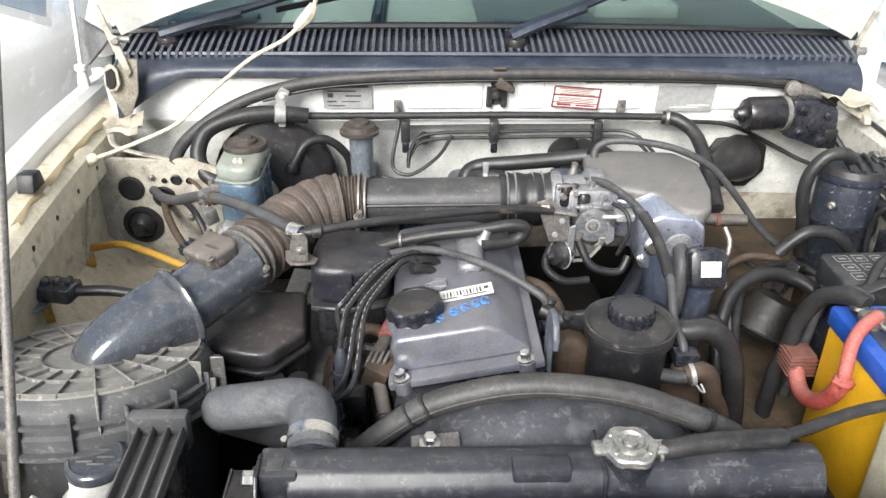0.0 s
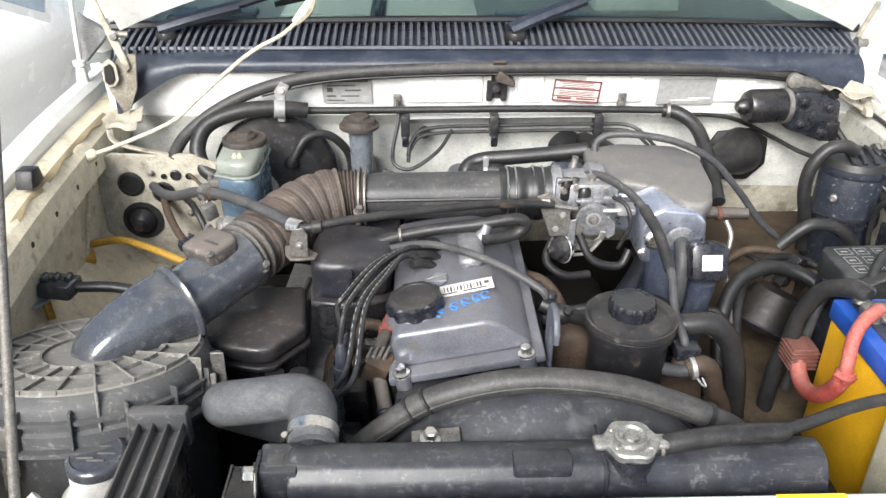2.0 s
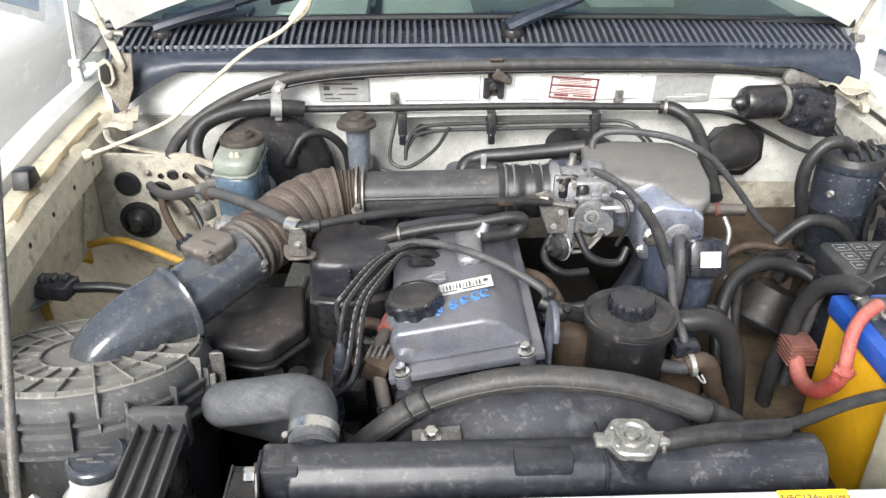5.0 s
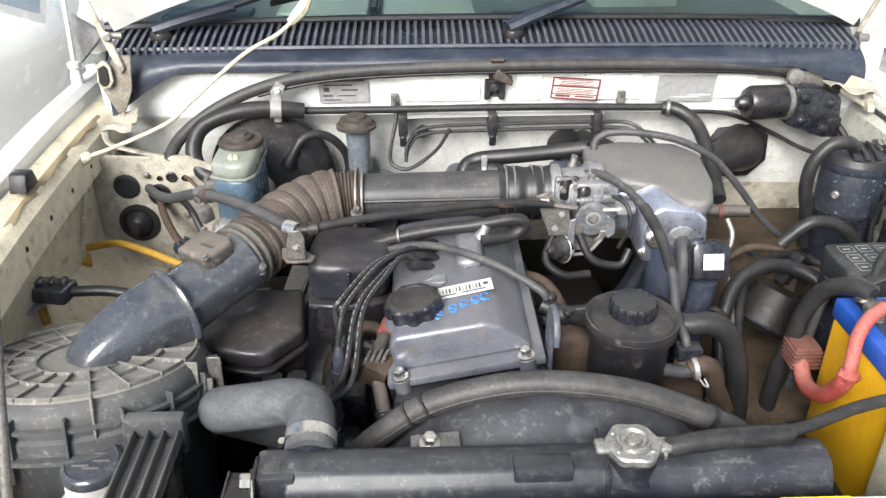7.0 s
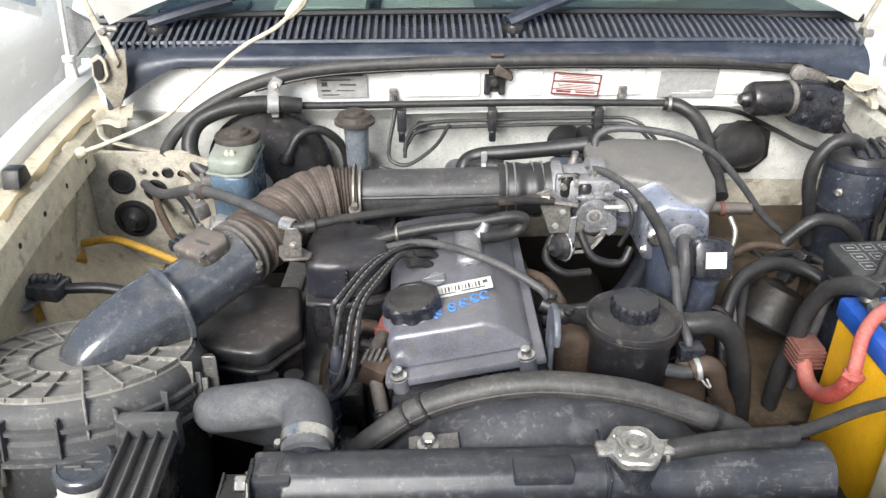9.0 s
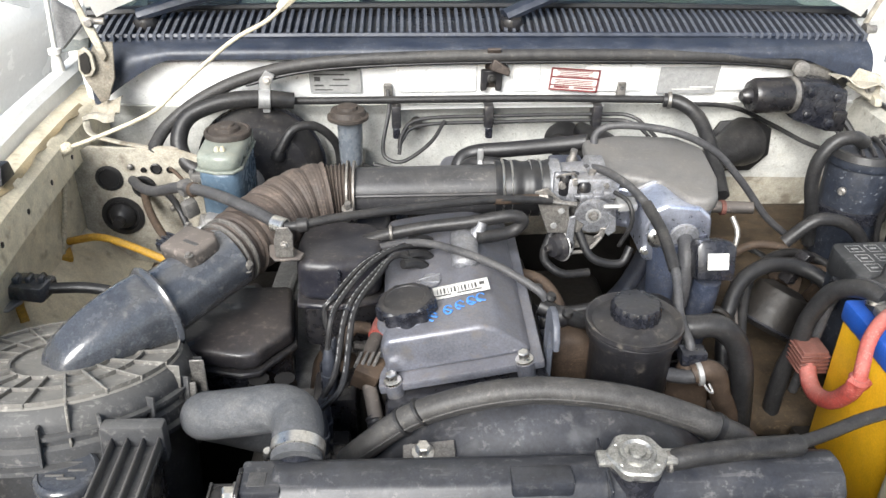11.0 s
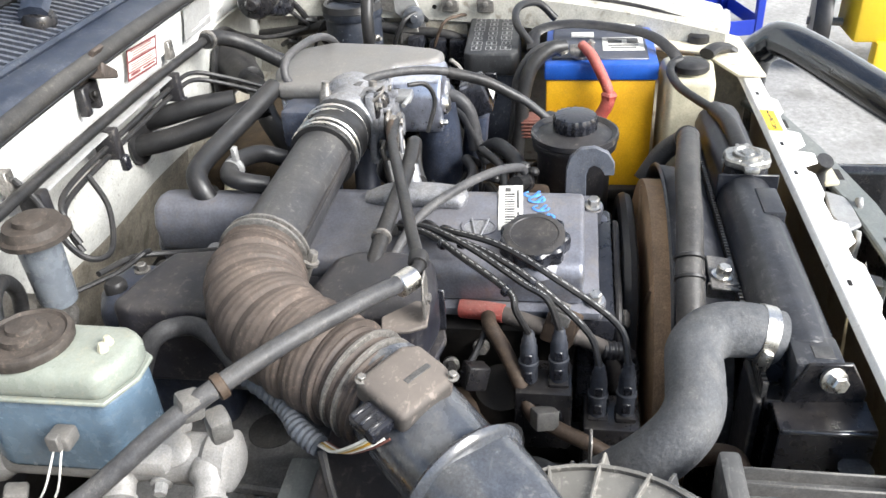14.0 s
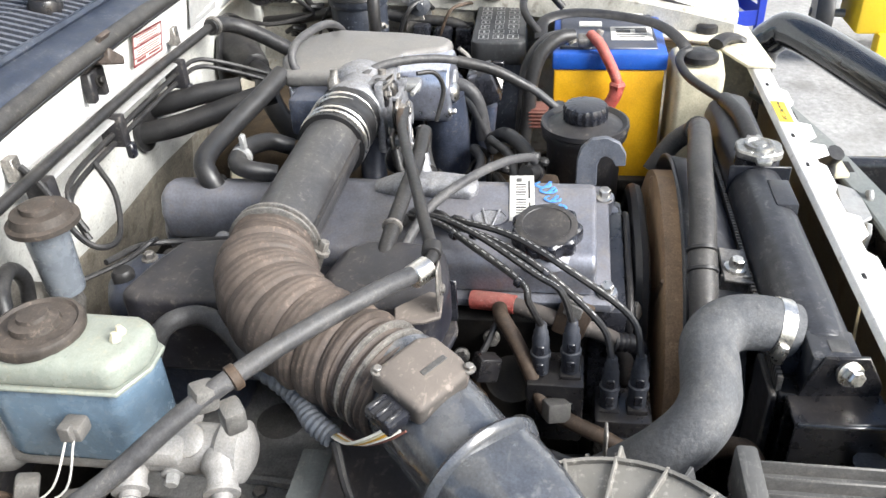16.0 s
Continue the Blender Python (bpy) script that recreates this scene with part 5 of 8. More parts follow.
for k in range(4):
    y = 0.985 + 0.062 * k
    part("runner", tube([(0.415, y + 0.01, 1.060), (0.432, y + 0.01, 1.00), (0.425, y + 0.01, 0.92), (0.36, y, 0.82), (0.22, y, 0.80)], 0.020, 16, 6), "blueshade", pl, "blue-grey intake runner, darkened for the void below the plenum")
part("plenum_foot", tube([(0.385, 1.00, 1.05), (0.392, 0.995, 1.00), (0.395, 0.995, 0.90)], 0.030, 20, 4), "bluetint", pl)
tb = part("throttle_body", lathe((0.232, 1.089, 1.086), (1, 0, 0), [(0.036, 0), (0.040, 0.006), (0.040, 0.014), (0.034, 0.018), (0.036, 0.05), (0.044, 0.055), (0.044, 0.075)], 30), "alloy", pl, "alloy throttle body")
part("throttle_block", box((0.250, 1.045, 1.045), (0.325, 1.075, 1.118), 0.006, 2), "alloy", tb)
part("throttle_flange", prism([(0.232, 1.035), (0.262, 1.030), (0.270, 1.06), (0.268, 1.12), (0.235, 1.125)], 1.050, 1.060, "y", 0.003, 2), "alloy", tb)
part("spring_drum", lathe((0.284, 1.052, 1.068), (-0.05, -1, 0.05), [(0.024, 0), (0.025, 0.003), (0.021, 0.010), (0.012, 0.012)], 30), "iron", tb, "black spring drum")
wheel = [(0.289 + 0.0245 * math.cos(radians(t)), 1.068 + 0.0245 * math.sin(radians(t))) for t in range(-75, 226, 15)]
cw = part("cable_wheel", prism(wheel + [(0.272, 1.056), (0.280, 1.062), (0.286, 1.054)], 1.036, 1.039, "y", 0.0008, 1), "dull", tb, "pressed steel cable wheel")
part("wheel_rim", lathe((0.289, 1.0385, 1.068), (0, -1, 0), [(0.0225, 0), (0.0255, 0.0005), (0.0255, 0.0045), (0.0225, 0.005)], 36), "alloy", cw)
for t in (20, 100, 175):
    c = (0.289 + 0.0145 * math.cos(radians(t)), 1.068 + 0.0145 * math.sin(radians(t)))
    part("wheel_slot", lathe((c[0], 1.0362, c[1]), (0, -1, 0), [(0.0058, 0), (0.0058, 0.0006), (0.0, 0.0006)], 16, squash=0.55), "ink", cw)
part("wheel_ring", lathe((0.289, 1.0362, 1.068), (0, -1, 0), [(0.0105, 0), (0.0108, 0.003), (0.0085, 0.0034), (0.0080, 0.001)], 28), "plate", cw)
part("wheel_hub", hexbolt((0.289, 1.0355, 1.068), (0, -1, 0.05), 0.0048, 0.009), "dull", cw)
part("wheel_stop", prism([(0.308, 1.074), (0.320, 1.066), (0.322, 1.046), (0.312, 1.038), (0.306, 1.044), (0.311, 1.056)], 1.030, 1.034, "y", 0.001, 1), "alloy", cw)
part("wheel_finger", prism([(0.300, 1.050), (0.310, 1.050), (0.306, 1.036), (0.296, 1.030), (0.292, 1.036), (0.299, 1.041)], 1.031, 1.034, "y", 0.001, 1), "dull", cw)
for k in range(4):
    part("return_spring", lathe((0.280 - 0.002 * k, 1.0405 + 0.004 * k, 1.068), (-0.05, -1, 0.05), [(0.0195, 0), (0.0215, 0.001), (0.0215, 0.0025), (0.0195, 0.0035)], 24), "iron", cw)
part("lever", prism([(0.236, 1.060), (0.262, 1.066), (0.276, 1.058), (0.272, 1.046), (0.246, 1.044)], 1.028, 1.031, "y", 0.001, 1), "dull", tb)
part("lever", prism([(0.254, 1.072), (0.263, 1.074), (0.262, 1.030), (0.252, 1.010), (0.244, 1.014), (0.252, 1.036)], 1.022, 1.026, "y", 0.001, 1), "alloy", tb)
part("lever_pin", hexbolt((0.258, 1.022, 1.024), (0, -1, 0), 0.0035, 0.007), "plate", tb)
part("link_rod", tube([(0.262, 1.024, 1.016), (0.285, 1.028, 1.018), (0.303, 1.032, 1.036)], 0.0028, 8, 4), "dull", tb)
part("stop_screw", tube([(0.300, 1.026, 1.086), (0.322, 1.022, 1.088)], 0.0032, 8, 2), "plate", tb)
for x, z, w in ((0.238, 1.046, 0.016), (0.268, 1.094, 0.020), (0.300, 1.098, 0.014), (0.250, 1.022, 0.018)):
    part("casting_lug", box((x, 1.034, z - 0.006), (x + w, 1.052, z + 0.006), 0.003, 2), "alloy", tb)
part("gasket_line", box((0.312, 1.040, 1.0885), (0.350, 1.048, 1.0905), 0.0006, 1), "ink", tb)
dm = part("damper", lathe((0.256, 1.040, 1.022), (-0.85, -0.5, 0.05), [(0.010, 0), (0.020, 0.004), (0.022, 0.010), (0.022, 0.014), (0.016, 0.018), (0.014, 0.026), (0.006, 0.028), (0.004, 0.036)], 26), "dusty", tb, "round black throttle damper")
part("damper_rim", lathe((0.2475, 1.035, 1.0225), (-0.85, -0.5, 0.05), [(0.0225, 0), (0.0235, 0.001), (0.0225, 0.002)], 26), "plate", dm)
part("damper_bracket", prism([(0.225, 1.060), (0.240, 1.064), (0.262, 1.040), (0.300, 1.030), (0.300, 1.018), (0.258, 1.012), (0.235, 1.030)], 1.040, 1.044, "y", 0.001, 1), "dull", tb)
part("cable_bracket", prism([(0.205, 1.108), (0.222, 1.114), (0.238, 1.098), (0.252, 1.090), (0.256, 1.062), (0.250, 1.046), (0.226, 1.046), (0.214, 1.080)], 1.026, 1.030, "y", 0.001, 1), "dull", tb, "pressed cable bracket")
for x, z in ((0.234, 1.058), (0.243, 1.080), (0.222, 1.098)):
    part("bracket_rivet", lathe((x, 1.0258, z), (0, -1, 0), [(0.0045, 0), (0.004, 0.0016), (0.0, 0.002)], 12), "plate", tb)
part("cable_boot", tube([(0.150, 1.010, 1.105), (0.185, 1.018, 1.102), (0.212, 1.023, 1.100)], 0.0064, 10, 4), "copper", tb, "brown cable boot")
part("cable_nut", lathe((0.210, 1.024, 1.100), (1, 0, 0), [(0.007, 0), (0.008, 0.003), (0.008, 0.012), (0.005, 0.014)], 6), "dull", tb)
part("position_sensor", box((0.318, 1.020, 1.080), (0.345, 1.045, 1.092), 0.003, 2), "plate", tb)
part("black_plug", lathe((0.250, 1.055, 1.092), (0, 0, 1), [(0.009, 0), (0.010, 0.004), (0.010, 0.026), (0.008, 0.030)], 16), "blackclean", tb, "black sensor plug")
part("plug_clip", tube([(0.238, 1.05, 1.118), (0.242, 1.04, 1.126), (0.258, 1.04, 1.128), (0.264, 1.05, 1.120)], 0.0018, 6, 4), "dull", tb)
for pts, rr, c in (([(0.27, 1.035, 1.045), (0.29, 1.02, 1.010), (0.33, 1.02, 1.00), (0.345, 1.03, 1.02)], 0.006, "blackrubber"), ([(0.235, 1.04, 1.04), (0.225, 1.03, 1.005), (0.25, 1.02, 0.985), (0.29, 1.03, 0.98)], 0.006, "rubber"), ([(0.31, 1.02, 1.11), (0.325, 1.00, 1.105), (0.33, 0.99, 1.08), (0.32, 1.0, 1.04)], 0.003, "rubber")):
    part("small_hose", tube(pts, rr, 10, 6), c, tb)
for x, z in ((0.246, 1.108), (0.262, 1.112), (0.246, 1.058), (0.305, 1.108)):
    part("screw", hexbolt((x, 1.048, z), (0, -1, 0.1), 0.0042, 0.007), "dull", tb)
part("rib", box((0.262, 1.036, 1.092), (0.318, 1.046, 1.097), 0.001, 1), "alloy", tb)
for k, (x, y, z) in enumerate(((0.262, 1.062, 1.115), (0.285, 1.062, 1.118), (0.300, 1.10, 1.122), (0.27, 1.12, 1.124))):
    part("fitting", lathe((x, y, z - 0.02), (0.1, -0.1, 1), [(0.008, 0), (0.008, 0.012), (0.005, 0.016), (0.005, 0.026)], 12), "dull" if k % 2 else "blackclean", tb)
part("idle_valve", box((0.245, 1.13, 1.05), (0.295, 1.175, 1.10), 0.006, 2), "bluetint", tb)
part("sensor_plug", lathe((0.275, 1.048, 1.085), (0, 0, 1), [(0.009, 0), (0.010, 0.006), (0.010, 0.024), (0.007, 0.028)], 14), "blackclean", tb)
# ---------------------------------------------------------------- cooling
rad = thing("radiator", (0.16, 0.60, 0.5), "black radiator with a plastic top tank and a metal pressure cap", "radiator")
tank = part("top_tank", prism([(0.576, 0.985), (0.634, 0.985), (0.637, 1.006), (0.632, 1.022), (0.619, 1.033), (0.603, 1.036), (0.587, 1.031), (0.577, 1.018), (0.573, 1.002)], -0.088, 0.436, "x", 0.004, 3), "tank", rad, "black plastic top tank")
part("tank_block", box((0.128, 0.580, 1.000), (0.185, 0.604, 1.0375), 0.003, 2), "tank", tank)
part("tank_block", box((-0.116, 0.582, 0.985), (-0.078, 0.622, 1.033), 0.003, 2), "tank", tank)
part("recess", box((-0.108, 0.589, 1.0322), (-0.092, 0.606, 1.0336), 0.0004, 1), "ink", tank)
part("tank_seam", box((0.215, 0.570, 0.99), (0.218, 0.639, 1.0365), 0.001, 1), "tank", tank)
part("core", box((-0.11, 0.582, 0.50), (0.44, 0.630, 0.984), 0.003, 1), "blackclean", rad)
part("header", box((-0.112, 0.571, 0.974), (0.442, 0.640, 0.986), 0.002, 1), "blackclean", rad)
for side in (0.5695, 0.6395):
    for k in range(90):
        if k == 0:
            cr = part("crimp", box((-0.106, side - 0.0022, 0.979), (-0.1025, side + 0.0022, 1.000), 0, 1), "dull", rad)
        else:
            o = cr.copy()
            scene.collection.objects.link(o)
            o.location.x = 0.0060 * k
mb = part("mount_bracket", prism([(0.562, 0.62), (0.634, 0.62), (0.634, 0.965), (0.622, 1.010), (0.612, 1.034), (0.578, 1.036), (0.566, 1.014), (0.562, 1.006)], -0.118, -0.114, "x", 0.001, 1), "blackclean", rad, "glossy black mounting bracket")
part("shelf", prism([(0.560, 0.996), (0.636, 0.990), (0.636, 0.986), (0.560, 0.992)], -0.152, -0.116, "x", 0.001, 1), "blackclean", mb)
part("face", prism([(0.560, 0.994), (0.636, 0.988), (0.636, 0.62), (0.560, 0.62)], -0.153, -0.150, "x", 0.001, 1), "blackclean", mb)
part("shelf_edge", box((-0.155, 0.561, 0.989), (-0.151, 0.635, 0.9935), 0.001, 1), "barblack", mb)
part("bolt", hexbolt((-0.118, 0.592, 1.020), (-1, -0.25, 0.25), 0.0078, 0.014), "steel", mb, "zinc bolt")
mb = part("mount_bracket", prism([(0.395, 0.90), (0.440, 0.90), (0.440, 1.012), (0.43, 1.026), (0.405, 1.026), (0.395, 1.012)], 0.594, 0.598, "y", 0.001, 1), "blackclean", rad, "glossy black mounting bracket")
part("bolt", hexbolt((0.417, 0.594, 1.018), (0.2, -0.6, 0.6), 0.0062, 0.012), "steel", mb, "zinc bolt")
# cap: two-eared pressed metal
cp = lathe((0.244, 0.603, 1.048), (0, 0, 1), [(0.0235, -0.009), (0.0268, -0.008), (0.0272, -0.001), (0.0255, 0.0010), (0.019, 0.0012), (0.0, 0.0013)], 72, lobes=6, deep=0.05)
xf(cp, cp.verts, Matrix.Translation((0.244, 0.603, 0)) @ Matrix.Rotation(radians(-4), 4, "Z") @ Matrix.Translation((-0.244, -0.603, 0)))
rc = part("pressure_cap", cp, "capmetal", rad, "bare metal pressure cap with two ears")
part("cap_ring", lathe((0.244, 0.603, 1.0490), (0, 0, 1), [(0.0175, 0), (0.0165, 0.0040), (0.0140, 0.0045), (0.0115, 0.0020), (0.0085, 0.0020), (0.0075, 0.0045), (0.0, 0.0045)], 32), "capmetal", rc)
for sx in (-1, 1):
    part("cap_ear", box((0.244 + sx * 0.030 - 0.007, 0.594, 1.040), (0.244 + sx * 0.030 + 0.007, 0.612, 1.0475), 0.003, 2), "capmetal", rc)
for a in (0.6, 2.5, 3.8, 5.6):
    part("cap_dimple", lathe((0.244 + 0.021 * math.cos(a), 0.603 + 0.021 * math.sin(a), 1.0488), (0, 0, 1), [(0.003, 0), (0.002, 0.0012), (0.0, 0.0014)], 10), "capmetal", rc)
part("filler_neck", lathe((0.244, 0.603, 1.015), (0, 0, 1), [(0.030, 0), (0.026, 0.008), (0.025, 0.022), (0.028, 0.026)], 28), "black", rad)
part("outlet_neck", tube([(-0.070, 0.606, 0.996), (-0.070, 0.622, 1.012), (-0.069, 0.650, 1.027)], 0.020, 20, 5), "black", rad)

uh = thing("upper_radiator_hose", (-0.07, 0.66, 1.03), "thick grey rubber upper radiator hose, bent down to the engine", "hose")
part("hose", tube([(-0.069, 0.628, 1.022), (-0.070, 0.652, 1.030), (-0.075, 0.682, 1.031), (-0.095, 0.701, 1.026), (-0.127, 0.704, 1.020), (-0.158, 0.708, 1.013), (-0.178, 0.724, 0.998), (-0.184, 0.758, 0.964), (-0.167, 0.805, 0.91), (-0.10, 0.84, 0.85)], 0.0248, 28, 8), "clothhose", uh, "", 60)
clamp((-0.069, 0.640, 1.026), (0, 1, 0.25), 0.0253, 0.013, uh)

sh = thing("fan_shroud", (0.17, 0.68, 0.8), "dusty black plastic fan shroud behind the radiator", "fan shroud")
def shroud_top(x):
    return 0.800 + math.sqrt(max(0.0, 0.238 ** 2 - (x - 0.18) ** 2))
def shroud(u, v):
    x = -0.050 + 0.460 * u
    top = shroud_top(x)
    low = min(0.994, top - 0.004)
    return Vector((x, 0.643 + 0.060 * v, low + (top - low) * math.sin(v * math.pi / 2)))
part("ring", sheet(shroud, 48, 6, 0.003), "shroud", sh, "arched shroud ring")
part("ring_lip", tube([shroud(k / 20, 1.0) for k in range(21)], 0.003, 6, 2), "shroud", sh)
part("lower_plate_side", box((-0.112, 0.641, 0.55), (-0.055, 0.648, 0.985), 0.002, 1), "dusty", sh)
part("lower_plate_side", box((0.415, 0.641, 0.55), (0.44, 0.648, 0.985), 0.002, 1), "dusty", sh)
brk = part("hose_bracket", box((0.030, 0.640, 1.002), (0.082, 0.668, 1.006), 0.001, 1, m=pose(0, 0, 0, 8, -6, 0)), "dull", sh, "small steel hose bracket")
part("stay", box((0.036, 0.640, 0.96), (0.040, 0.670, 1.005), 0.001, 1), "dull", brk)
part("bolt", hexbolt((0.050, 0.655, 1.004), (0, -0.15, 1), 0.0075, 0.014), "steel", brk)

fan = thing("cooling_fan", (0.18, 0.70, 0.80), "brown dusty plastic cooling fan behind the radiator", "fan")
part("outer_ring", lathe((0.18, 0.680, 0.80), (0, 1, 0), [(0.214, 0), (0.220, 0.002), (0.220, 0.040), (0.214, 0.042)], 56), "tanfan", fan)
part("hub", lathe((0.18, 0.69, 0.80), (0, 1, 0), [(0.03, 0), (0.065, 0.004), (0.065, 0.03), (0.03, 0.036)], 32), "dull", fan)
for k in range(7):
    a = 2 * math.pi * k / 7 + 0.2
    def blade(u, v, a=a):
        r = 0.06 + 0.155 * u
        w = 0.34 * (v - 0.5) * (0.6 + 0.4 * u)
        return Vector((0.18 + r * math.cos(a + w), 0.70 + 0.05 * (v - 0.5), 0.80 + r * math.sin(a + w)))
    part("blade", sheet(blade, 6, 6, 0.004), "tanfan", fan)

bh = thing("bypass_hose", (0.16, 0.68, 1.0), "long grey rubber hose arching over the fan shroud", "hose")
part("hose", tube([(-0.030, 0.690, 0.960), (-0.005, 0.690, 0.985), (0.039, 0.690, 1.021), (0.098, 0.686, 1.047), (0.165, 0.682, 1.059), (0.245, 0.672, 1.056), (0.305, 0.664, 1.040), (0.345, 0.658, 1.024), (0.372, 0.662, 1.006), (0.375, 0.685, 0.985), (0.36, 0.71, 0.95)], 0.0137, 18, 8), "oldhose", bh, "", 60)
for x, z in ((0.028, 1.013), (0.046, 1.026)):
    part("spring_clip", lathe((x, 0.690, z), (0.8, 0, 0.62), [(0.0139, 0), (0.0158, 0.001), (0.0158, 0.004), (0.0139, 0.005)], 20), "blackrubber", bh)
part("spring_clip", lathe((0.336, 0.660, 1.028), (0.85, -0.1, -0.5), [(0.0139, 0), (0.0158, 0.001), (0.0158, 0.007), (0.0139, 0.008)], 20), "blackrubber", bh)

part("seam", tube([(-0.02, 0.676, 0.975), (0.039, 0.676, 1.021), (0.098, 0.673, 1.047), (0.165, 0.669, 1.059), (0.245, 0.659, 1.056), (0.305, 0.651, 1.040), (0.345, 0.645, 1.024)], 0.0012, 6, 8), "oldhose", bh)

oh = thing("overflow_hose", (0.35, 0.60, 1.05), "thin grey overflow hose from the radiator cap to the coolant bottle", "hose")
part("hose", tube([(0.268, 0.604, 1.036), (0.30, 0.606, 1.042), (0.345, 0.610, 1.045), (0.394, 0.617, 1.041), (0.402, 0.619, 1.040)], 0.0105, 12, 6), "rubber", oh)
part("thin_hose", tube([(0.392, 0.617, 1.041), (0.43, 0.632, 1.038), (0.485, 0.655, 1.038), (0.530, 0.664, 1.042), (0.558, 0.660, 1.046), (0.572, 0.646, 1.048)], 0.0065, 10, 6), "rubber", oh)
part("collar", lathe((0.272, 0.604, 1.037), (1, 0, 0.15), [(0.0095, 0), (0.011, 0.001), (0.011, 0.004), (0.0095, 0.005)], 14), "dull", oh)

# coolant bottle
cb = thing("coolant_bottle", (0.56, 0.625, 0.85), "translucent cream coolant bottle with a black cap", "coolant bottle")
part("bottle", prism([(0.532, 0.595), (0.630, 0.585), (0.650, 0.60), (0.655, 0.655), (0.635, 0.670), (0.532, 0.668)], 0.80, 1.030, "z", 0.016, 4), "natural", cb)
part("neck", lathe((0.566, 0.630, 1.028), (0, 0, 1), [(0.022, 0), (0.020, 0.010)], 20), "natural", cb)
part("cap", lathe((0.566, 0.630, 1.034), (0, 0, 1), [(0.026, 0), (0.028, 0.003), (0.027, 0.010), (0.022, 0.014), (0.010, 0.016)], 24), "rubber", cb, "dusty black cap")

# washer bottle
wb = thing("washer_bottle", (-0.305, 0.665, 0.8), "white washer bottle with a dark screw cap", "washer bottle")
part("bottle", lathe((-0.300, 0.657, 0.80), (0, 0, 1), [(0.05, 0), (0.05, 0.115), (0.044, 0.135), (0.031, 0.150), (0.029, 0.178)], 28), "label", wb)
wc = part("cap", lathe((-0.300, 0.660, 0.975), (0, -0.06, 1), [(0.030, 0), (0.0325, 0.002), (0.0325, 0.009), (0.030, 0.013), (0.0265, 0.0145), (0.0255, 0.0132), (0.0, 0.0132)], 32), "grey", wb, "dusty dark cap")
for a in range(5):
    t = a * 1.257
    part("moulding", box((-0.300 - 0.009 + 0.011 * math.cos(t), 0.658 + 0.011 * math.sin(t), 0.9875), (-0.300 + 0.009 + 0.011 * math.cos(t), 0.660 + 0.011 * math.sin(t), 0.9893), 0.0003, 1), "clipgrey", wc)
part("handle", tube([(-0.350, 0.625, 0.92), (-0.357, 0.618, 0.945), (-0.359, 0.618, 0.958), (-0.352, 0.624, 0.965)], 0.006, 8, 5), "label", wb)
part("strap", tube([(-0.33, 0.625, 0.88), (-0.30, 0.615, 0.905), (-0.268, 0.63, 0.918), (-0.25, 0.655, 0.925)], 0.007, 8, 5, flat=0.5), "label", wb)

# ---------------------------------------------------------------- battery side
bat = thing("car_battery", (0.69, 0.765, 0.82), "yellow car battery with a blue lid", "battery")
part("tray", box((0.545, 0.665, 0.815), (0.80, 0.868, 0.836), 0.005, 2), "iron", bat)
part("case", box((0.560, 0.681, 0.832), (0.785, 0.850, 1.020), 0.004, 2), "yellow", bat, "bright yellow case")
bl = part("lid", box((0.557, 0.678, 1.020), (0.788, 0.853, 1.047), 0.004, 2), "blue", bat, "blue lid")
part("lid_top", box((0.575, 0.692, 1.045), (0.780, 0.842, 1.050), 0.002, 1), "bluetint", bl)
part("label", box((0.610, 0.697, 1.0495), (0.672, 0.762, 1.0512), 0.0004, 1), "label", bl, "white printed label")
bars([(0, 0.022, 0.05, 0.006), (-0.012, 0.008, 0.022, 0.014), (0.016, 0.01, 0.018, 0.018), (0, -0.010, 0.048, 0.004), (0, -0.02, 0.04, 0.004)], facing((0.641, 0.730, 1.0513), (0, -1, 0), (1, 0, 0)), "ink", bl)
part("label", box((0.675, 0.775, 1.0495), (0.700, 0.812, 1.0512), 0.0004, 1), "label", bl)
part("label", box((0.715, 0.705, 1.0495), (0.750, 0.735, 1.0512), 0.0004, 1), "label", bl)
for y in (0.795, ):
    tm = part("terminal", lathe((0.583, 0.800, 1.048), (0, 0, 1), [(0.010, 0), (0.009, 0.018), (0.007, 0.020)], 16), "dull", bat)
    part("terminal_clamp", box((0.568, 0.788, 1.052), (0.600, 0.815, 1.066), 0.004, 2), "dull", tm)
    part("clamp_bolt", hexbolt((0.577, 0.825, 1.058), (0, 0.3, 1), 0.007, 0.016), "steel", tm)
    part("clamp_nut", hexbolt((0.590, 0.785, 1.060), (0, -0.4, 1), 0.006, 0.014), "dull", tm)
rcab = thing("red_battery_cable", (0.56, 0.79, 1.0), "red battery cable looping from the terminal to a connector", "cable")
part("upper", tube([(0.583, 0.796, 1.068), (0.560, 0.782, 1.062), (0.545, 0.770, 1.045), (0.538, 0.757, 1.020), (0.536, 0.752, 1.005)], 0.0082, 12, 6), "red", rcab)
part("lower", tube([(0.536, 0.752, 1.008), (0.533, 0.757, 0.985), (0.530, 0.778, 0.955), (0.530, 0.808, 0.938), (0.533, 0.835, 0.936), (0.538, 0.858, 0.944)], 0.0105, 12, 6), "red", rcab)
part("sleeve_end", lathe((0.536, 0.752, 1.010), (0.0, 0.1, -1), [(0.0100, 0), (0.0125, 0.004), (0.0110, 0.012)], 12, lobes=5, deep=0.1), "red", rcab)
fus = part("fusible_block", box((0.526, 0.852, 0.934), (0.560, 0.886, 0.968), 0.003, 2), "redbrown", rcab, "red-brown ribbed fusible link block")
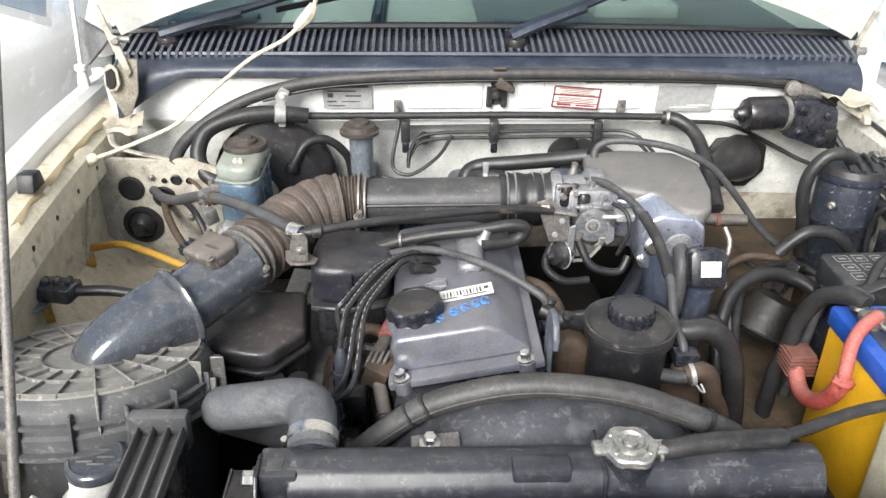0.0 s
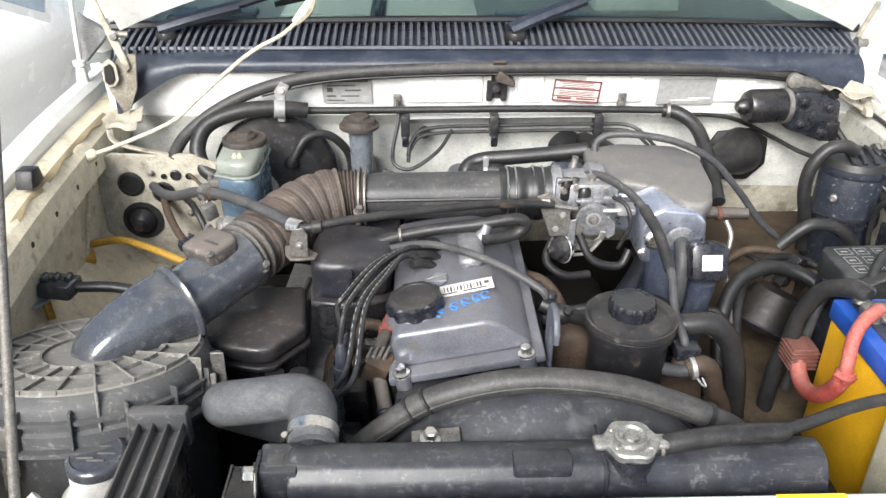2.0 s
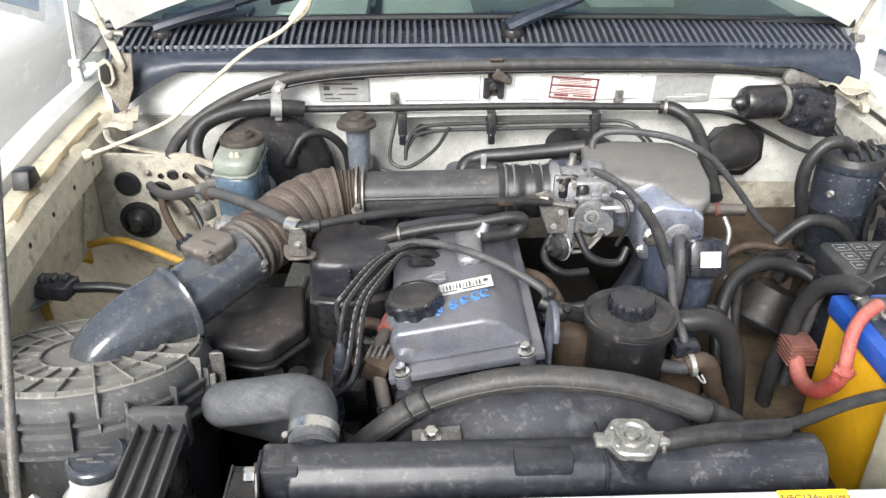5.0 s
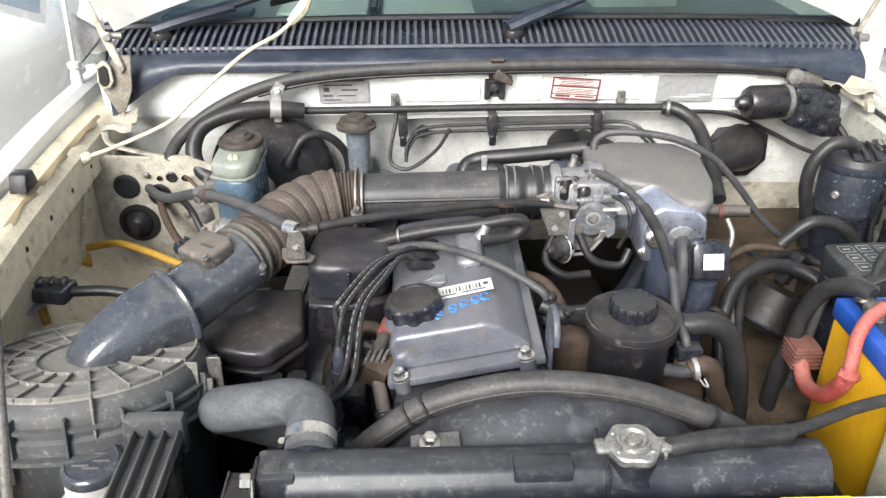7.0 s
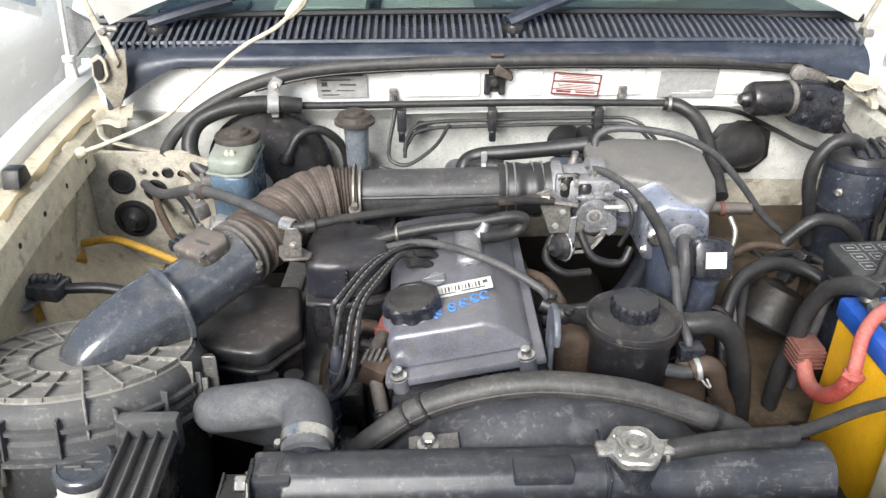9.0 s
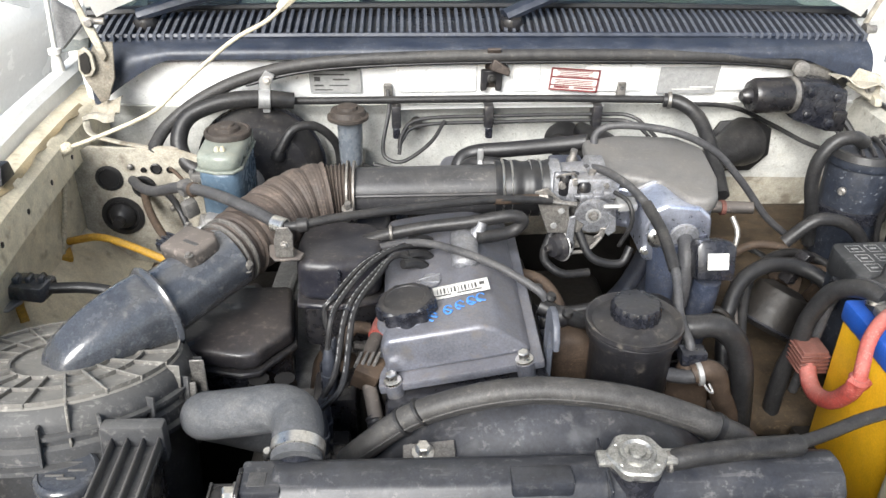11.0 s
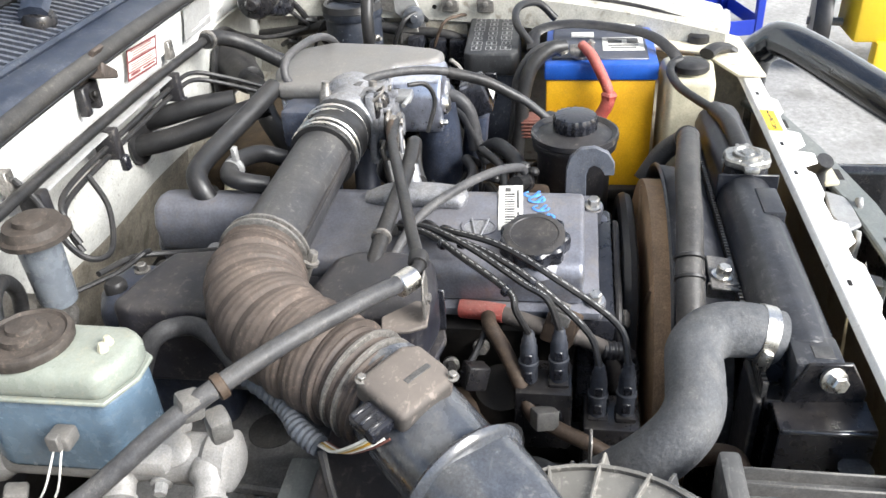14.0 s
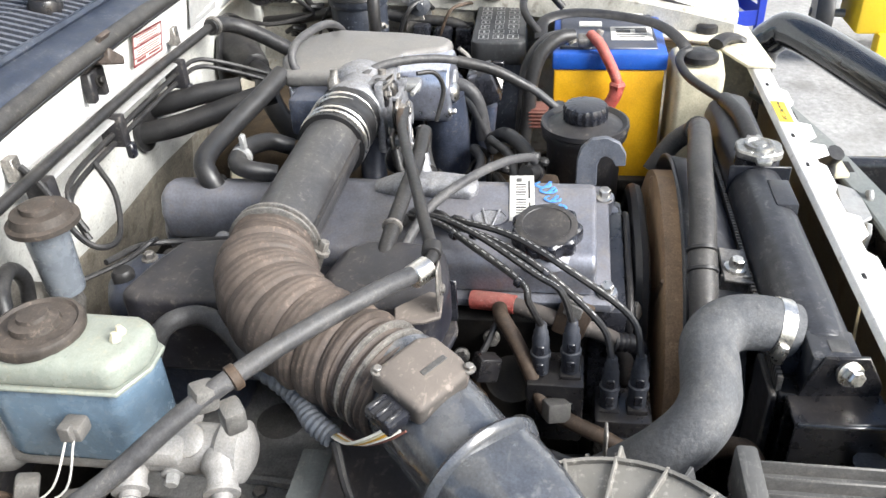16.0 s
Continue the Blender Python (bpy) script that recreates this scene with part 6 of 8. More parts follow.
for k in range(5):
    part("rib", box((0.5235, 0.8495, 0.937 + 0.006 * k), (0.561, 0.887, 0.9395 + 0.006 * k), 0.0005, 1), "redbrown", fus)
bc = thing("black_battery_cable", (0.55, 0.86, 1.0), "thick black battery cable taped into a bundle", "cable")
part("cable", tube([(0.583, 0.822, 1.066), (0.570, 0.845, 1.066), (0.553, 0.872, 1.045), (0.540, 0.885, 1.00), (0.536, 0.888, 0.955), (0.530, 0.895, 0.90), (0.53, 0.90, 0.80)], 0.0115, 12, 7), "rubber", bc)
part("thin_cable", tube([(0.590, 0.830, 1.070), (0.582, 0.868, 1.060), (0.570, 0.895, 1.02), (0.565, 0.90, 0.96), (0.56, 0.91, 0.86)], 0.0065, 10, 6), "hose", bc)
part("loom", tube([(0.60, 0.872, 1.055), (0.64, 0.868, 1.072), (0.66, 0.82, 1.078), (0.655, 0.75, 1.074), (0.63, 0.69, 1.068), (0.59, 0.655, 1.052), (0.575, 0.645, 1.03)], 0.0105, 10, 7, flat=0.4), "rubber", bc, "taped wiring loom across the battery")
part("loom_branch", tube([(0.61, 0.87, 1.055), (0.64, 0.90, 1.085), (0.69, 0.90, 1.098), (0.74, 0.87, 1.09), (0.75, 0.84, 1.06)], 0.0065, 10, 6), "blackrubber", bc)
part("loom_end", tube([(0.62, 0.60, 1.040), (0.64, 0.585, 1.042), (0.665, 0.565, 1.034), (0.67, 0.55, 1.025)], 0.013, 10, 5, flat=0.7), "rubber", bc)

# fuse box
fb = thing("fuse_box", (0.70, 0.94, 0.84), "black fuse and relay box with a printed lid", "fuse box")
fbl = part("lid", prism([(0.598, 0.905), (0.608, 0.896), (0.795, 0.905), (0.802, 0.915), (0.802, 0.985), (0.795, 0.992), (0.605, 0.985), (0.598, 0.975)], 1.012, 1.050, "z", 0.004, 2), "greydust", fb, "dusty black lid with a pale printed fuse chart")
part("body", box((0.604, 0.902, 0.88), (0.796, 0.984, 1.012), 0.004, 2), "canister", fb)
for x in (0.60, ):
    part("latch", box((0.592, 0.93, 0.975), (0.602, 0.95, 1.02), 0.002, 1), "black", fb)
rows = []
rnd = random.Random(4)
for i in range(7):
    for j in range(3):
        cx, cy, w, h = -0.075 + 0.025 * i, -0.024 + 0.024 * j, 0.020 - 0.006 * rnd.random(), 0.018 - 0.006 * rnd.random()
        rows += [(cx, cy + h / 2, w, 0.0009), (cx, cy - h / 2, w, 0.0009), (cx - w / 2, cy, 0.0009, h), (cx + w / 2, cy, 0.0009, h)]
        rows.append((cx, cy, w * 0.5, 0.003))
bars(rows, facing((0.70, 0.945, 1.0503), (1, 0.04, 0), (0, 1, 0)), "plate", fbl)

# charcoal canister and its hoses
cc = thing("charcoal_canister", (0.735, 1.20, 0.86), "black charcoal canister on the inner fender", "canister")
part("can", lathe((0.745, 1.200, 0.86), (0, 0, 1), [(0.046, 0), (0.050, 0.006), (0.050, 0.205), (0.046, 0.215)], 32), "canister", cc)
part("top", lathe((0.745, 1.200, 1.072), (0, 0, 1), [(0.052, 0), (0.054, 0.006), (0.050, 0.018), (0.030, 0.024), (0.0, 0.025)], 32), "canister", cc)
part("top_ring", lathe((0.745, 1.200, 1.084), (0, 0, 1), [(0.050, 0), (0.054, 0.002), (0.050, 0.012), (0.044, 0.013), (0.043, 0.008)], 32), "rubber", cc)
for k in range(3):
    part("top_hose", tube([(0.722 + 0.018 * k, 1.160, 1.096), (0.724 + 0.018 * k, 1.175, 1.101), (0.735 + 0.016 * k, 1.21, 1.102), (0.755 + 0.01 * k, 1.235, 1.097)], 0.0036, 8, 5), "dusty", cc)
part("strap", lathe((0.745, 1.200, 0.985), (0, 0, 1), [(0.0545, 0), (0.0565, 0.001), (0.0565, 0.018), (0.0545, 0.019)], 32), "black", cc)
part("valve", lathe((0.70, 1.155, 1.045), (-0.6, -0.8, 0.1), [(0.004, 0), (0.006, 0.004), (0.006, 0.012), (0.003, 0.014), (0.003, 0.02)], 14), "dull", cc)
solo("canister_hose", tube([(0.715, 1.16, 1.120), (0.692, 1.15, 1.132), (0.667, 1.15, 1.126), (0.648, 1.15, 1.097), (0.646, 1.15, 1.058), (0.658, 1.155, 1.015), (0.67, 1.16, 0.95)], 0.0105, 12, 7), "rubber", (0.66, 1.17, 1.0), "black rubber hose curling from the canister", "hose", "vacuum hoses")
solo("canister_hose", tube([(0.600, 1.10, 0.985), (0.629, 1.10, 1.015), (0.652, 1.10, 1.024), (0.686, 1.10, 1.016), (0.715, 1.10, 0.99), (0.74, 1.10, 0.94)], 0.010, 12, 6), "rubber", (0.68, 1.10, 0.93), "black rubber hose curling from the canister", "hose", "vacuum hoses")
vv = thing("vacuum_valve_bracket", (0.80, 1.09, 1.0), "grey steel bracket with a vacuum valve on the inner fender", "bracket")
part("plate", prism([(1.075, 1.00), (1.105, 0.995), (1.115, 1.04), (1.135, 1.062), (1.135, 1.092), (1.118, 1.098), (1.095, 1.085), (1.080, 1.05)], 0.796, 0.800, "x", 0.001, 1), "plate", vv)
part("ear", prism([(1.135, 1.060), (1.165, 1.066), (1.168, 1.090), (1.135, 1.092)], 0.797, 0.800, "x", 0.001, 1), "dull", vv)
part("valve", lathe((0.795, 1.10, 1.055), (-1, -0.2, 0.1), [(0.018, 0), (0.020, 0.004), (0.020, 0.02), (0.008, 0.024), (0.006, 0.04)], 18), "grey", vv)
part("hook", prism([(1.08, 1.0), (1.10, 0.985), (1.125, 1.005), (1.12, 1.04), (1.09, 1.04)], 0.775, 0.779, "x", 0.001, 1), "dull", vv)
for x, y in ((0.818, 1.262), (0.786, 0.965), (0.792, 1.03)):
    t = thing("fender_clip", (x, y, 1.07), "small dark steel bracket on the inner fender rail", "bracket", "fender clips")
    part("plate", prism([(-0.016, -0.012), (0.014, -0.012), (0.016, 0.010), (0.0, 0.018), (-0.016, 0.010)], -0.010, 0.0, "x", 0.002, 1, m=pose(x, y, 1.075)), "dull", t)
    part("stud", lathe((x - 0.010, y, 1.078), (-1, 0, 0), [(0.006, 0), (0.006, 0.006), (0.003, 0.007)], 10), "dull", t)

# relay holder and wiring between the canister and the fuse box
rh = thing("relay_holder", (0.76, 1.05, 0.86), "row of black relays on a dusty bracket by the inner fender", "relay holder")
part("plate", prism([(1.00, 0.88), (1.135, 0.88), (1.135, 1.03), (1.10, 1.05), (1.00, 1.045)], 0.800, 0.806, "x", 0.002, 1), "dirtycream", rh)
for k, (y, z, h) in enumerate(((1.015, 0.965, 0.055), (1.052, 0.960, 0.060), (1.092, 0.955, 0.070))):
    q = part("relay", box((0.755, y - 0.015, z), (0.798, y + 0.015, z + h), 0.004, 2), "black", rh)
    part("socket", box((0.750, y - 0.017, z - 0.03), (0.799, y + 0.017, z - 0.001), 0.003, 2), "blackclean", q)
    part("lead", tube([(0.765, y, z - 0.03), (0.755, y + 0.01, z - 0.06), (0.73, y + 0.02, z - 0.09)], 0.006, 8, 4), "rubber", q)
rnd = random.Random(8)
for k in range(4):
    y = 1.00 + 0.075 * k
    pts = [Vector((0.795, y, 1.055 - 0.01 * (k % 3))), Vector((0.778, y + 0.015, 1.058 + 0.006 * (k % 2))), Vector((0.755, y + 0.04, 1.050)), Vector((0.760, y + 0.06, 0.99)), Vector((0.77, y + 0.05, 0.92))]
    solo("relay_wire", tube(pts, rnd.choice((0.003, 0.0045, 0.006)), 8, 5), rnd.choice(("blackrubber", "rubber", "copper", "dusty")), pts[0], "dusty dark wire by the inner fender", "wire", "relay wires")
for y, z in ((1.30, 1.04), (1.22, 1.085), (1.34, 1.00)):
    t = thing("harness_clip", (0.815, y, z), "small black harness clip on the inner fender", "clip", "harness clips")
    part("base", box((0.800, y - 0.014, z - 0.010), (0.822, y + 0.014, z + 0.010), 0.003, 2), "black", t)
    part("strap", tube([(0.802, y - 0.02, z), (0.785, y, z + 0.012), (0.802, y + 0.02, z)], 0.005, 8, 4), "rubber", t)
solo("fender_harness", tube([(0.80, 1.40, 1.02), (0.792, 1.32, 1.03), (0.788, 1.22, 1.045), (0.785, 1.12, 1.03), (0.782, 1.03, 1.02), (0.775, 0.99, 0.99), (0.74, 0.985, 0.95)], 0.010, 10, 6), "rubber", (0.79, 1.2, 1.04), "taped black wiring harness along the inner fender", "wiring harness")

rc2 = thing("corner_bracket", (0.79, 1.33, 1.12), "dirty cream corner bracket with torn sealer at the cowl", "bracket")
part("plate", prism([(0.765, 1.150), (0.815, 1.120), (0.828, 1.130), (0.822, 1.165), (0.780, 1.178)], 1.335, 1.341, "y", 0.002, 1), "dirtycream", rc2)
part("fold", sheet(lambda u, v: Vector((0.735 + 0.10 * u, 1.345 - 0.03 * v + 0.006 * math.sin(8 * u), 1.168 - 0.02 * u + 0.006 * math.sin(11 * u) * v)), 12, 4, 0.002), "dirtycream", rc2)
part("bolt", hexbolt((0.806, 1.335, 1.145), (0, -1, 0.1), 0.006, 0.009), "dull", rc2)

# wiper motor
wm = thing("wiper_motor", (0.66, 1.34, 1.10), "black wiper motor on the firewall", "wiper motor")
part("motor", lathe((0.680, 1.335, 1.134), (-1, -0.12, 0.02), [(0.028, 0), (0.029, 0.004), (0.029, 0.070), (0.025, 0.078), (0.014, 0.080), (0.013, 0.088), (0.008, 0.095)], 30), "blackclean", wm, "black motor can")
part("band", lathe((0.676, 1.3345, 1.134), (-1, -0.12, 0.02), [(0.0285, 0), (0.0305, 0.001), (0.0305, 0.009), (0.0285, 0.010)], 30), "dull", wm, "dull steel band round the motor can")
part("gearbox", prism([(0.677, 1.095), (0.75, 1.070), (0.772, 1.10), (0.765, 1.145), (0.73, 1.158), (0.682, 1.162)], 1.32, 1.365, "y", 0.007, 2), "black", wm, "cast gearbox")
for x, z, rr in ((0.70, 1.145, 0.008), (0.745, 1.135, 0.007), (0.742, 1.090, 0.008), (0.70, 1.105, 0.006), (0.722, 1.120, 0.013)):
    part("gear_bolt", hexbolt((x, 1.321, z), (0, -1, 0.05), rr, 0.008), "black", wm)
part("earth_strap", tube([(0.765, 1.325, 1.10), (0.785, 1.31, 1.07), (0.795, 1.29, 1.03), (0.80, 1.27, 1.0)], 0.006, 8, 5), "blackrubber", wm)
part("bracket", prism([(0.66, 1.105), (0.695, 1.09), (0.76, 1.085), (0.75, 1.175), (0.70, 1.18)], 1.366, 1.371, "y", 0.002, 1), "dull", wm)
part("boss", lathe((0.690, 1.355, 1.172), (0, -1, 0.1), [(0.014, 0), (0.013, 0.008), (0.006, 0.009)], 18), "dull", wm)
part("plug", box((0.745, 1.315, 1.075), (0.77, 1.335, 1.11), 0.003, 2), "blackclean", wm)
solo("wiper_motor_wire", tube([(0.758, 1.325, 1.08), (0.772, 1.31, 1.06), (0.778, 1.30, 1.04), (0.74, 1.36, 1.035), (0.68, 1.39, 1.06), (0.60, 1.385, 1.095), (0.50, 1.375, 1.105)], 0.004, 8, 6), "rubber", (0.76, 1.32, 1.07), "thin dark wire from the wiper motor along the firewall", "wire")

# heater grommet and hoses
gm = thing("firewall_grommet", (0.60, 1.40, 1.02), "large black rubber wiring grommet in the firewall", "grommet")
part("flange", prism([(-0.060, -0.030), (-0.030, -0.052), (0.030, -0.052), (0.060, -0.020), (0.056, 0.030), (0.020, 0.050), (-0.040, 0.044), (-0.060, 0.010)], -0.004, 0.004, "y", 0.003, 2, m=pose(0.634, 1.408, 1.016)), "blackrubber", gm)
part("cone", lathe((0.642, 1.405, 1.024), (-0.75, -0.65, -0.06), [(0.044, 0), (0.042, 0.02), (0.034, 0.04), (0.028, 0.08), (0.024, 0.10), (0.016, 0.104)], 26), "rubber", gm)
part("loom", tube([(0.565, 1.34, 1.016), (0.535, 1.315, 1.014), (0.500, 1.30, 1.012), (0.47, 1.28, 0.99), (0.46, 1.25, 0.94)], 0.017, 12, 6), "blackrubber", gm)
hh = thing("heater_hose", (0.50, 1.33, 1.10), "black rubber heater hose bending down from the firewall pipe", "hose")
part("hose", tube([(0.470, 1.360, 1.117), (0.497, 1.352, 1.114), (0.522, 1.325, 1.098), (0.530, 1.27, 1.066), (0.530, 1.225, 1.040), (0.527, 1.185, 1.022)], 0.0120, 14, 7), "rubber", hh)
part("clip", lathe((0.476, 1.359, 1.117), (1, -0.2, 0), [(0.0127, 0), (0.0145, 0.001), (0.0145, 0.006), (0.0127, 0.007)], 16), "dull", hh)
part("pipe_end", tube([(0.500, 1.172, 1.010), (0.535, 1.165, 1.012), (0.568, 1.158, 1.014)], 0.0095, 12, 4), "verydusty", hh, "dusty cross pipe")
part("end_clip", lathe((0.520, 1.168, 1.010), (1, 0, 0), [(0.0105, 0), (0.012, 0.001), (0.012, 0.007), (0.0105, 0.008)], 14), "redbrown", hh, "rusty clip")

# pipes along the firewall
fp = thing("firewall_pipes", (0.15, 1.37, 1.1), "steel pipes clipped along the firewall", "pipe")
part("coolant_pipe", tube([(-0.205, 1.345, 1.128), (-0.15, 1.356, 1.120), (0.0, 1.366, 1.117), (0.25, 1.368, 1.118), (0.47, 1.362, 1.117)], 0.0065, 12, 6), "rubber", fp)
part("silver_pipe", tube([(0.012, 1.368, 1.102), (0.08, 1.370, 1.1025), (0.18, 1.372, 1.103), (0.37, 1.372, 1.104)], 0.0085, 10, 6, flat=0.35), "plate", fp, "bare dusty metal pipe")
for k, dz in enumerate((0.0, -0.011)):
    part("thin_pipe", tube([(0.022, 1.340, 1.040 + dz), (0.028, 1.352, 1.062 + dz), (0.06, 1.366, 1.083 + dz), (0.2, 1.372, 1.086 + dz), (0.36, 1.372, 1.088 + dz), (0.42, 1.366, 1.086 + dz), (0.45, 1.33, 1.068 + dz), (0.47, 1.28, 1.045 + dz)], 0.0034, 8, 6), "rubber", fp)
part("thin_pipe", tube([(0.005, 1.378, 1.128), (0.006, 1.360, 1.10), (-0.004, 1.335, 1.055), (0.0, 1.315, 1.035), (0.03, 1.31, 1.030), (0.075, 1.33, 1.055), (0.10, 1.36, 1.082)], 0.0034, 8, 6), "rubber", fp)
for x in (0.018, 0.175, 0.360):
    cl = part("pipe_clip", box((x - 0.008, 1.358, 1.068), (x + 0.008, 1.388, 1.108), 0.003, 2), "dusty", fp, "dusty black plastic pipe clip")
    part("tongue", box((x - 0.006, 1.352, 1.052), (x + 0.006, 1.362, 1.072), 0.002, 1), "black", cl)
part("knob", lathe((0.052, 1.405, 1.062), (0, -1, 0.2), [(0.011, 0), (0.011, 0.012), (0.008, 0.016)], 18), "rubber", fp)
for x, z in ((0.004, 1.130), (0.402, 1.133)):
    t = thing("small_bracket", (x, 1.378, z), "small dark steel tab bolted to the firewall", "bracket", "firewall tabs")
    part("tab", box((x - 0.007, 1.380, z - 0.018), (x + 0.007, 1.392, z + 0.008), 0.001, 1), "dull", t)
    part("hole", lathe((x, 1.3795, z - 0.002), (0, -1, 0), [(0.0035, 0), (0.0035, 0.001)], 10), "ink", t)
# latch-like bracket in the middle of the upper panel
lk = thing("firewall_latch", (0.177, 1.35, 1.17), "dark steel bracket hanging over the firewall edge", "bracket")
part("upright", prism([(1.350, 1.206), (1.356, 1.208), (1.392, 1.160), (1.394, 1.130), (1.389, 1.130), (1.387, 1.158)], 0.168, 0.190, "x", 0.001, 1), "boot", lk)
part("jaw", prism([(0.160, 1.128), (0.170, 1.128), (0.172, 1.142), (0.184, 1.142), (0.186, 1.128), (0.196, 1.128), (0.197, 1.164), (0.161, 1.164)], 1.376, 1.389, "y", 0.002, 1), "dusty", lk)
part("bolt", hexbolt((0.178, 1.376, 1.150), (0, -1, 0.2), 0.005, 0.007), "iron", lk)
part("arm", prism([(0.172, 1.172), (0.205, 1.160), (0.207, 1.170), (0.18, 1.190)], 1.352, 1.378, "y", 0.002, 1), "boot", lk)
# hose bracket with gold clamp on the left
gb2 = thing("hose_bracket", (-0.18, 1.36, 1.12), "yellowish zinc bracket holding the heater hose", "bracket")
part("strap", prism([(-0.200, 1.105), (-0.188, 1.105), (-0.184, 1.150), (-0.176, 1.168), (-0.190, 1.176), (-0.202, 1.160)], 1.340, 1.345, "y", 0.001, 1), "plate", gb2)
part("bolt", hexbolt((-0.188, 1.340, 1.160), (0, -1, 0.3), 0.005, 0.007), "dull", gb2)
part("saddle", lathe((-0.205, 1.338, 1.130), (1, 0.2, -0.1), [(0.0145, 0), (0.016, 0.001), (0.016, 0.018), (0.0145, 0.019)], 18), "plate", gb2)
solo("heater_hose_upper", tube([(-0.150, 1.350, 1.122), (-0.20, 1.340, 1.130), (-0.26, 1.330, 1.128), (-0.315, 1.318, 1.108), (-0.332, 1.300, 1.075), (-0.322, 1.285, 1.045), (-0.30, 1.275, 1.030)], 0.0135, 14, 7), "rubber", (-0.26, 1.33, 1.12), "dusty black heater hose curving down beside the brake booster", "hose")

# plates and stickers on the upper firewall
LEAN_FW = Vector((0, 0.20, -1)).normalized()
def plaque(name, x, z, w, h, material, label, cat, rows, inkm, roll=0.0, y=1.383):
    t = thing(name, (x, y, z), label, cat)
    m = facing((x, y, z), (math.cos(radians(roll)), 0, math.sin(radians(roll))), (0, -0.17, 0.98))
    tmp = box((-w / 2, -h / 2, 0), (w / 2, h / 2, 0.001), 0.0003, 1)
    xf(tmp, tmp.verts, m)
    p = part("plate", tmp, material, t)
    if rows:
        bars(rows, m @ Matrix.Translation((0, 0, 0.0012)), inkm, p)
    return t, p, m
plaque("identification_plate", -0.083, 1.146, 0.086, 0.048, "foil", "small grey alloy identification plate with worn print", "plate", [(0, 0.019, 0.074, 0.004), (-0.010, 0.010, 0.05, 0.0025), (-0.03, 0.002, 0.010, 0.008), (0.010, 0.001, 0.028, 0.003), (-0.028, -0.010, 0.016, 0.003), (0.005, -0.010, 0.03, 0.002), (-0.02, -0.018, 0.03, 0.002)], "ink", y=1.3855)
t, p, m = plaque("warning_sticker", 0.3195, 1.1455, 0.080, 0.042, "label", "white warning sticker with red print, worn and tilted", "sticker", [(0, 0.0195, 0.084, 0.003), (0, -0.0195, 0.084, 0.003), (-0.0405, 0, 0.003, 0.042), (0.0405, 0, 0.003, 0.042), (0, 0.004, 0.080, 0.003), (0, -0.0105, 0.080, 0.002)] + [(-0.002 + 0.003 * (k % 2), 0.0165 - 0.0032 * k, 0.062 - 0.006 * (k % 3), 0.0013) for k in range(4)] + [(0.0, -0.001 - 0.003 * k, 0.066 - 0.005 * (k % 2), 0.0013) for k in range(3)] + [(-0.02, -0.0145, 0.026, 0.004), (0.018, -0.0145, 0.034, 0.003)], "redink", roll=-4, y=1.3825)
plaque("blank_plate", 0.515, 1.143, 0.102, 0.050, "foil", "blank grey foil plate, scuffed", "plate", [(0.025, -0.012, 0.04, 0.002), (0.0, -0.016, 0.05, 0.0015)], "label", y=1.3845)

# ---------------------------------------------------------------- power steering side
ps = thing("power_steering_reservoir", (0.291, 0.81, 0.9), "black power steering reservoir with a knurled cap", "reservoir")
part("body", lathe((0.291, 0.806, 0.93), (0, 0, 1), [(0.040, 0), (0.046, 0.012), (0.047, 0.10), (0.053, 0.108), (0.054, 0.118), (0.050, 0.122)], 36), "dusty", ps)
part("rim", lathe((0.291, 0.806, 1.050), (0, 0, 1), [(0.052, -0.004), (0.0555, 0.001), (0.0550, 0.007), (0.0525, 0.0075), (0.047, 0.003), (0.036, 0.006), (0.030, 0.010)], 40), "dusty", ps)
part("cap", lathe((0.291, 0.806, 1.060), (0, 0, 1), [(0.0265, 0), (0.0275, 0.002), (0.0275, 0.014), (0.0255, 0.0185), (0.016, 0.0205), (0.0, 0.0205)], 96, lobes=18, deep=0.03), "black", ps, "knurled black cap", 30)
part("outlet", tube([(0.318, 0.790, 0.996), (0.335, 0.788, 0.990), (0.355, 0.787, 0.987), (0.372, 0.787, 0.990)], 0.0085, 12, 4), "hose", ps, "grey outlet pipe")
part("return_hose", tube([(0.362, 0.787, 0.990), (0.378, 0.788, 0.995), (0.392, 0.790, 0.985), (0.402, 0.792, 0.955), (0.418, 0.795, 0.92), (0.43, 0.80, 0.85)], 0.0125, 12, 6), "copper", ps)
part("feed_hose", tube([(0.355, 0.845, 1.015), (0.376, 0.84, 1.019), (0.406, 0.84, 1.019), (0.432, 0.84, 0.993), (0.446, 0.84, 0.95), (0.456, 0.84, 0.887), (0.46, 0.83, 0.80)], 0.0145, 12, 6), "rubber", ps)
part("clip", lathe((0.366, 0.787, 0.991), (1, 0, 0.2), [(0.0127, 0), (0.0145, 0.001), (0.0145, 0.006), (0.0127, 0.007)], 16), "plate", ps)
part("clip_ear", tube([(0.372, 0.778, 0.985), (0.378, 0.772, 0.978), (0.384, 0.774, 0.974), (0.380, 0.780, 0.982)], 0.0014, 6, 4), "plate", ps)
part("valve_block", box((0.348, 0.790, 0.998), (0.378, 0.812, 1.016), 0.003, 2), "black", ps, "black hose connector block")
part("valve_stub", lathe((0.360, 0.800, 0.985), (0, 0, 1), [(0.012, 0), (0.013, 0.004), (0.010, 0.014)], 16), "copper", ps)
part("bracket_plate", prism([(0.33, 0.90), (0.40, 0.90), (0.395, 0.955), (0.372, 0.985), (0.345, 0.975)], 0.812, 0.816, "y", 0.001, 1), "copper", ps, "rust brown stay")
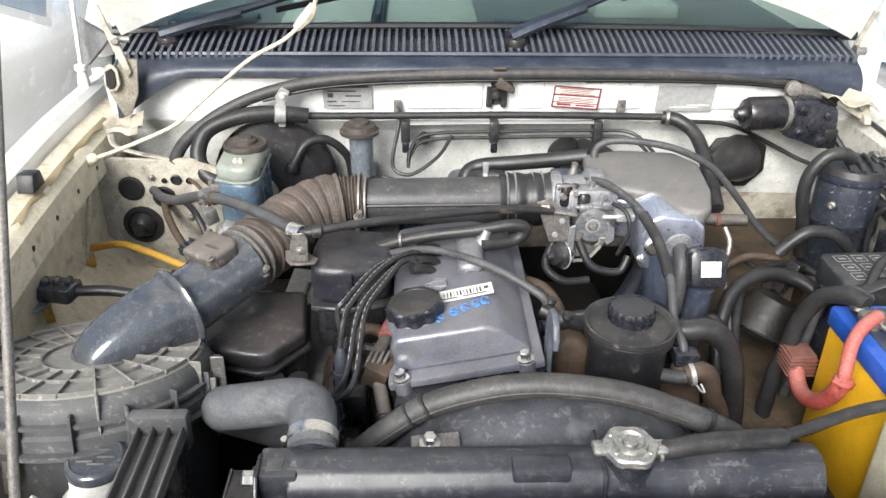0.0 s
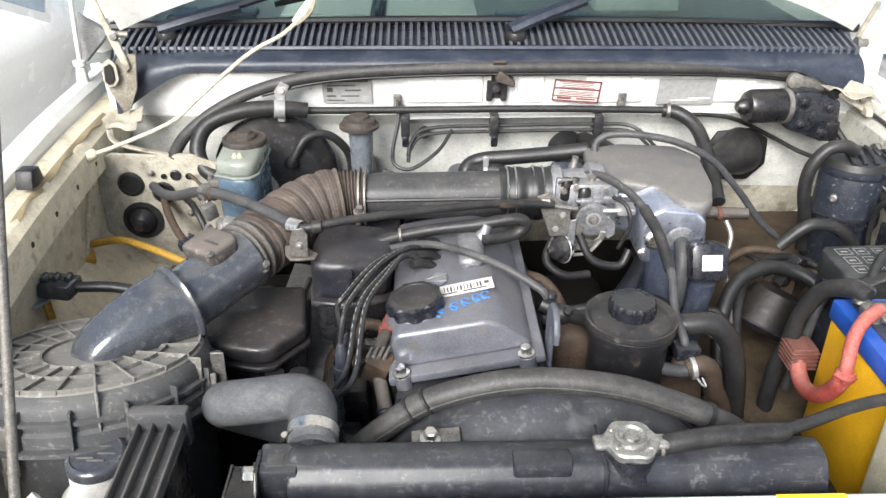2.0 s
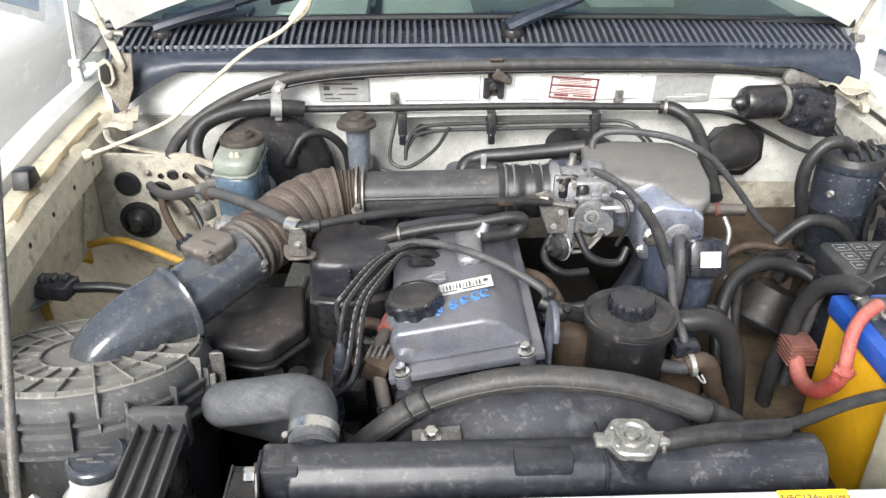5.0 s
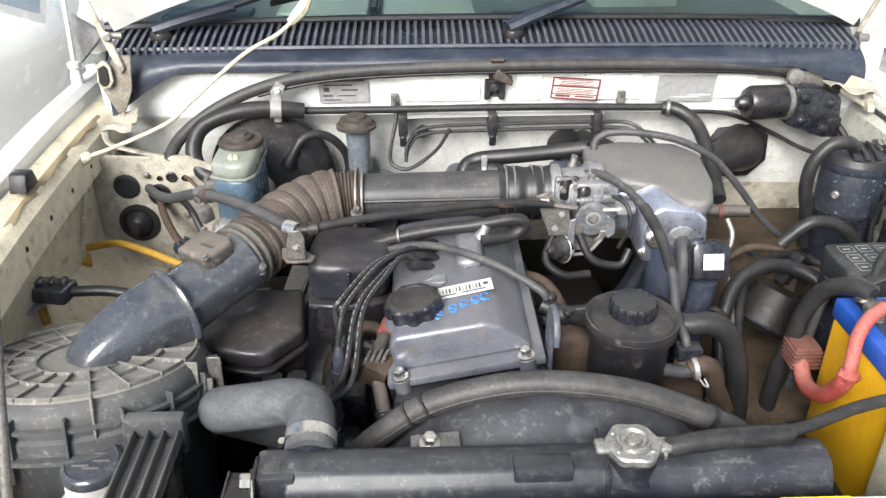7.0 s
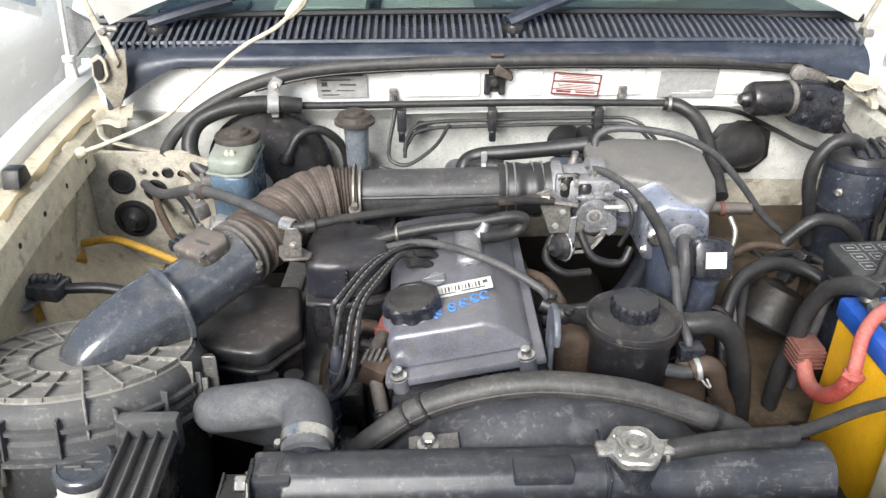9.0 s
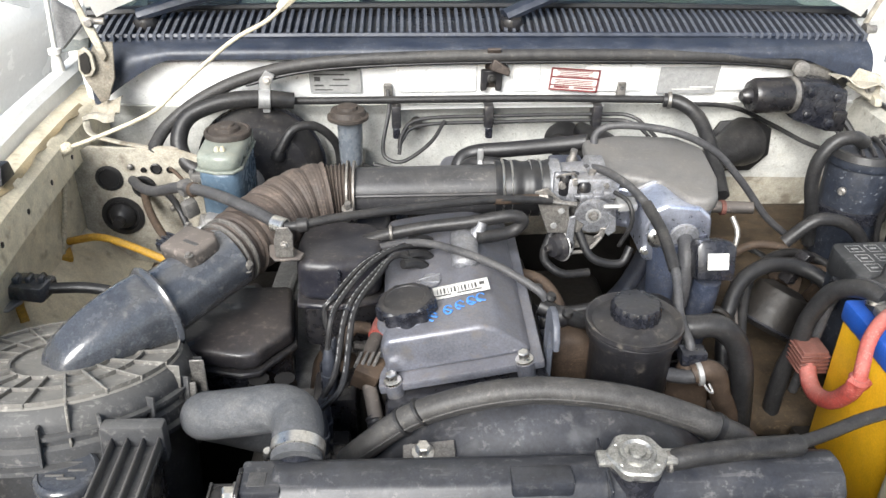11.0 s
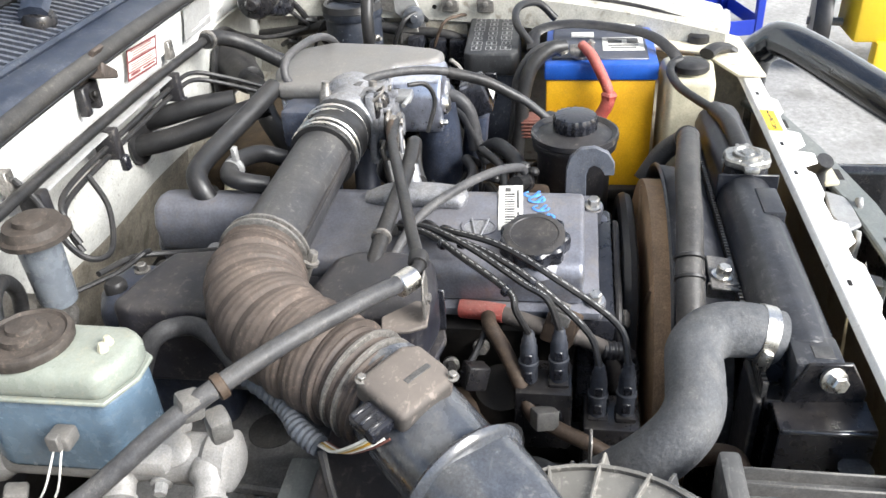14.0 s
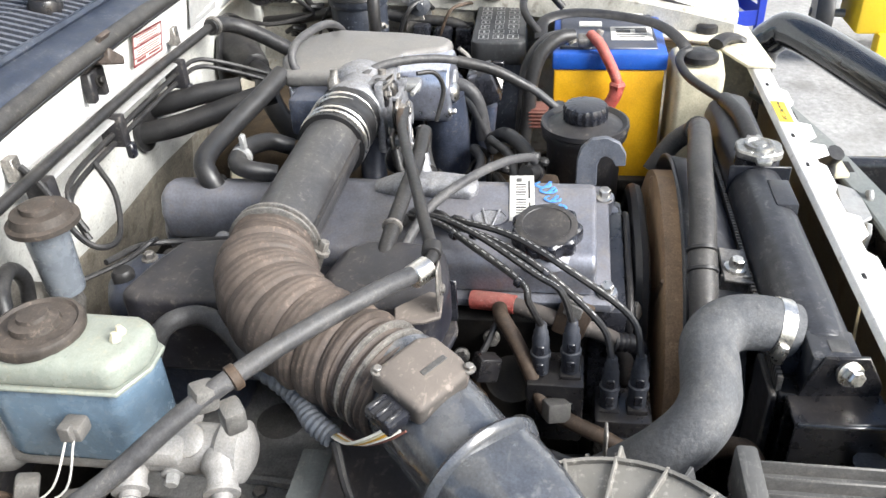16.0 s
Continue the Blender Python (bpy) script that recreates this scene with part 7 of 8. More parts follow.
pump = thing("power_steering_pump", (0.30, 0.83, 0.8), "dirty cast power steering pump under the reservoir", "pump")
part("body", lathe((0.30, 0.90, 0.86), (0, -1, 0), [(0.05, 0), (0.06, 0.01), (0.06, 0.07), (0.045, 0.08), (0.045, 0.12)], 28), "copper", pump)
part("pulley", lathe((0.30, 0.772, 0.86), (0, -1, 0), [(0.055, 0), (0.06, 0.003), (0.054, 0.012), (0.06, 0.022), (0.03, 0.024)], 32), "iron", pump)
part("bracket", prism([(0.205, 0.93), (0.262, 0.93), (0.262, 0.990), (0.245, 1.006), (0.222, 1.010), (0.205, 0.995)], 0.835, 0.885, "y", 0.010, 3), "copper", pump, "brown dusty cast bracket")

# vacuum switching box with a white label
vs = thing("vacuum_switch_box", (0.425, 0.935, 1.0), "black vacuum switch box with a small white label", "switch")
part("box", prism([(-0.024, -0.025), (0.024, -0.026), (0.027, 0.016), (0.017, 0.026), (-0.020, 0.026), (-0.025, 0.017)], -0.018, 0.016, "y", 0.004, 2, m=pose(0.426, 0.945, 1.050, -22, 0, 0)), "black", vs)
tmp = box((-0.013, -0.0105, 0), (0.014, 0.0105, 0.0008), 0.0002, 1)
xf(tmp, tmp.verts, facing((0.426, 0.9245, 1.058), (1, 0, 0), (0, 0.37, 0.93)))
part("label", tmp, "label", vs)
part("stem", tube([(0.426, 0.945, 1.02), (0.424, 0.95, 0.97), (0.42, 0.955, 0.90)], 0.018, 12, 4), "bluetint", vs)
part("pipe", tube([(0.455, 0.96, 1.03), (0.465, 0.97, 1.07), (0.46, 0.985, 1.09)], 0.0035, 8, 4), "dull", vs)

# vacuum hoses over the manifold
solo("vacuum_hose", tube([(0.283, 1.09, 1.098), (0.283, 1.085, 1.116), (0.305, 1.05, 1.126), (0.335, 0.985, 1.120), (0.350, 0.920, 1.098), (0.356, 0.875, 1.072), (0.354, 0.835, 1.04), (0.360, 0.806, 1.02), (0.361, 0.801, 1.005)], 0.0056, 12, 7), "hose", (0.33, 0.99, 1.11), "grey rubber vacuum hose arching over the manifold", "hose", "vacuum hoses")
solo("vacuum_hose_sleeve", tube([(0.340, 0.972, 1.116), (0.350, 0.925, 1.100), (0.356, 0.880, 1.074)], 0.0074, 12, 5), "rubber", (0.345, 0.93, 1.10), "black rubber sleeve over a vacuum hose", "hose sleeve")
solo("vacuum_hose", tube([(0.318, 1.175, 1.10), (0.316, 1.185, 1.122), (0.335, 1.185, 1.138), (0.38, 1.175, 1.142), (0.44, 1.168, 1.132), (0.495, 1.165, 1.105), (0.545, 1.165, 1.055), (0.595, 1.17, 0.995), (0.635, 1.175, 0.96)], 0.0056, 12, 7), "hose", (0.4, 1.17, 1.14), "grey rubber vacuum hose looping over the plenum", "hose", "vacuum hoses")
solo("vacuum_hose", tube([(0.40, 0.985, 1.045), (0.395, 0.962, 1.035), (0.392, 0.945, 1.0), (0.39, 0.93, 0.96)], 0.008, 12, 6), "hose", (0.40, 0.96, 1.03), "short grey rubber hose at the plenum end", "hose", "vacuum hoses")
for pts, r in (([(0.115, 1.215, 1.02), (0.118, 1.235, 1.058), (0.14, 1.245, 1.072), (0.20, 1.235, 1.082), (0.26, 1.215, 1.096), (0.31, 1.20, 1.108)], 0.0125),
               ([(0.135, 1.16, 1.055), (0.125, 1.19, 1.066), (0.135, 1.205, 1.070), (0.17, 1.205, 1.070), (0.205, 1.19, 1.062), (0.215, 1.165, 1.05)], 0.011),
               ([(0.300, 1.430, 1.020), (0.312, 1.38, 1.026), (0.332, 1.33, 1.036), (0.355, 1.28, 1.048), (0.375, 1.24, 1.055)], 0.0155),
               ([(0.345, 1.430, 1.038), (0.350, 1.38, 1.050), (0.362, 1.34, 1.058), (0.38, 1.29, 1.060)], 0.0150)):
    solo("coolant_hose", tube(pts, r, 14, 7), "blackrubber", pts[0], "black rubber coolant hose behind the intake", "hose", "coolant hoses")
solo("hose_collar", lathe((0.128, 1.236, 1.030), (0, 0, 1), [(0.022, 0), (0.020, 0.006), (0.017, 0.010), (0.015, 0.020)], 20), "blackrubber", (0.128, 1.236, 1.030), "black rubber collar on the rear of the valve cover", "collar")
hc = thing("hose_clip", (0.15, 1.197, 1.08), "pale hose clip with sprung ears", "hose clip")
part("ring", lathe((0.143, 1.204, 1.070), (1, 0, 0), [(0.0115, 0), (0.013, 0.001), (0.013, 0.007), (0.0115, 0.008)], 18), "plate", hc)
part("ear", box((0.143, 1.196, 1.080), (0.152, 1.202, 1.098), 0.001, 1), "plate", hc)
solo("firewall_hole", lathe((0.315, 1.416, 1.026), (0, -1, 0), [(0.034, 0), (0.034, 0.004), (0.028, 0.006)], 24), "blackrubber", (0.252, 1.41, 1.03), "dark rubber grommet round the heater pipes", "grommet")

# breather hoses on the engine
br = thing("breather_hose", (0.1, 0.99, 1.07), "dark breather hose curling back from the valve cover", "hose")
part("hose", tube([(0.124, 0.977, 1.068), (0.150, 0.985, 1.066), (0.176, 0.992, 1.070), (0.186, 0.992, 1.084), (0.170, 0.99, 1.092), (0.12, 0.99, 1.084), (0.06, 0.995, 1.074), (0.005, 1.0, 1.060), (-0.03, 1.003, 1.046)], 0.0085, 12, 7), "rubber", br)
part("clip", lathe((0.012, 0.999, 1.064), (1, 0, 0.1), [(0.0087, 0), (0.0105, 0.001), (0.0105, 0.004), (0.0087, 0.005)], 14), "dull", br)
solo("vapour_hose", tube([(-0.03, 0.99, 1.030), (0.0, 0.985, 1.050), (0.05, 0.965, 1.068), (0.10, 0.93, 1.075), (0.15, 0.895, 1.070), (0.19, 0.87, 1.055), (0.20, 0.865, 1.045)], 0.0052, 12, 7), "hose", (0.1, 0.93, 1.07), "thin grey vapour hose lying across the valve cover", "hose")
sw = thing("oil_pressure_hose", (0.21, 0.85, 1.0), "black hose and fittings beside the valve cover", "hose")
part("hose", tube([(0.195, 0.875, 1.030), (0.225, 0.865, 1.020), (0.26, 0.868, 1.010), (0.30, 0.885, 1.015), (0.345, 0.91, 1.01), (0.37, 0.93, 0.99)], 0.010, 12, 6), "blackrubber", sw)
part("hose", tube([(0.20, 0.88, 1.00), (0.24, 0.89, 1.00), (0.29, 0.90, 1.005), (0.33, 0.93, 1.01)], 0.006, 10, 6), "rubber", sw)
part("fitting", lathe((0.215, 0.868, 1.02), (1, -0.2, -0.2), [(0.011, 0), (0.013, 0.003), (0.013, 0.012), (0.010, 0.016)], 14), "dusty", sw)
for p in ((0.195, 0.90, 1.035), (0.205, 0.865, 1.045), (0.225, 0.855, 1.028)):
    part("cap", lathe(p, (0.2, -0.2, 1), [(0.006, 0), (0.007, 0.004), (0.005, 0.008)], 12), "rubber", sw)

rw = thing("engine_rear_wire", (0.02, 1.2, 1.0), "thin dark wire with a round plug along the engine's rear", "wire")
part("wire", tube([(-0.02, 1.30, 1.03), (0.03, 1.285, 1.02), (0.055, 1.25, 1.010), (0.062, 1.19, 1.012), (0.058, 1.13, 1.020), (0.03, 1.10, 1.018)], 0.0035, 8, 6), "rubber", rw)
part("plug", lathe((0.045, 1.262, 0.985), (-0.3, 0, 1), [(0.015, 0), (0.015, 0.010), (0.011, 0.016), (0.0, 0.018)], 18), "dusty", rw)
for y in (1.12, 1.165, 1.21):
    part("boss", lathe((0.075, y, 1.000), (-0.8, 0, 0.6), [(0.010, 0), (0.010, 0.010), (0.006, 0.012)], 12), "alloy", rw)

# accelerator cable with its clip
acb = thing("accelerator_cable", (-0.1, 0.95, 1.1), "thick grey sleeved accelerator cable held by a steel clip", "cable")
part("sleeve", tube([(-0.405, 1.265, 1.020), (-0.375, 1.215, 1.030), (-0.330, 1.144, 1.058), (-0.275, 1.085, 1.092), (-0.22, 1.030, 1.109), (-0.165, 0.980, 1.113), (-0.128, 0.952, 1.108), (-0.112, 0.942, 1.106)], 0.0077, 12, 7), "hose", acb)
part("inner_sleeve", tube([(-0.112, 0.942, 1.106), (-0.095, 0.940, 1.108), (-0.048, 0.954, 1.111), (0.06, 0.985, 1.110), (0.15, 1.01, 1.106), (0.228, 1.022, 1.098)], 0.0058, 10, 7), "rubber", acb)
part("end_rod", tube([(0.195, 1.02, 1.102), (0.262, 1.024, 1.090)], 0.0035, 8, 2), "dull", acb)
part("collar", lathe((-0.098, 0.940, 1.108), (1, 0.1, 0.05), [(0.008, 0), (0.009, 0.002), (0.009, 0.012), (0.007, 0.014)], 14), "rubber", acb)
part("wrap", lathe((-0.128, 0.952, 1.1055), (0.75, -0.5, 0), [(0.0095, 0), (0.0105, 0.001), (0.0105, 0.018), (0.0095, 0.019)], 16), "steel", acb, "bright steel clip")
part("clip_plate", prism([(-0.126, 1.068), (-0.104, 1.068), (-0.103, 1.100), (-0.108, 1.110), (-0.122, 1.109), (-0.127, 1.09)], 0.9315, 0.9335, "y", 0.001, 1), "dull", acb)
part("clip_bolt", hexbolt((-0.114, 0.9315, 1.085), (0, -1, 0.1), 0.004, 0.004), "dull", acb)
part("clip_foot", prism([(-0.140, 0.968), (-0.118, 0.972), (-0.092, 0.945), (-0.096, 0.932), (-0.128, 0.930), (-0.136, 0.944)], 1.062, 1.066, "z", 0.0012, 1), "verydusty", acb, "dusty steel foot plate")
part("joint_block", box((-0.276, 1.070, 1.084), (-0.257, 1.089, 1.104), 0.004, 2, m=pose(0, 0, 0, 0, 12, -45)), "clipgrey", acb, "grey plastic cable clip")
part("clip_block", box((-0.269, 1.055, 1.058), (-0.252, 1.075, 1.082), 0.004, 2, m=pose(0, 0, 0, 10, 0, -50)), "clipgrey", acb)
part("clip_collar", lathe((-0.254, 1.064, 1.099), (0.7, -0.7, 0.2), [(0.0088, 0), (0.0102, 0.001), (0.0102, 0.007), (0.0088, 0.008)], 14), "copper", acb)


# ---------------------------------------------------------------- brakes
bb = thing("brake_booster", (-0.215, 1.32, 1.0), "black brake booster drum on the firewall", "brake booster")
part("drum", lathe((-0.215, 1.405, 1.000), (0, -1, 0), [(0.075, 0), (0.098, 0.008), (0.104, 0.03), (0.108, 0.034), (0.104, 0.040), (0.100, 0.07), (0.088, 0.088), (0.05, 0.098), (0.03, 0.11)], 44), "dusty", bb)
part("seam_ring", lathe((-0.215, 1.374, 1.000), (0, -1, 0), [(0.104, 0), (0.1105, 0.001), (0.1105, 0.006), (0.104, 0.007)], 44), "black", bb, "rolled black seam")
for q in (50, 130):
    part("stud", hexbolt((-0.215 + 0.062 * math.cos(radians(q)), 1.316, 1.000 + 0.062 * math.sin(radians(q))), (0, -1, 0), 0.006, 0.010), "dull", bb)
mc = thing("brake_master_cylinder", (-0.235, 1.18, 0.98), "alloy brake master cylinder with a milky fluid reservoir", "master cylinder")
part("cylinder", lathe((-0.232, 1.300, 1.000), (0, -1, 0), [(0.032, 0), (0.030, 0.02), (0.022, 0.03), (0.021, 0.20), (0.025, 0.205), (0.025, 0.222), (0.015, 0.228)], 26), "castmatte", mc, "dull alloy cylinder")
RV = [(-0.266, 1.148), (-0.238, 1.135), (-0.214, 1.136), (-0.204, 1.152), (-0.202, 1.250), (-0.210, 1.266), (-0.256, 1.266), (-0.267, 1.25)]
def grow(k):
    return [(-0.232 + (a + 0.232) * k, 1.20 + (b - 1.20) * (1 + (k - 1) * 0.5)) for a, b in RV]
rv = part("reservoir_lower", prism(grow(1.0), 1.012, 1.090, "z", 0.010, 3), "fluid", mc, "lower half dark with fluid")
ru = part("reservoir_upper", prism(grow(1.04), 1.089, 1.116, "z", 0.010, 3), "mint", mc, "milky upper half")
part("seam", prism(grow(1.08), 1.088, 1.092, "z", 0.001, 1), "mint", ru)
part("filler_cap", lathe((-0.233, 1.219, 1.113), (0, 0, 1), [(0.029, 0), (0.0345, 0.002), (0.0355, 0.008), (0.034, 0.011), (0.031, 0.012), (0.029, 0.010), (0.019, 0.011), (0.018, 0.016), (0.012, 0.018), (0.011, 0.021), (0.0, 0.0215)], 36), "brownblack", mc, "dusty dark cap")
for x in (-0.241, -0.233):
    part("nub", lathe((x + 0.004, 1.155, 1.113), (0, 0, 1), [(0.004, 0), (0.0045, 0.005), (0.002, 0.010)], 8), "natural", ru)
part("level_switch", box((-0.285, 1.174, 1.056), (-0.268, 1.192, 1.070), 0.003, 2), "clipgrey", mc)
part("switch_clip", box((-0.289, 1.178, 1.060), (-0.282, 1.188, 1.074), 0.001, 1), "clipgrey", mc)
part("wire", tube([(-0.285, 1.180, 1.060), (-0.300, 1.190, 1.022), (-0.312, 1.215, 1.010), (-0.315, 1.23, 0.98)], 0.0009, 6, 5), "label", mc)
part("wire", tube([(-0.285, 1.186, 1.060), (-0.303, 1.198, 1.026), (-0.316, 1.222, 1.012), (-0.318, 1.24, 0.98)], 0.0009, 6, 5), "label", mc)
for y, z in ((1.094, 1.004), (1.172, 0.998)):
    un = part("outlet", lathe((-0.240, y, z), (-0.85, -0.25, -0.30), [(0.016, 0), (0.0165, 0.012), (0.0125, 0.018), (0.0125, 0.030), (0.0145, 0.031), (0.0145, 0.034), (0.0085, 0.035), (0.0085, 0.040)], 18), "castmatte", mc, "cast outlet boss")
    part("pipe_nut", lathe((-0.274, y - 0.010, z - 0.012), (-0.85, -0.25, -0.30), [(0.0072, 0), (0.0072, 0.010), (0.0045, 0.012), (0.0042, 0.018)], 6), "plate", un)
    part("brake_pipe", tube([(-0.284, y - 0.013, z - 0.016), (-0.300, y - 0.014, z - 0.030), (-0.306, y + 0.004, z - 0.052), (-0.304, y + 0.030, z - 0.066), (-0.31, y + 0.05, z - 0.11)], 0.0032, 8, 6), "plate", un)
for y in (1.12, 1.20):
    part("boss", lathe((-0.236, y, 1.012), (-0.6, 0, 0.8), [(0.014, 0), (0.014, 0.010), (0.010, 0.013)], 16), "castmatte", mc)
part("stop_bolt", hexbolt((-0.250, 1.135, 0.990), (-0.9, -0.2, -0.2), 0.006, 0.012), "plate", mc)
part("union_block", box((-0.292, 1.19, 0.955), (-0.262, 1.222, 0.982), 0.004, 2, m=pose(0, 0, 0, 0, 15, 20)), "castmatte", mc)
part("foot", box((-0.262, 1.12, 1.008), (-0.205, 1.25, 1.024), 0.005, 2), "castmatte", mc)

cl2 = thing("clutch_fluid_reservoir", (-0.06, 1.325, 1.0), "small round clutch fluid reservoir with a ribbed grey cap", "reservoir")
part("body", lathe((-0.058, 1.325, 1.022), (0, 0, 1), [(0.018, 0), (0.019, 0.006), (0.021, 0.07), (0.024, 0.082)], 26), "milkgrey", cl2, "blue-grey milky body")
part("cap", lathe((-0.060, 1.322, 1.100), (0, 0, 1), [(0.030, 0), (0.034, 0.002), (0.034, 0.007), (0.030, 0.009), (0.029, 0.012), (0.027, 0.017), (0.017, 0.018), (0.016, 0.023), (0.010, 0.024), (0.0, 0.0245)], 32), "brownblack", cl2, "dusty dark cap")
part("base", lathe((-0.056, 1.34, 0.985), (0, -0.2, 1), [(0.020, 0), (0.022, 0.02), (0.016, 0.04)], 20), "dull", cl2)
part("cylinder", lathe((-0.058, 1.40, 1.005), (0, -1, 0), [(0.02, 0), (0.02, 0.07), (0.014, 0.075)], 18), "dull", cl2)
part("pipe", tube([(-0.04, 1.33, 1.015), (0.0, 1.29, 1.02), (0.02, 1.27, 1.03), (0.035, 1.27, 1.025)], 0.003, 8, 6), "rubber", cl2)

# large corrugated loom to the air flow meter
lm = thing("meter_wiring_loom", (-0.26, 1.05, 1.0), "corrugated grey wiring loom to the air flow meter", "wiring loom")
part("loom", tube([(-0.118, 1.225, 0.965), (-0.117, 1.196, 1.025), (-0.102, 1.171, 1.032), (-0.109, 1.143, 1.032), (-0.139, 1.109, 1.030), (-0.165, 1.088, 1.030)], 0.0095, 12, 6), "hose", lm)
part("conduit", tube([(-0.158, 1.094, 1.030), (-0.183, 1.057, 1.030), (-0.204, 1.034, 1.030), (-0.222, 1.020, 1.029), (-0.234, 1.002, 1.026)], 0.0090, 14, 24, rfun=ribbed(16, 0.09)), "conduitgrey", lm, "blue-grey corrugated conduit", 70)
for k, c in enumerate(("label", "natural", "yellowwire", "label", "redbrown")):
    part("wire", tube([(-0.234, 1.003 - 0.002 * k, 1.027 + 0.001 * k), (-0.252, 0.985 - 0.003 * k, 1.040), (-0.262, 0.966 - 0.004 * k, 1.058), (-0.262, 0.952 - 0.004 * k, 1.068)], 0.0011, 6, 5), c, lm)
part("tail", tube([(-0.236, 1.000, 1.024), (-0.262, 0.985, 0.99), (-0.285, 0.955, 0.95), (-0.300, 0.94, 0.90)], 0.004, 8, 5), "rubber", lm)

# washer tube up to the hood, cream
wt = thing("washer_tube", (-0.485, 1.21, 1.1), "cream washer tube rising from the fender to the hood", "washer tube")
part("joint", lathe((-0.486, 1.215, 1.090), (0.5, 0.3, 0.25), [(0.008, 0), (0.009, 0.004), (0.009, 0.016), (0.006, 0.02)], 12), "string", wt)
part("tube", tube([(-0.488, 1.215, 1.092), (-0.42, 1.235, 1.112), (-0.35, 1.25, 1.140), (-0.316, 1.262, 1.167), (-0.265, 1.275, 1.209), (-0.218, 1.28, 1.244), (-0.167, 1.285, 1.271), (-0.131, 1.29, 1.305), (-0.114, 1.29, 1.335), (-0.09, 1.28, 1.39)], 0.0034, 10, 8), "string", wt)
part("sleeve", tube([(-0.150, 1.287, 1.286), (-0.131, 1.29, 1.305), (-0.120, 1.29, 1.322)], 0.0085, 8, 4, rfun=lambda s: 0.75 + 0.4 * math.sin(3.1 * s)), "string", wt, "frayed tape on the tube")
part("down_tube", tube([(-0.484, 1.212, 1.092), (-0.486, 1.207, 1.055), (-0.492, 1.195, 1.00), (-0.502, 1.18, 0.94), (-0.51, 1.16, 0.88)], 0.0041, 10, 6), "string", wt)

# yellow sleeve loom and fender connector
yl = thing("yellow_wiring_sleeve", (-0.42, 1.17, 0.93), "yellow sleeved wiring with a taped connector", "wiring")
part("sleeve", tube([(-0.50, 1.20, 0.945), (-0.45, 1.195, 0.955), (-0.40, 1.175, 0.952), (-0.34, 1.150, 0.940), (-0.28, 1.12, 0.93)], 0.0061, 10, 6), "yellowwire", yl)
part("connector", box((-0.535, 1.165, 0.905), (-0.495, 1.20, 0.94), 0.006, 2, m=pose(0, 0, 0, 10, 20, 30)), "yellowwire", yl)
part("tail", tube([(-0.50, 1.12, 0.88), (-0.505, 1.08, 0.93), (-0.50, 1.02, 0.955), (-0.49, 1.0, 0.93)], 0.0061, 8, 5), "yellowwire", yl)
fc = thing("fender_connector", (-0.47, 1.015, 0.97), "grey multi-pin connector on a bracket by the inner fender", "connector")
part("bracket", prism([(-0.545, 0.99), (-0.50, 0.985), (-0.49, 1.01), (-0.50, 1.03), (-0.54, 1.02)], 0.955, 0.960, "z", 0.001, 1), "plate", fc)
part("housing", box((-0.505, 1.00, 0.962), (-0.452, 1.04, 0.985), 0.004, 2, m=pose(0, 0, 0, 0, 0, -12)), "grey", fc)
for k in range(3):
    part("latch", box((-0.50 + 0.017 * k, 1.012, 0.983), (-0.492 + 0.017 * k, 1.030, 0.993), 0.002, 1), "grey", fc)
part("lead", tube([(-0.455, 1.02, 0.972), (-0.40, 1.025, 0.968), (-0.34, 1.02, 0.955), (-0.28, 1.02, 0.93)], 0.008, 10, 6), "blackrubber", fc)

bh2 = thing("booster_vacuum_hose", (-0.15, 1.34, 1.07), "dark dusty vacuum hose curving over the brake booster", "hose")
part("hose", tube([(-0.175, 1.300, 1.050), (-0.150, 1.315, 1.085), (-0.115, 1.330, 1.085), (-0.085, 1.345, 1.050), (-0.080, 1.36, 1.00), (-0.09, 1.37, 0.95)], 0.0075, 12, 7), "rubber", bh2)
part("elbow", lathe((-0.178, 1.298, 1.040), (0.3, 0.2, 1), [(0.011, 0), (0.012, 0.004), (0.010, 0.014)], 14), "blackrubber", bh2)
lw = thing("left_apron_harness", (-0.36, 1.25, 1.0), "thin dark wires and clips at the bulkhead plate", "wiring")
part("wire", tube([(-0.372, 1.272, 1.000), (-0.350, 1.240, 1.012), (-0.325, 1.205, 1.010), (-0.305, 1.180, 0.985), (-0.29, 1.15, 0.95)], 0.0055, 10, 6), "rubber", lw)
part("wire", tube([(-0.345, 1.272, 1.034), (-0.335, 1.250, 1.045), (-0.315, 1.235, 1.030), (-0.300, 1.225, 0.995)], 0.003, 8, 6), "copper", lw)
part("wire", tube([(-0.392, 1.270, 1.000), (-0.378, 1.235, 0.985), (-0.355, 1.200, 0.965), (-0.33, 1.17, 0.955)], 0.0065, 10, 6), "copper", lw)
part("clip", box((-0.318, 1.205, 1.020), (-0.300, 1.222, 1.040), 0.003, 2, m=pose(0, 0, 0, 20, 10, 30)), "clipgrey", lw)
for k, (x, z) in enumerate(((-0.30, 1.015), (-0.318, 1.005), (-0.352, 0.965), (-0.408, 1.040))):
    part("stud", lathe((x, 1.2745, z), (0, -1, 0), [(0.0050, 0), (0.0050, 0.004), (0.0026, 0.006)], 8), "dull", lw)
sm2 = thing("seam_sealer", (-0.45, 1.285, 1.08), "torn cream seam sealer along the corner of the inner fender", "sealer")
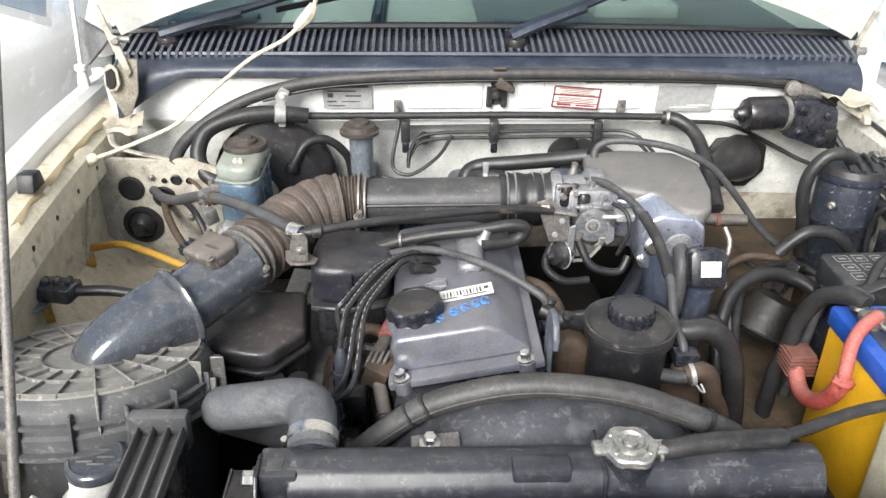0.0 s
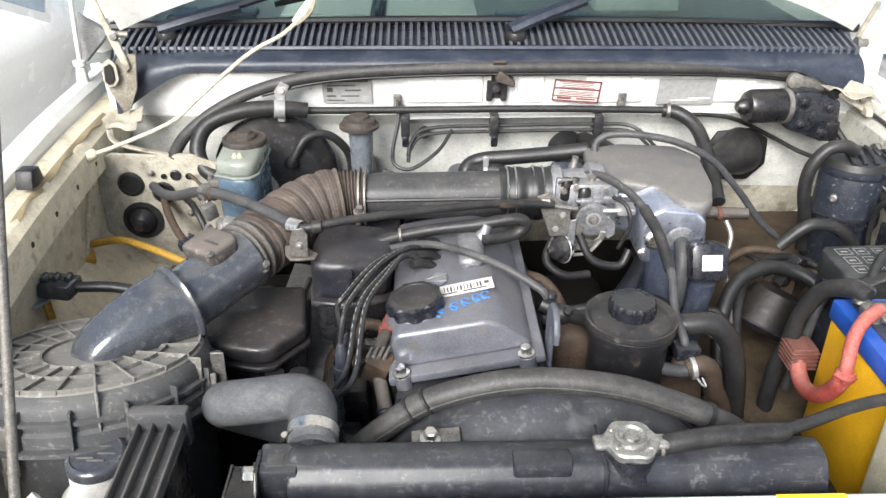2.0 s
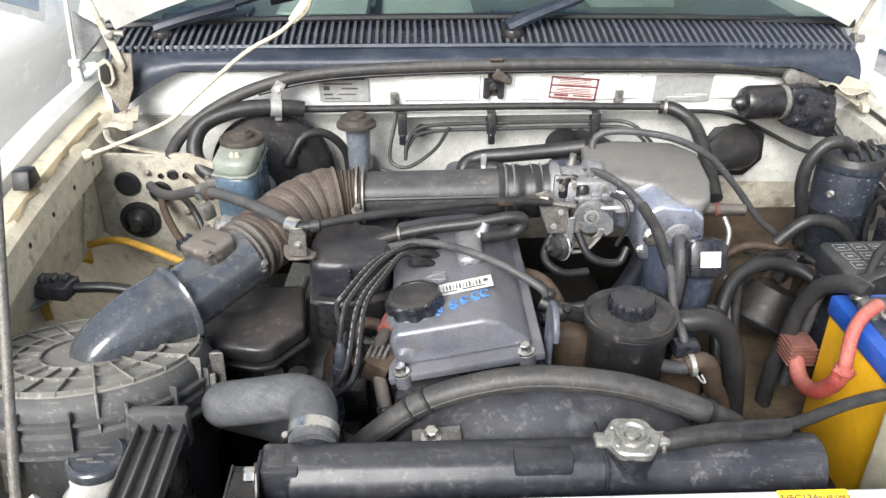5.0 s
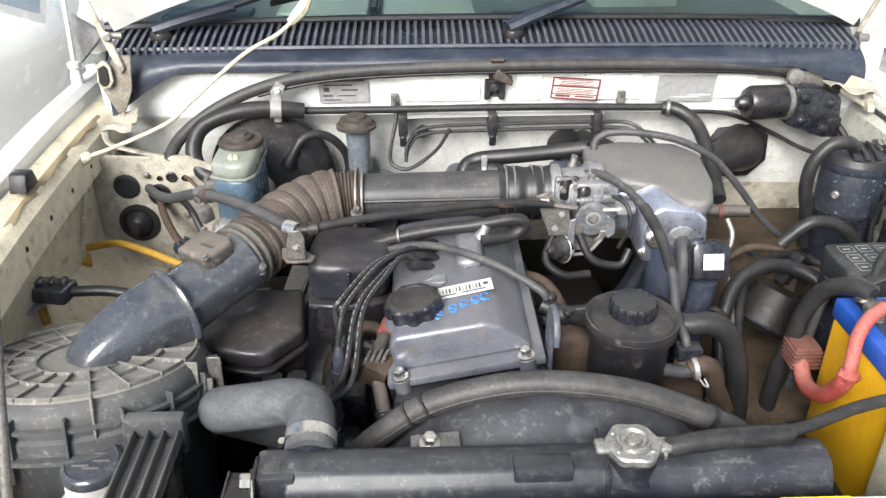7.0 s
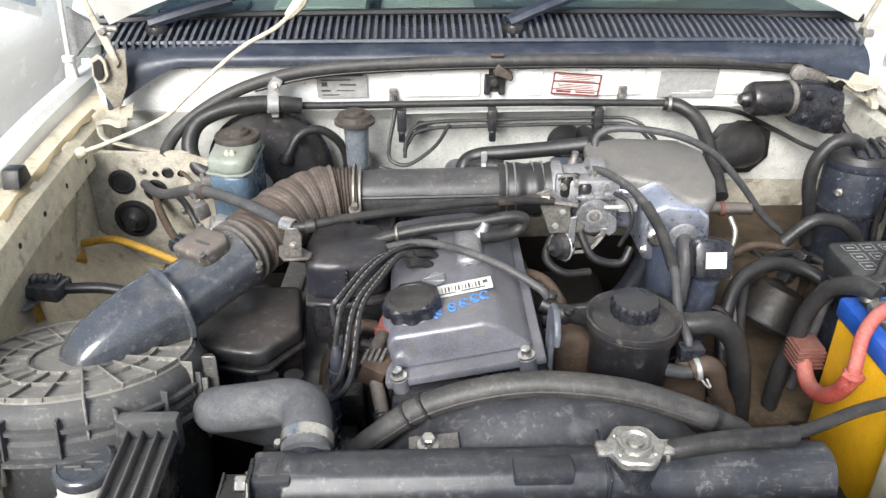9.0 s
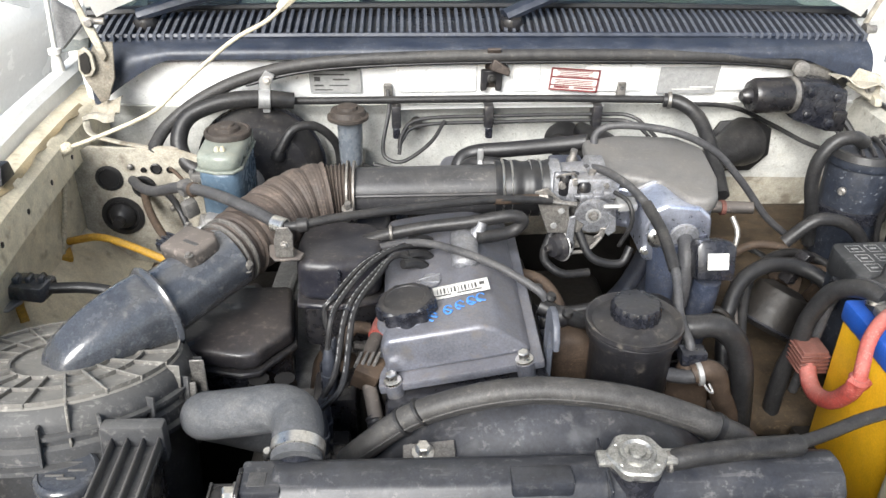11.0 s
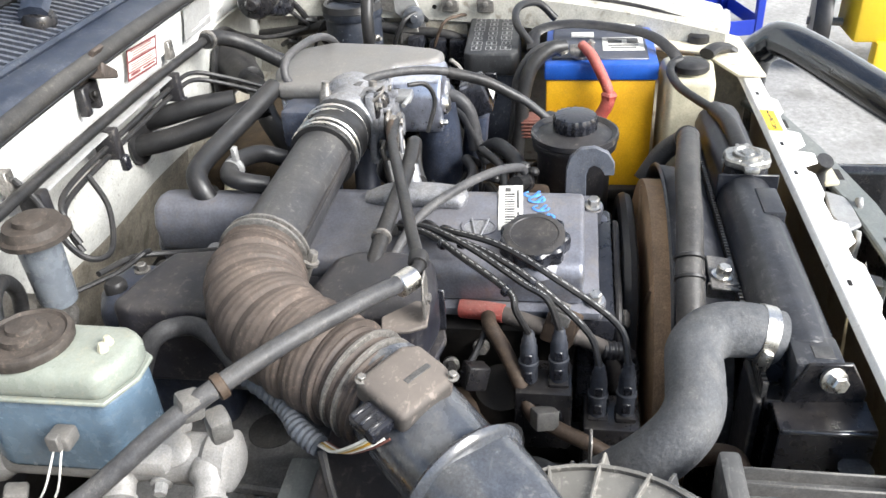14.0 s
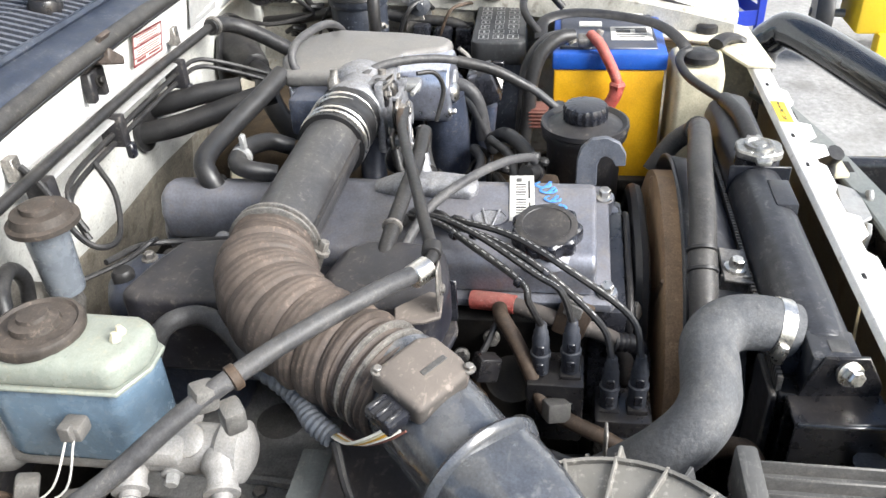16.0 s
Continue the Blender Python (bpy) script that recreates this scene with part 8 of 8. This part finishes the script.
part("strip", tube([(-0.330, 1.284, 1.066), (-0.38, 1.283, 1.070), (-0.43, 1.284, 1.080), (-0.465, 1.288, 1.092), (-0.478, 1.315, 1.108)], 0.006, 8, 6, flat=0.5), "dirtycream", sm2)
def torn_edge(u, v):
    y = 0.72 + 0.64 * u
    x = CX - 0.674 + inward(y, -1)
    w = 0.009 + 0.0018 * math.sin(23 * u) + 0.0012 * math.sin(61 * u + 1)
    return Vector((x + w * v, y, 1.1165 - 0.052 * (1 - u) ** 3 + 0.004 * math.sin(31 * u) * v - 0.004 * v * v))
part("flap", sheet(torn_edge, 60, 5, 0.002), "yellowcream", sm2, "yellowed wavy edge of the gutter sealer")
part("flap", sheet(lambda u, v: Vector((-0.478 + 0.05 * v, 1.30 + 0.06 * u + 0.01 * math.sin(6 * v), 1.108 + 0.02 * u * v + 0.006 * math.sin(9 * u))), 8, 6, 0.002), "dirtycream", sm2)

# ---------------------------------------------------------------- right well
hn = thing("horn_relay_can", (0.60, 1.06, 0.86), "round black can in a bracket down in the bay", "relay")
part("can", lathe((0.560, 1.030, 0.880), (0.45, 0.25, 0.85), [(0.044, 0), (0.050, 0.006), (0.045, 0.034), (0.038, 0.062), (0.022, 0.070)], 30), "iron", hn)
part("rim", lathe((0.5625, 1.0315, 0.885), (0.45, 0.25, 0.85), [(0.050, 0), (0.052, 0.002), (0.050, 0.005)], 30), "black", hn)
for dx in (0.0, 0.022):
    part("plug", box((0.588 + dx, 1.045 + dx, 0.944), (0.608 + dx, 1.065 + dx, 0.982), 0.003, 2, m=pose(0, 0, 0, 10, 20, 30)), "blackclean", hn)
part("bracket", prism([(0.60, 1.06), (0.62, 1.06), (0.625, 1.10), (0.605, 1.10)], 0.88, 0.945, "z", 0.002, 1), "copper", hn)
for pts, r, c in (([(0.47, 0.93, 0.86), (0.475, 0.97, 0.92), (0.50, 1.01, 0.965), (0.54, 1.03, 0.985), (0.59, 1.04, 0.98), (0.63, 1.02, 0.965), (0.64, 0.98, 0.94)], 0.011, "blackrubber"),
                  ([(0.50, 0.92, 0.84), (0.505, 0.98, 0.91), (0.54, 1.06, 0.945), (0.60, 1.12, 0.95), (0.66, 1.14, 0.94), (0.71, 1.12, 0.92)], 0.007, "rubber"),
                  ([(0.475, 1.06, 0.99), (0.492, 1.04, 0.985), (0.498, 1.01, 0.95), (0.50, 0.98, 0.90)], 0.0032, "verydusty"),
                  ([(0.62, 1.15, 0.89), (0.66, 1.12, 0.925), (0.70, 1.07, 0.93), (0.72, 1.02, 0.91)], 0.009, "copper"),
                  ([(0.56, 1.20, 0.90), (0.60, 1.19, 0.93), (0.65, 1.16, 0.935), (0.70, 1.15, 0.90)], 0.007, "copper"),
                  ([(0.44, 0.90, 0.85), (0.46, 0.86, 0.83), (0.50, 0.84, 0.82), (0.53, 0.82, 0.83)], 0.009, "copper"),
                  ([(0.20, 0.93, 0.985), (0.25, 0.95, 0.97), (0.31, 0.94, 0.985), (0.36, 0.955, 0.98), (0.40, 0.94, 0.95)], 0.007, "blackrubber"),
                  ([(0.18, 1.02, 0.99), (0.22, 1.0, 0.985), (0.24, 0.96, 0.965), (0.23, 0.93, 0.94)], 0.008, "copper"),
                  ):
    solo("wiring_branch", tube(pts, r, 10, 6), c, pts[0], "dusty wiring branch in the engine bay", "wiring", "wiring branches")

yc = thing("pale_connector", (0.30, 1.30, 0.95), "pale yellow plastic connector behind the engine", "connector")
part("housing", box((0.285, 1.275, 0.945), (0.315, 1.295, 0.975), 0.004, 2, m=pose(0, 0, 0, 15, 20, 30)), "natural", yc)
part("lead", tube([(0.30, 1.285, 0.95), (0.31, 1.31, 0.93), (0.33, 1.34, 0.90)], 0.005, 8, 4), "blackrubber", yc)
rnd = random.Random(23)
for k in range(16):
    x, y, z = rnd.uniform(0.22, 0.46), rnd.uniform(0.86, 1.0), rnd.uniform(0.86, 0.95)
    d = Vector((rnd.uniform(-0.06, 0.06), rnd.uniform(-0.05, 0.05), rnd.uniform(-0.03, 0.01)))
    pts = [Vector((x, y, z)), Vector((x, y, z)) + d + Vector((0, 0, 0.02)), Vector((x, y, z)) + d * 2, Vector((x, y, z)) + d * 2.4 - Vector((0, 0, 0.06))]
    solo("wiring_branch", tube(pts, rnd.choice((0.003, 0.0045, 0.006, 0.008)), 8, 5), rnd.choice(("blackrubber", "blackrubber", "iron", "copper", "iron", "rubber")), pts[0], "dusty wiring branch in the engine bay", "wiring", "wiring branches")
for k in range(14):
    x, y, z = rnd.uniform(0.62, 0.78), rnd.uniform(0.98, 1.2), rnd.uniform(0.855, 0.90)
    d = Vector((rnd.uniform(-0.07, 0.07), rnd.uniform(-0.07, 0.07), 0))
    pts = [Vector((x, y, z - 0.02)), Vector((x, y, z)) + d * 0.5 + Vector((0, 0, 0.025)), Vector((x, y, z)) + d * 1.2 + Vector((0, 0, 0.015)), Vector((x, y, z - 0.03)) + d * 1.7]
    solo("wiring_branch", tube(pts, rnd.choice((0.004, 0.006, 0.009)), 8, 5), rnd.choice(("blackrubber", "rubber", "copper", "rubber", "dusty", "yellowwire" if k < 4 else "copper")), pts[0], "dusty wiring branch in the engine bay", "wiring", "wiring branches")

# red connector and loom along the engine side
rl = thing("engine_side_loom", (-0.01, 0.86, 0.97), "dusty wiring loom with a red boot beside the valve cover", "wiring loom")
part("red_boot", tube([(0.006, 0.920, 0.984), (0.0, 0.895, 0.987), (-0.004, 0.875, 0.987)], 0.0100, 12, 4), "red", rl, "red rubber boot")
part("loom", tube([(-0.002, 0.880, 0.986), (-0.010, 0.850, 0.982), (-0.012, 0.82, 0.972), (-0.006, 0.79, 0.958), (0.0, 0.765, 0.935), (0.0, 0.755, 0.89)], 0.0088, 12, 6), "verydusty", rl)
part("conduit", tube([(-0.004, 0.776, 0.945), (0.004, 0.752, 0.935), (0.010, 0.742, 0.905), (0.008, 0.745, 0.87)], 0.010, 12, 18, rfun=ribbed(13, 0.1)), "dusty", rl, "", 70)
part("down_branch", tube([(-0.012, 0.890, 0.988), (-0.032, 0.886, 0.992), (-0.045, 0.872, 0.975), (-0.060, 0.858, 0.952), (-0.080, 0.841, 0.922), (-0.090, 0.821, 0.917), (-0.100, 0.783, 0.905), (-0.11, 0.75, 0.89)], 0.0078, 12, 8), "copper", rl, "taped brown wiring branch")
part("branch_clip", box((-0.098, 0.818, 0.916), (-0.078, 0.842, 0.936), 0.003, 2, m=pose(0, 0, 0, 10, 20, 25)), "clipgrey", rl)
part("thin_branch", tube([(-0.018, 0.888, 0.990), (-0.045, 0.900, 0.968), (-0.062, 0.912, 0.955)], 0.0035, 8, 5), "rubber", rl)
part("side_plug", box((-0.072, 0.888, 0.940), (-0.052, 0.912, 0.966), 0.003, 2, m=pose(0, 0, 0, 20, 10, 30)), "blackclean", rl)
pc = part("plug", box((-0.026, 0.800, 0.962), (0.004, 0.832, 0.995), 0.003, 2, m=pose(0, 0, 0, 12, 20, -15)), "copper", rl, "dusty brown plug")
for k in range(4):
    part("fin", box((-0.024 + 0.007 * k, 0.808, 0.990), (-0.020 + 0.007 * k, 0.826, 1.002), 0.001, 1, m=pose(0, 0, 0, 12, 20, -15)), "clipgrey", pc)

# lower hoses in front of the resonator
solo("lower_coolant_pipe", tube([(-0.150, 0.655, 0.90), (-0.140, 0.655, 0.925), (-0.125, 0.665, 0.93), (-0.11, 0.69, 0.91), (-0.09, 0.72, 0.87)], 0.010, 10, 6), "copper", (-0.13, 0.66, 0.94), "brown dusty pipe beside the radiator", "pipe")
solo("lower_radiator_hose", tube([(-0.165, 0.64, 0.60), (-0.165, 0.645, 0.85), (-0.155, 0.655, 0.91)], 0.014, 12, 6), "copper", (-0.165, 0.645, 0.85), "brown dusty hose standing beside the radiator", "hose")
solo("corrugated_drain", tube([(-0.168, 0.565, 0.70), (-0.170, 0.568, 0.85), (-0.165, 0.575, 0.965)], 0.014, 12, 22, rfun=ribbed(18, 0.08)), "grey", (-0.168, 0.565, 0.7), "corrugated grey conduit beside the radiator", "conduit")
sp = thing("bellows_pair", (-0.13, 0.87, 0.85), "pair of small black rubber bellows under the resonator", "bellows")
for x in (-0.150, -0.118):
    part("bellows", tube([(x, 0.862, 0.80), (x, 0.862, 0.935)], 0.013, 12, 40, rfun=ribbed(9, 0.16)), "blackrubber", sp, "", 70)
lp = thing("lower_side_panel", (-0.12, 1.08, 0.84), "dusty grey pressed panel with a round hole, low in the bay", "panel")
part("sheet", prism([(-0.20, 0.90), (-0.02, 0.92), (-0.01, 1.22), (-0.18, 1.26)], 0.868, 0.872, "z", 0.001, 1), "panelgrey", lp)
part("hole", lathe((-0.075, 1.118, 0.8722), (0, 0, 1), [(0.026, 0), (0.026, 0.0008), (0.024, 0.0012), (0.0, 0.0010)], 28), "ink", lp, "dark round hole")
part("bead", tube([(-0.17, 0.93, 0.874), (-0.16, 1.05, 0.874), (-0.15, 1.2, 0.874)], 0.006, 8, 4), "panelgrey", lp)
# added box; its slate colour stands for sky sheen on the resonator
lb2 = thing("sheen_box", (-0.21, 0.99, 0.9), "slate grey box added for the bluish sheen on the flat resonator", "box")
part("case", box((-0.238, 0.962, 0.85), (-0.185, 1.048, 0.948), 0.006, 2), "slate", lb2)
part("lid", box((-0.242, 0.958, 0.944), (-0.181, 1.052, 0.953), 0.003, 2), "slate", lb2)
ssb = thing("steering_box", (-0.23, 1.1, 0.6), "dark dirty steering box low in the bay", "steering box")
part("housing", box((-0.32, 0.95, 0.60), (-0.15, 1.28, 0.845), 0.02, 3), "iron", ssb)
part("cover", prism([(-0.30, 0.98), (-0.17, 0.97), (-0.16, 1.12), (-0.21, 1.20), (-0.30, 1.16)], 0.845, 0.868, "z", 0.008, 2), "dusty", ssb)
for x, y in ((-0.29, 0.99), (-0.18, 0.98), (-0.17, 1.11), (-0.29, 1.15)):
    part("bolt", hexbolt((x, y, 0.867), (0, 0, 1), 0.007, 0.010), "dull", ssb)

# stickers on the radiator support
st = thing("refrigerant_sticker", (0.40, 0.548, 1.025), "yellow refrigerant sticker on the white radiator support", "sticker")
sm = facing((0.403, 0.542, 1.0192), (1, 0, 0), (0, 1, 0.11))
tmp = box((-0.033, -0.0095, 0.004), (0.033, 0.0095, 0.0046), 0.0002, 1)
xf(tmp, tmp.verts, sm)
sp2 = part("sheet", tmp, "sticker", st)
text("HFC134a", 0.010, sm @ Matrix.Translation((-0.012, 0.0, 0.0049)), "ink", sp2)
text("USE ONLY", 0.0055, sm @ Matrix.Translation((0.021, 0.0, 0.0049)), "ink", sp2)

# ---------------------------------------------------------------- workshop things
tr = thing("tool_trolley", (3.5, 0.3, 0), "blue steel tool trolley loaded with odds and ends", "tool trolley")
TQ = facing((3.52, 0.32, 0), (0.24, -0.97, 0), (0, 0, 1))
def tbox(lo, hi, b=0.004):
    t2 = box(lo, hi, b, 1)
    xf(t2, t2.verts, TQ)
    return t2
for z in (0.16, 0.52, 0.84):
    ty = part("tray", tbox((-0.40, z, -0.22), (0.40, z + 0.008, 0.22)), "bluepaint", tr)
    for lo, hi in (((-0.40, z, 0.215), (0.40, z + 0.075, 0.22)), ((-0.40, z, -0.22), (0.40, z + 0.075, -0.215)), ((-0.40, z, -0.22), (-0.395, z + 0.075, 0.22)), ((0.395, z, -0.22), (0.40, z + 0.075, 0.22))):
        part("side", tbox(lo, hi, 0.001), "bluepaint", ty)
for x in (-0.40, 0.36):
    for w in (-0.225, 0.195):
        part("leg", tbox((x, 0.10, w), (x + 0.04, 0.92, w + 0.03)), "bluepaint", tr)
        c = TQ @ Vector((x + 0.02, 0.05, w + 0.015))
        part("castor", lathe(c - Vector((0.015, 0, 0)), (1, 0, 0), [(0.03, 0), (0.05, 0.003), (0.05, 0.027), (0.03, 0.03)], 20), "blackrubber", tr)
def on_tray(name, lo, hi, material, label, cat):
    t2 = box(lo, hi, 0.008, 2)
    xf(t2, t2.verts, TQ)
    c = TQ @ Vector(((lo[0] + hi[0]) / 2, lo[1], (lo[2] + hi[2]) / 2))
    solo(name, t2, material, c, label, cat)
on_tray("parts_box", (-0.33, 0.169, 0.02), (-0.13, 0.30, 0.18), "label", "white cardboard box on the trolley's lower tray", "box")
on_tray("rag", (0.16, 0.169, 0.0), (0.33, 0.215, 0.15), "plate", "pale crumpled rag on the lower tray", "rag")
on_tray("green_bottle", (-0.36, 0.529, 0.12), (-0.30, 0.60, 0.18), "green", "small green plastic bottle on the middle tray", "bottle")
on_tray("spanner_roll", (-0.25, 0.529, 0.05), (0.10, 0.60, 0.16), "dull", "roll of steel spanners on the middle tray", "tools")
on_tray("blue_cloth", (0.12, 0.529, 0.05), (0.30, 0.625, 0.18), "fluid", "pale blue cloth on the middle tray", "cloth")
pts = [TQ @ Vector((-0.02 + 0.09 * math.cos(k * 0.9), 0.178 + 0.006 * k, 0.10 + 0.06 * math.sin(k * 0.9))) for k in range(14)]
solo("air_hose", tube(pts, 0.008, 8, 5), "red", pts[0], "coiled red air hose on the lower tray", "hose")

ys = thing("yellow_jack_stand", (3.4, -0.62, 0), "yellow steel floor jack with a black wheel", "jack")
part("frame", box((3.25, -0.95, 0.16), (3.55, -0.50, 0.48), 0.02, 2), "sticker", ys)
part("foot", box((3.22, -0.68, 0.0), (3.30, -0.60, 0.17), 0.008, 2), "sticker", ys)
part("foot", box((3.52, -0.90, 0.0), (3.58, -0.82, 0.17), 0.008, 2), "sticker", ys)
part("wheel", lathe((3.45, -0.44, 0.20), (0.2, 1, 0), [(0.08, 0), (0.19, 0.006), (0.20, 0.02), (0.20, 0.07), (0.19, 0.084), (0.08, 0.09)], 36), "blackrubber", ys)
part("axle", lathe((3.45, -0.52, 0.20), (0.2, 1, 0), [(0.02, 0), (0.02, 0.18)], 12), "dull", ys)

# white car parked beside the truck
pcar = thing("parked_car", (-1.7, 3.0, 0), "white car parked beside the truck", "car")
def car_side(u, v):
    P = [(-1.10, 1.12), (-1.02, 1.06), (-1.0, 0.99), (-1.02, 0.92), (-1.07, 0.80), (-1.09, 0.55), (-1.14, 0.28)]
    k = v * 6
    i = min(int(k), 5)
    a, z = (P[i][n] + (P[i + 1][n] - P[i][n]) * (k - i) for n in (0, 1))
    return Vector((a - 0.25 * max(0, 0.25 - u) ** 2 / 0.06, 1.55 + 4.2 * u, z))
part("side", sheet(car_side, 24, 24, 0.004), "carwhite", pcar)
part("body", box((-2.75, 1.75, 0.30), (-1.16, 5.7, 1.10), 0.08, 4), "carwhite", pcar)
part("cabin", prism([(-2.55, 1.09), (-1.15, 1.09), (-1.32, 1.50), (-2.38, 1.50)], 2.6, 5.2, "y", 0.04, 3), "carwhite", pcar)
for ya, yb in ((2.72, 3.55), (3.68, 4.55)):
    w = part("window", sheet(lambda u, v, ya=ya, yb=yb: Vector((-1.155 - 0.145 * v, ya + (yb - ya) * u + 0.05 * v, 1.13 + 0.33 * v)), 2, 2, 0.006), "bluetint", pcar, "blue-grey tinted side window")
WQ = [Vector(c) for c in ((-0.990, 1.998, 1.161), (-0.990, 2.330, 1.042), (-0.998, 2.395, 1.112), (-0.998, 2.040, 1.235))]
def car_glass(u, v, k=0.0, out=0.0):
    u, v = k + (1 - 2 * k) * u, k * 1.6 + (1 - 2 * k) * v
    return (WQ[0].lerp(WQ[1], u)).lerp(WQ[3].lerp(WQ[2], u), v) + Vector((out, 0, out))
wf = part("window_frame", sheet(lambda u, v: car_glass(u, v), 4, 4, 0.006), "carwhite", pcar, "white frame of the car's quarter window")
part("pane", sheet(lambda u, v: car_glass(u, v, 0.12, 0.006), 4, 4, 0.004), "paleglass", wf, "pane with a pale blue reflection in its colour")
for y in (2.1, 4.9):
    part("tyre", lathe((-1.34, y, 0.31), (1, 0, 0), [(0.18, 0), (0.29, 0.006), (0.31, 0.03), (0.31, 0.16), (0.29, 0.19), (0.18, 0.2)], 36), "blackrubber", pcar)
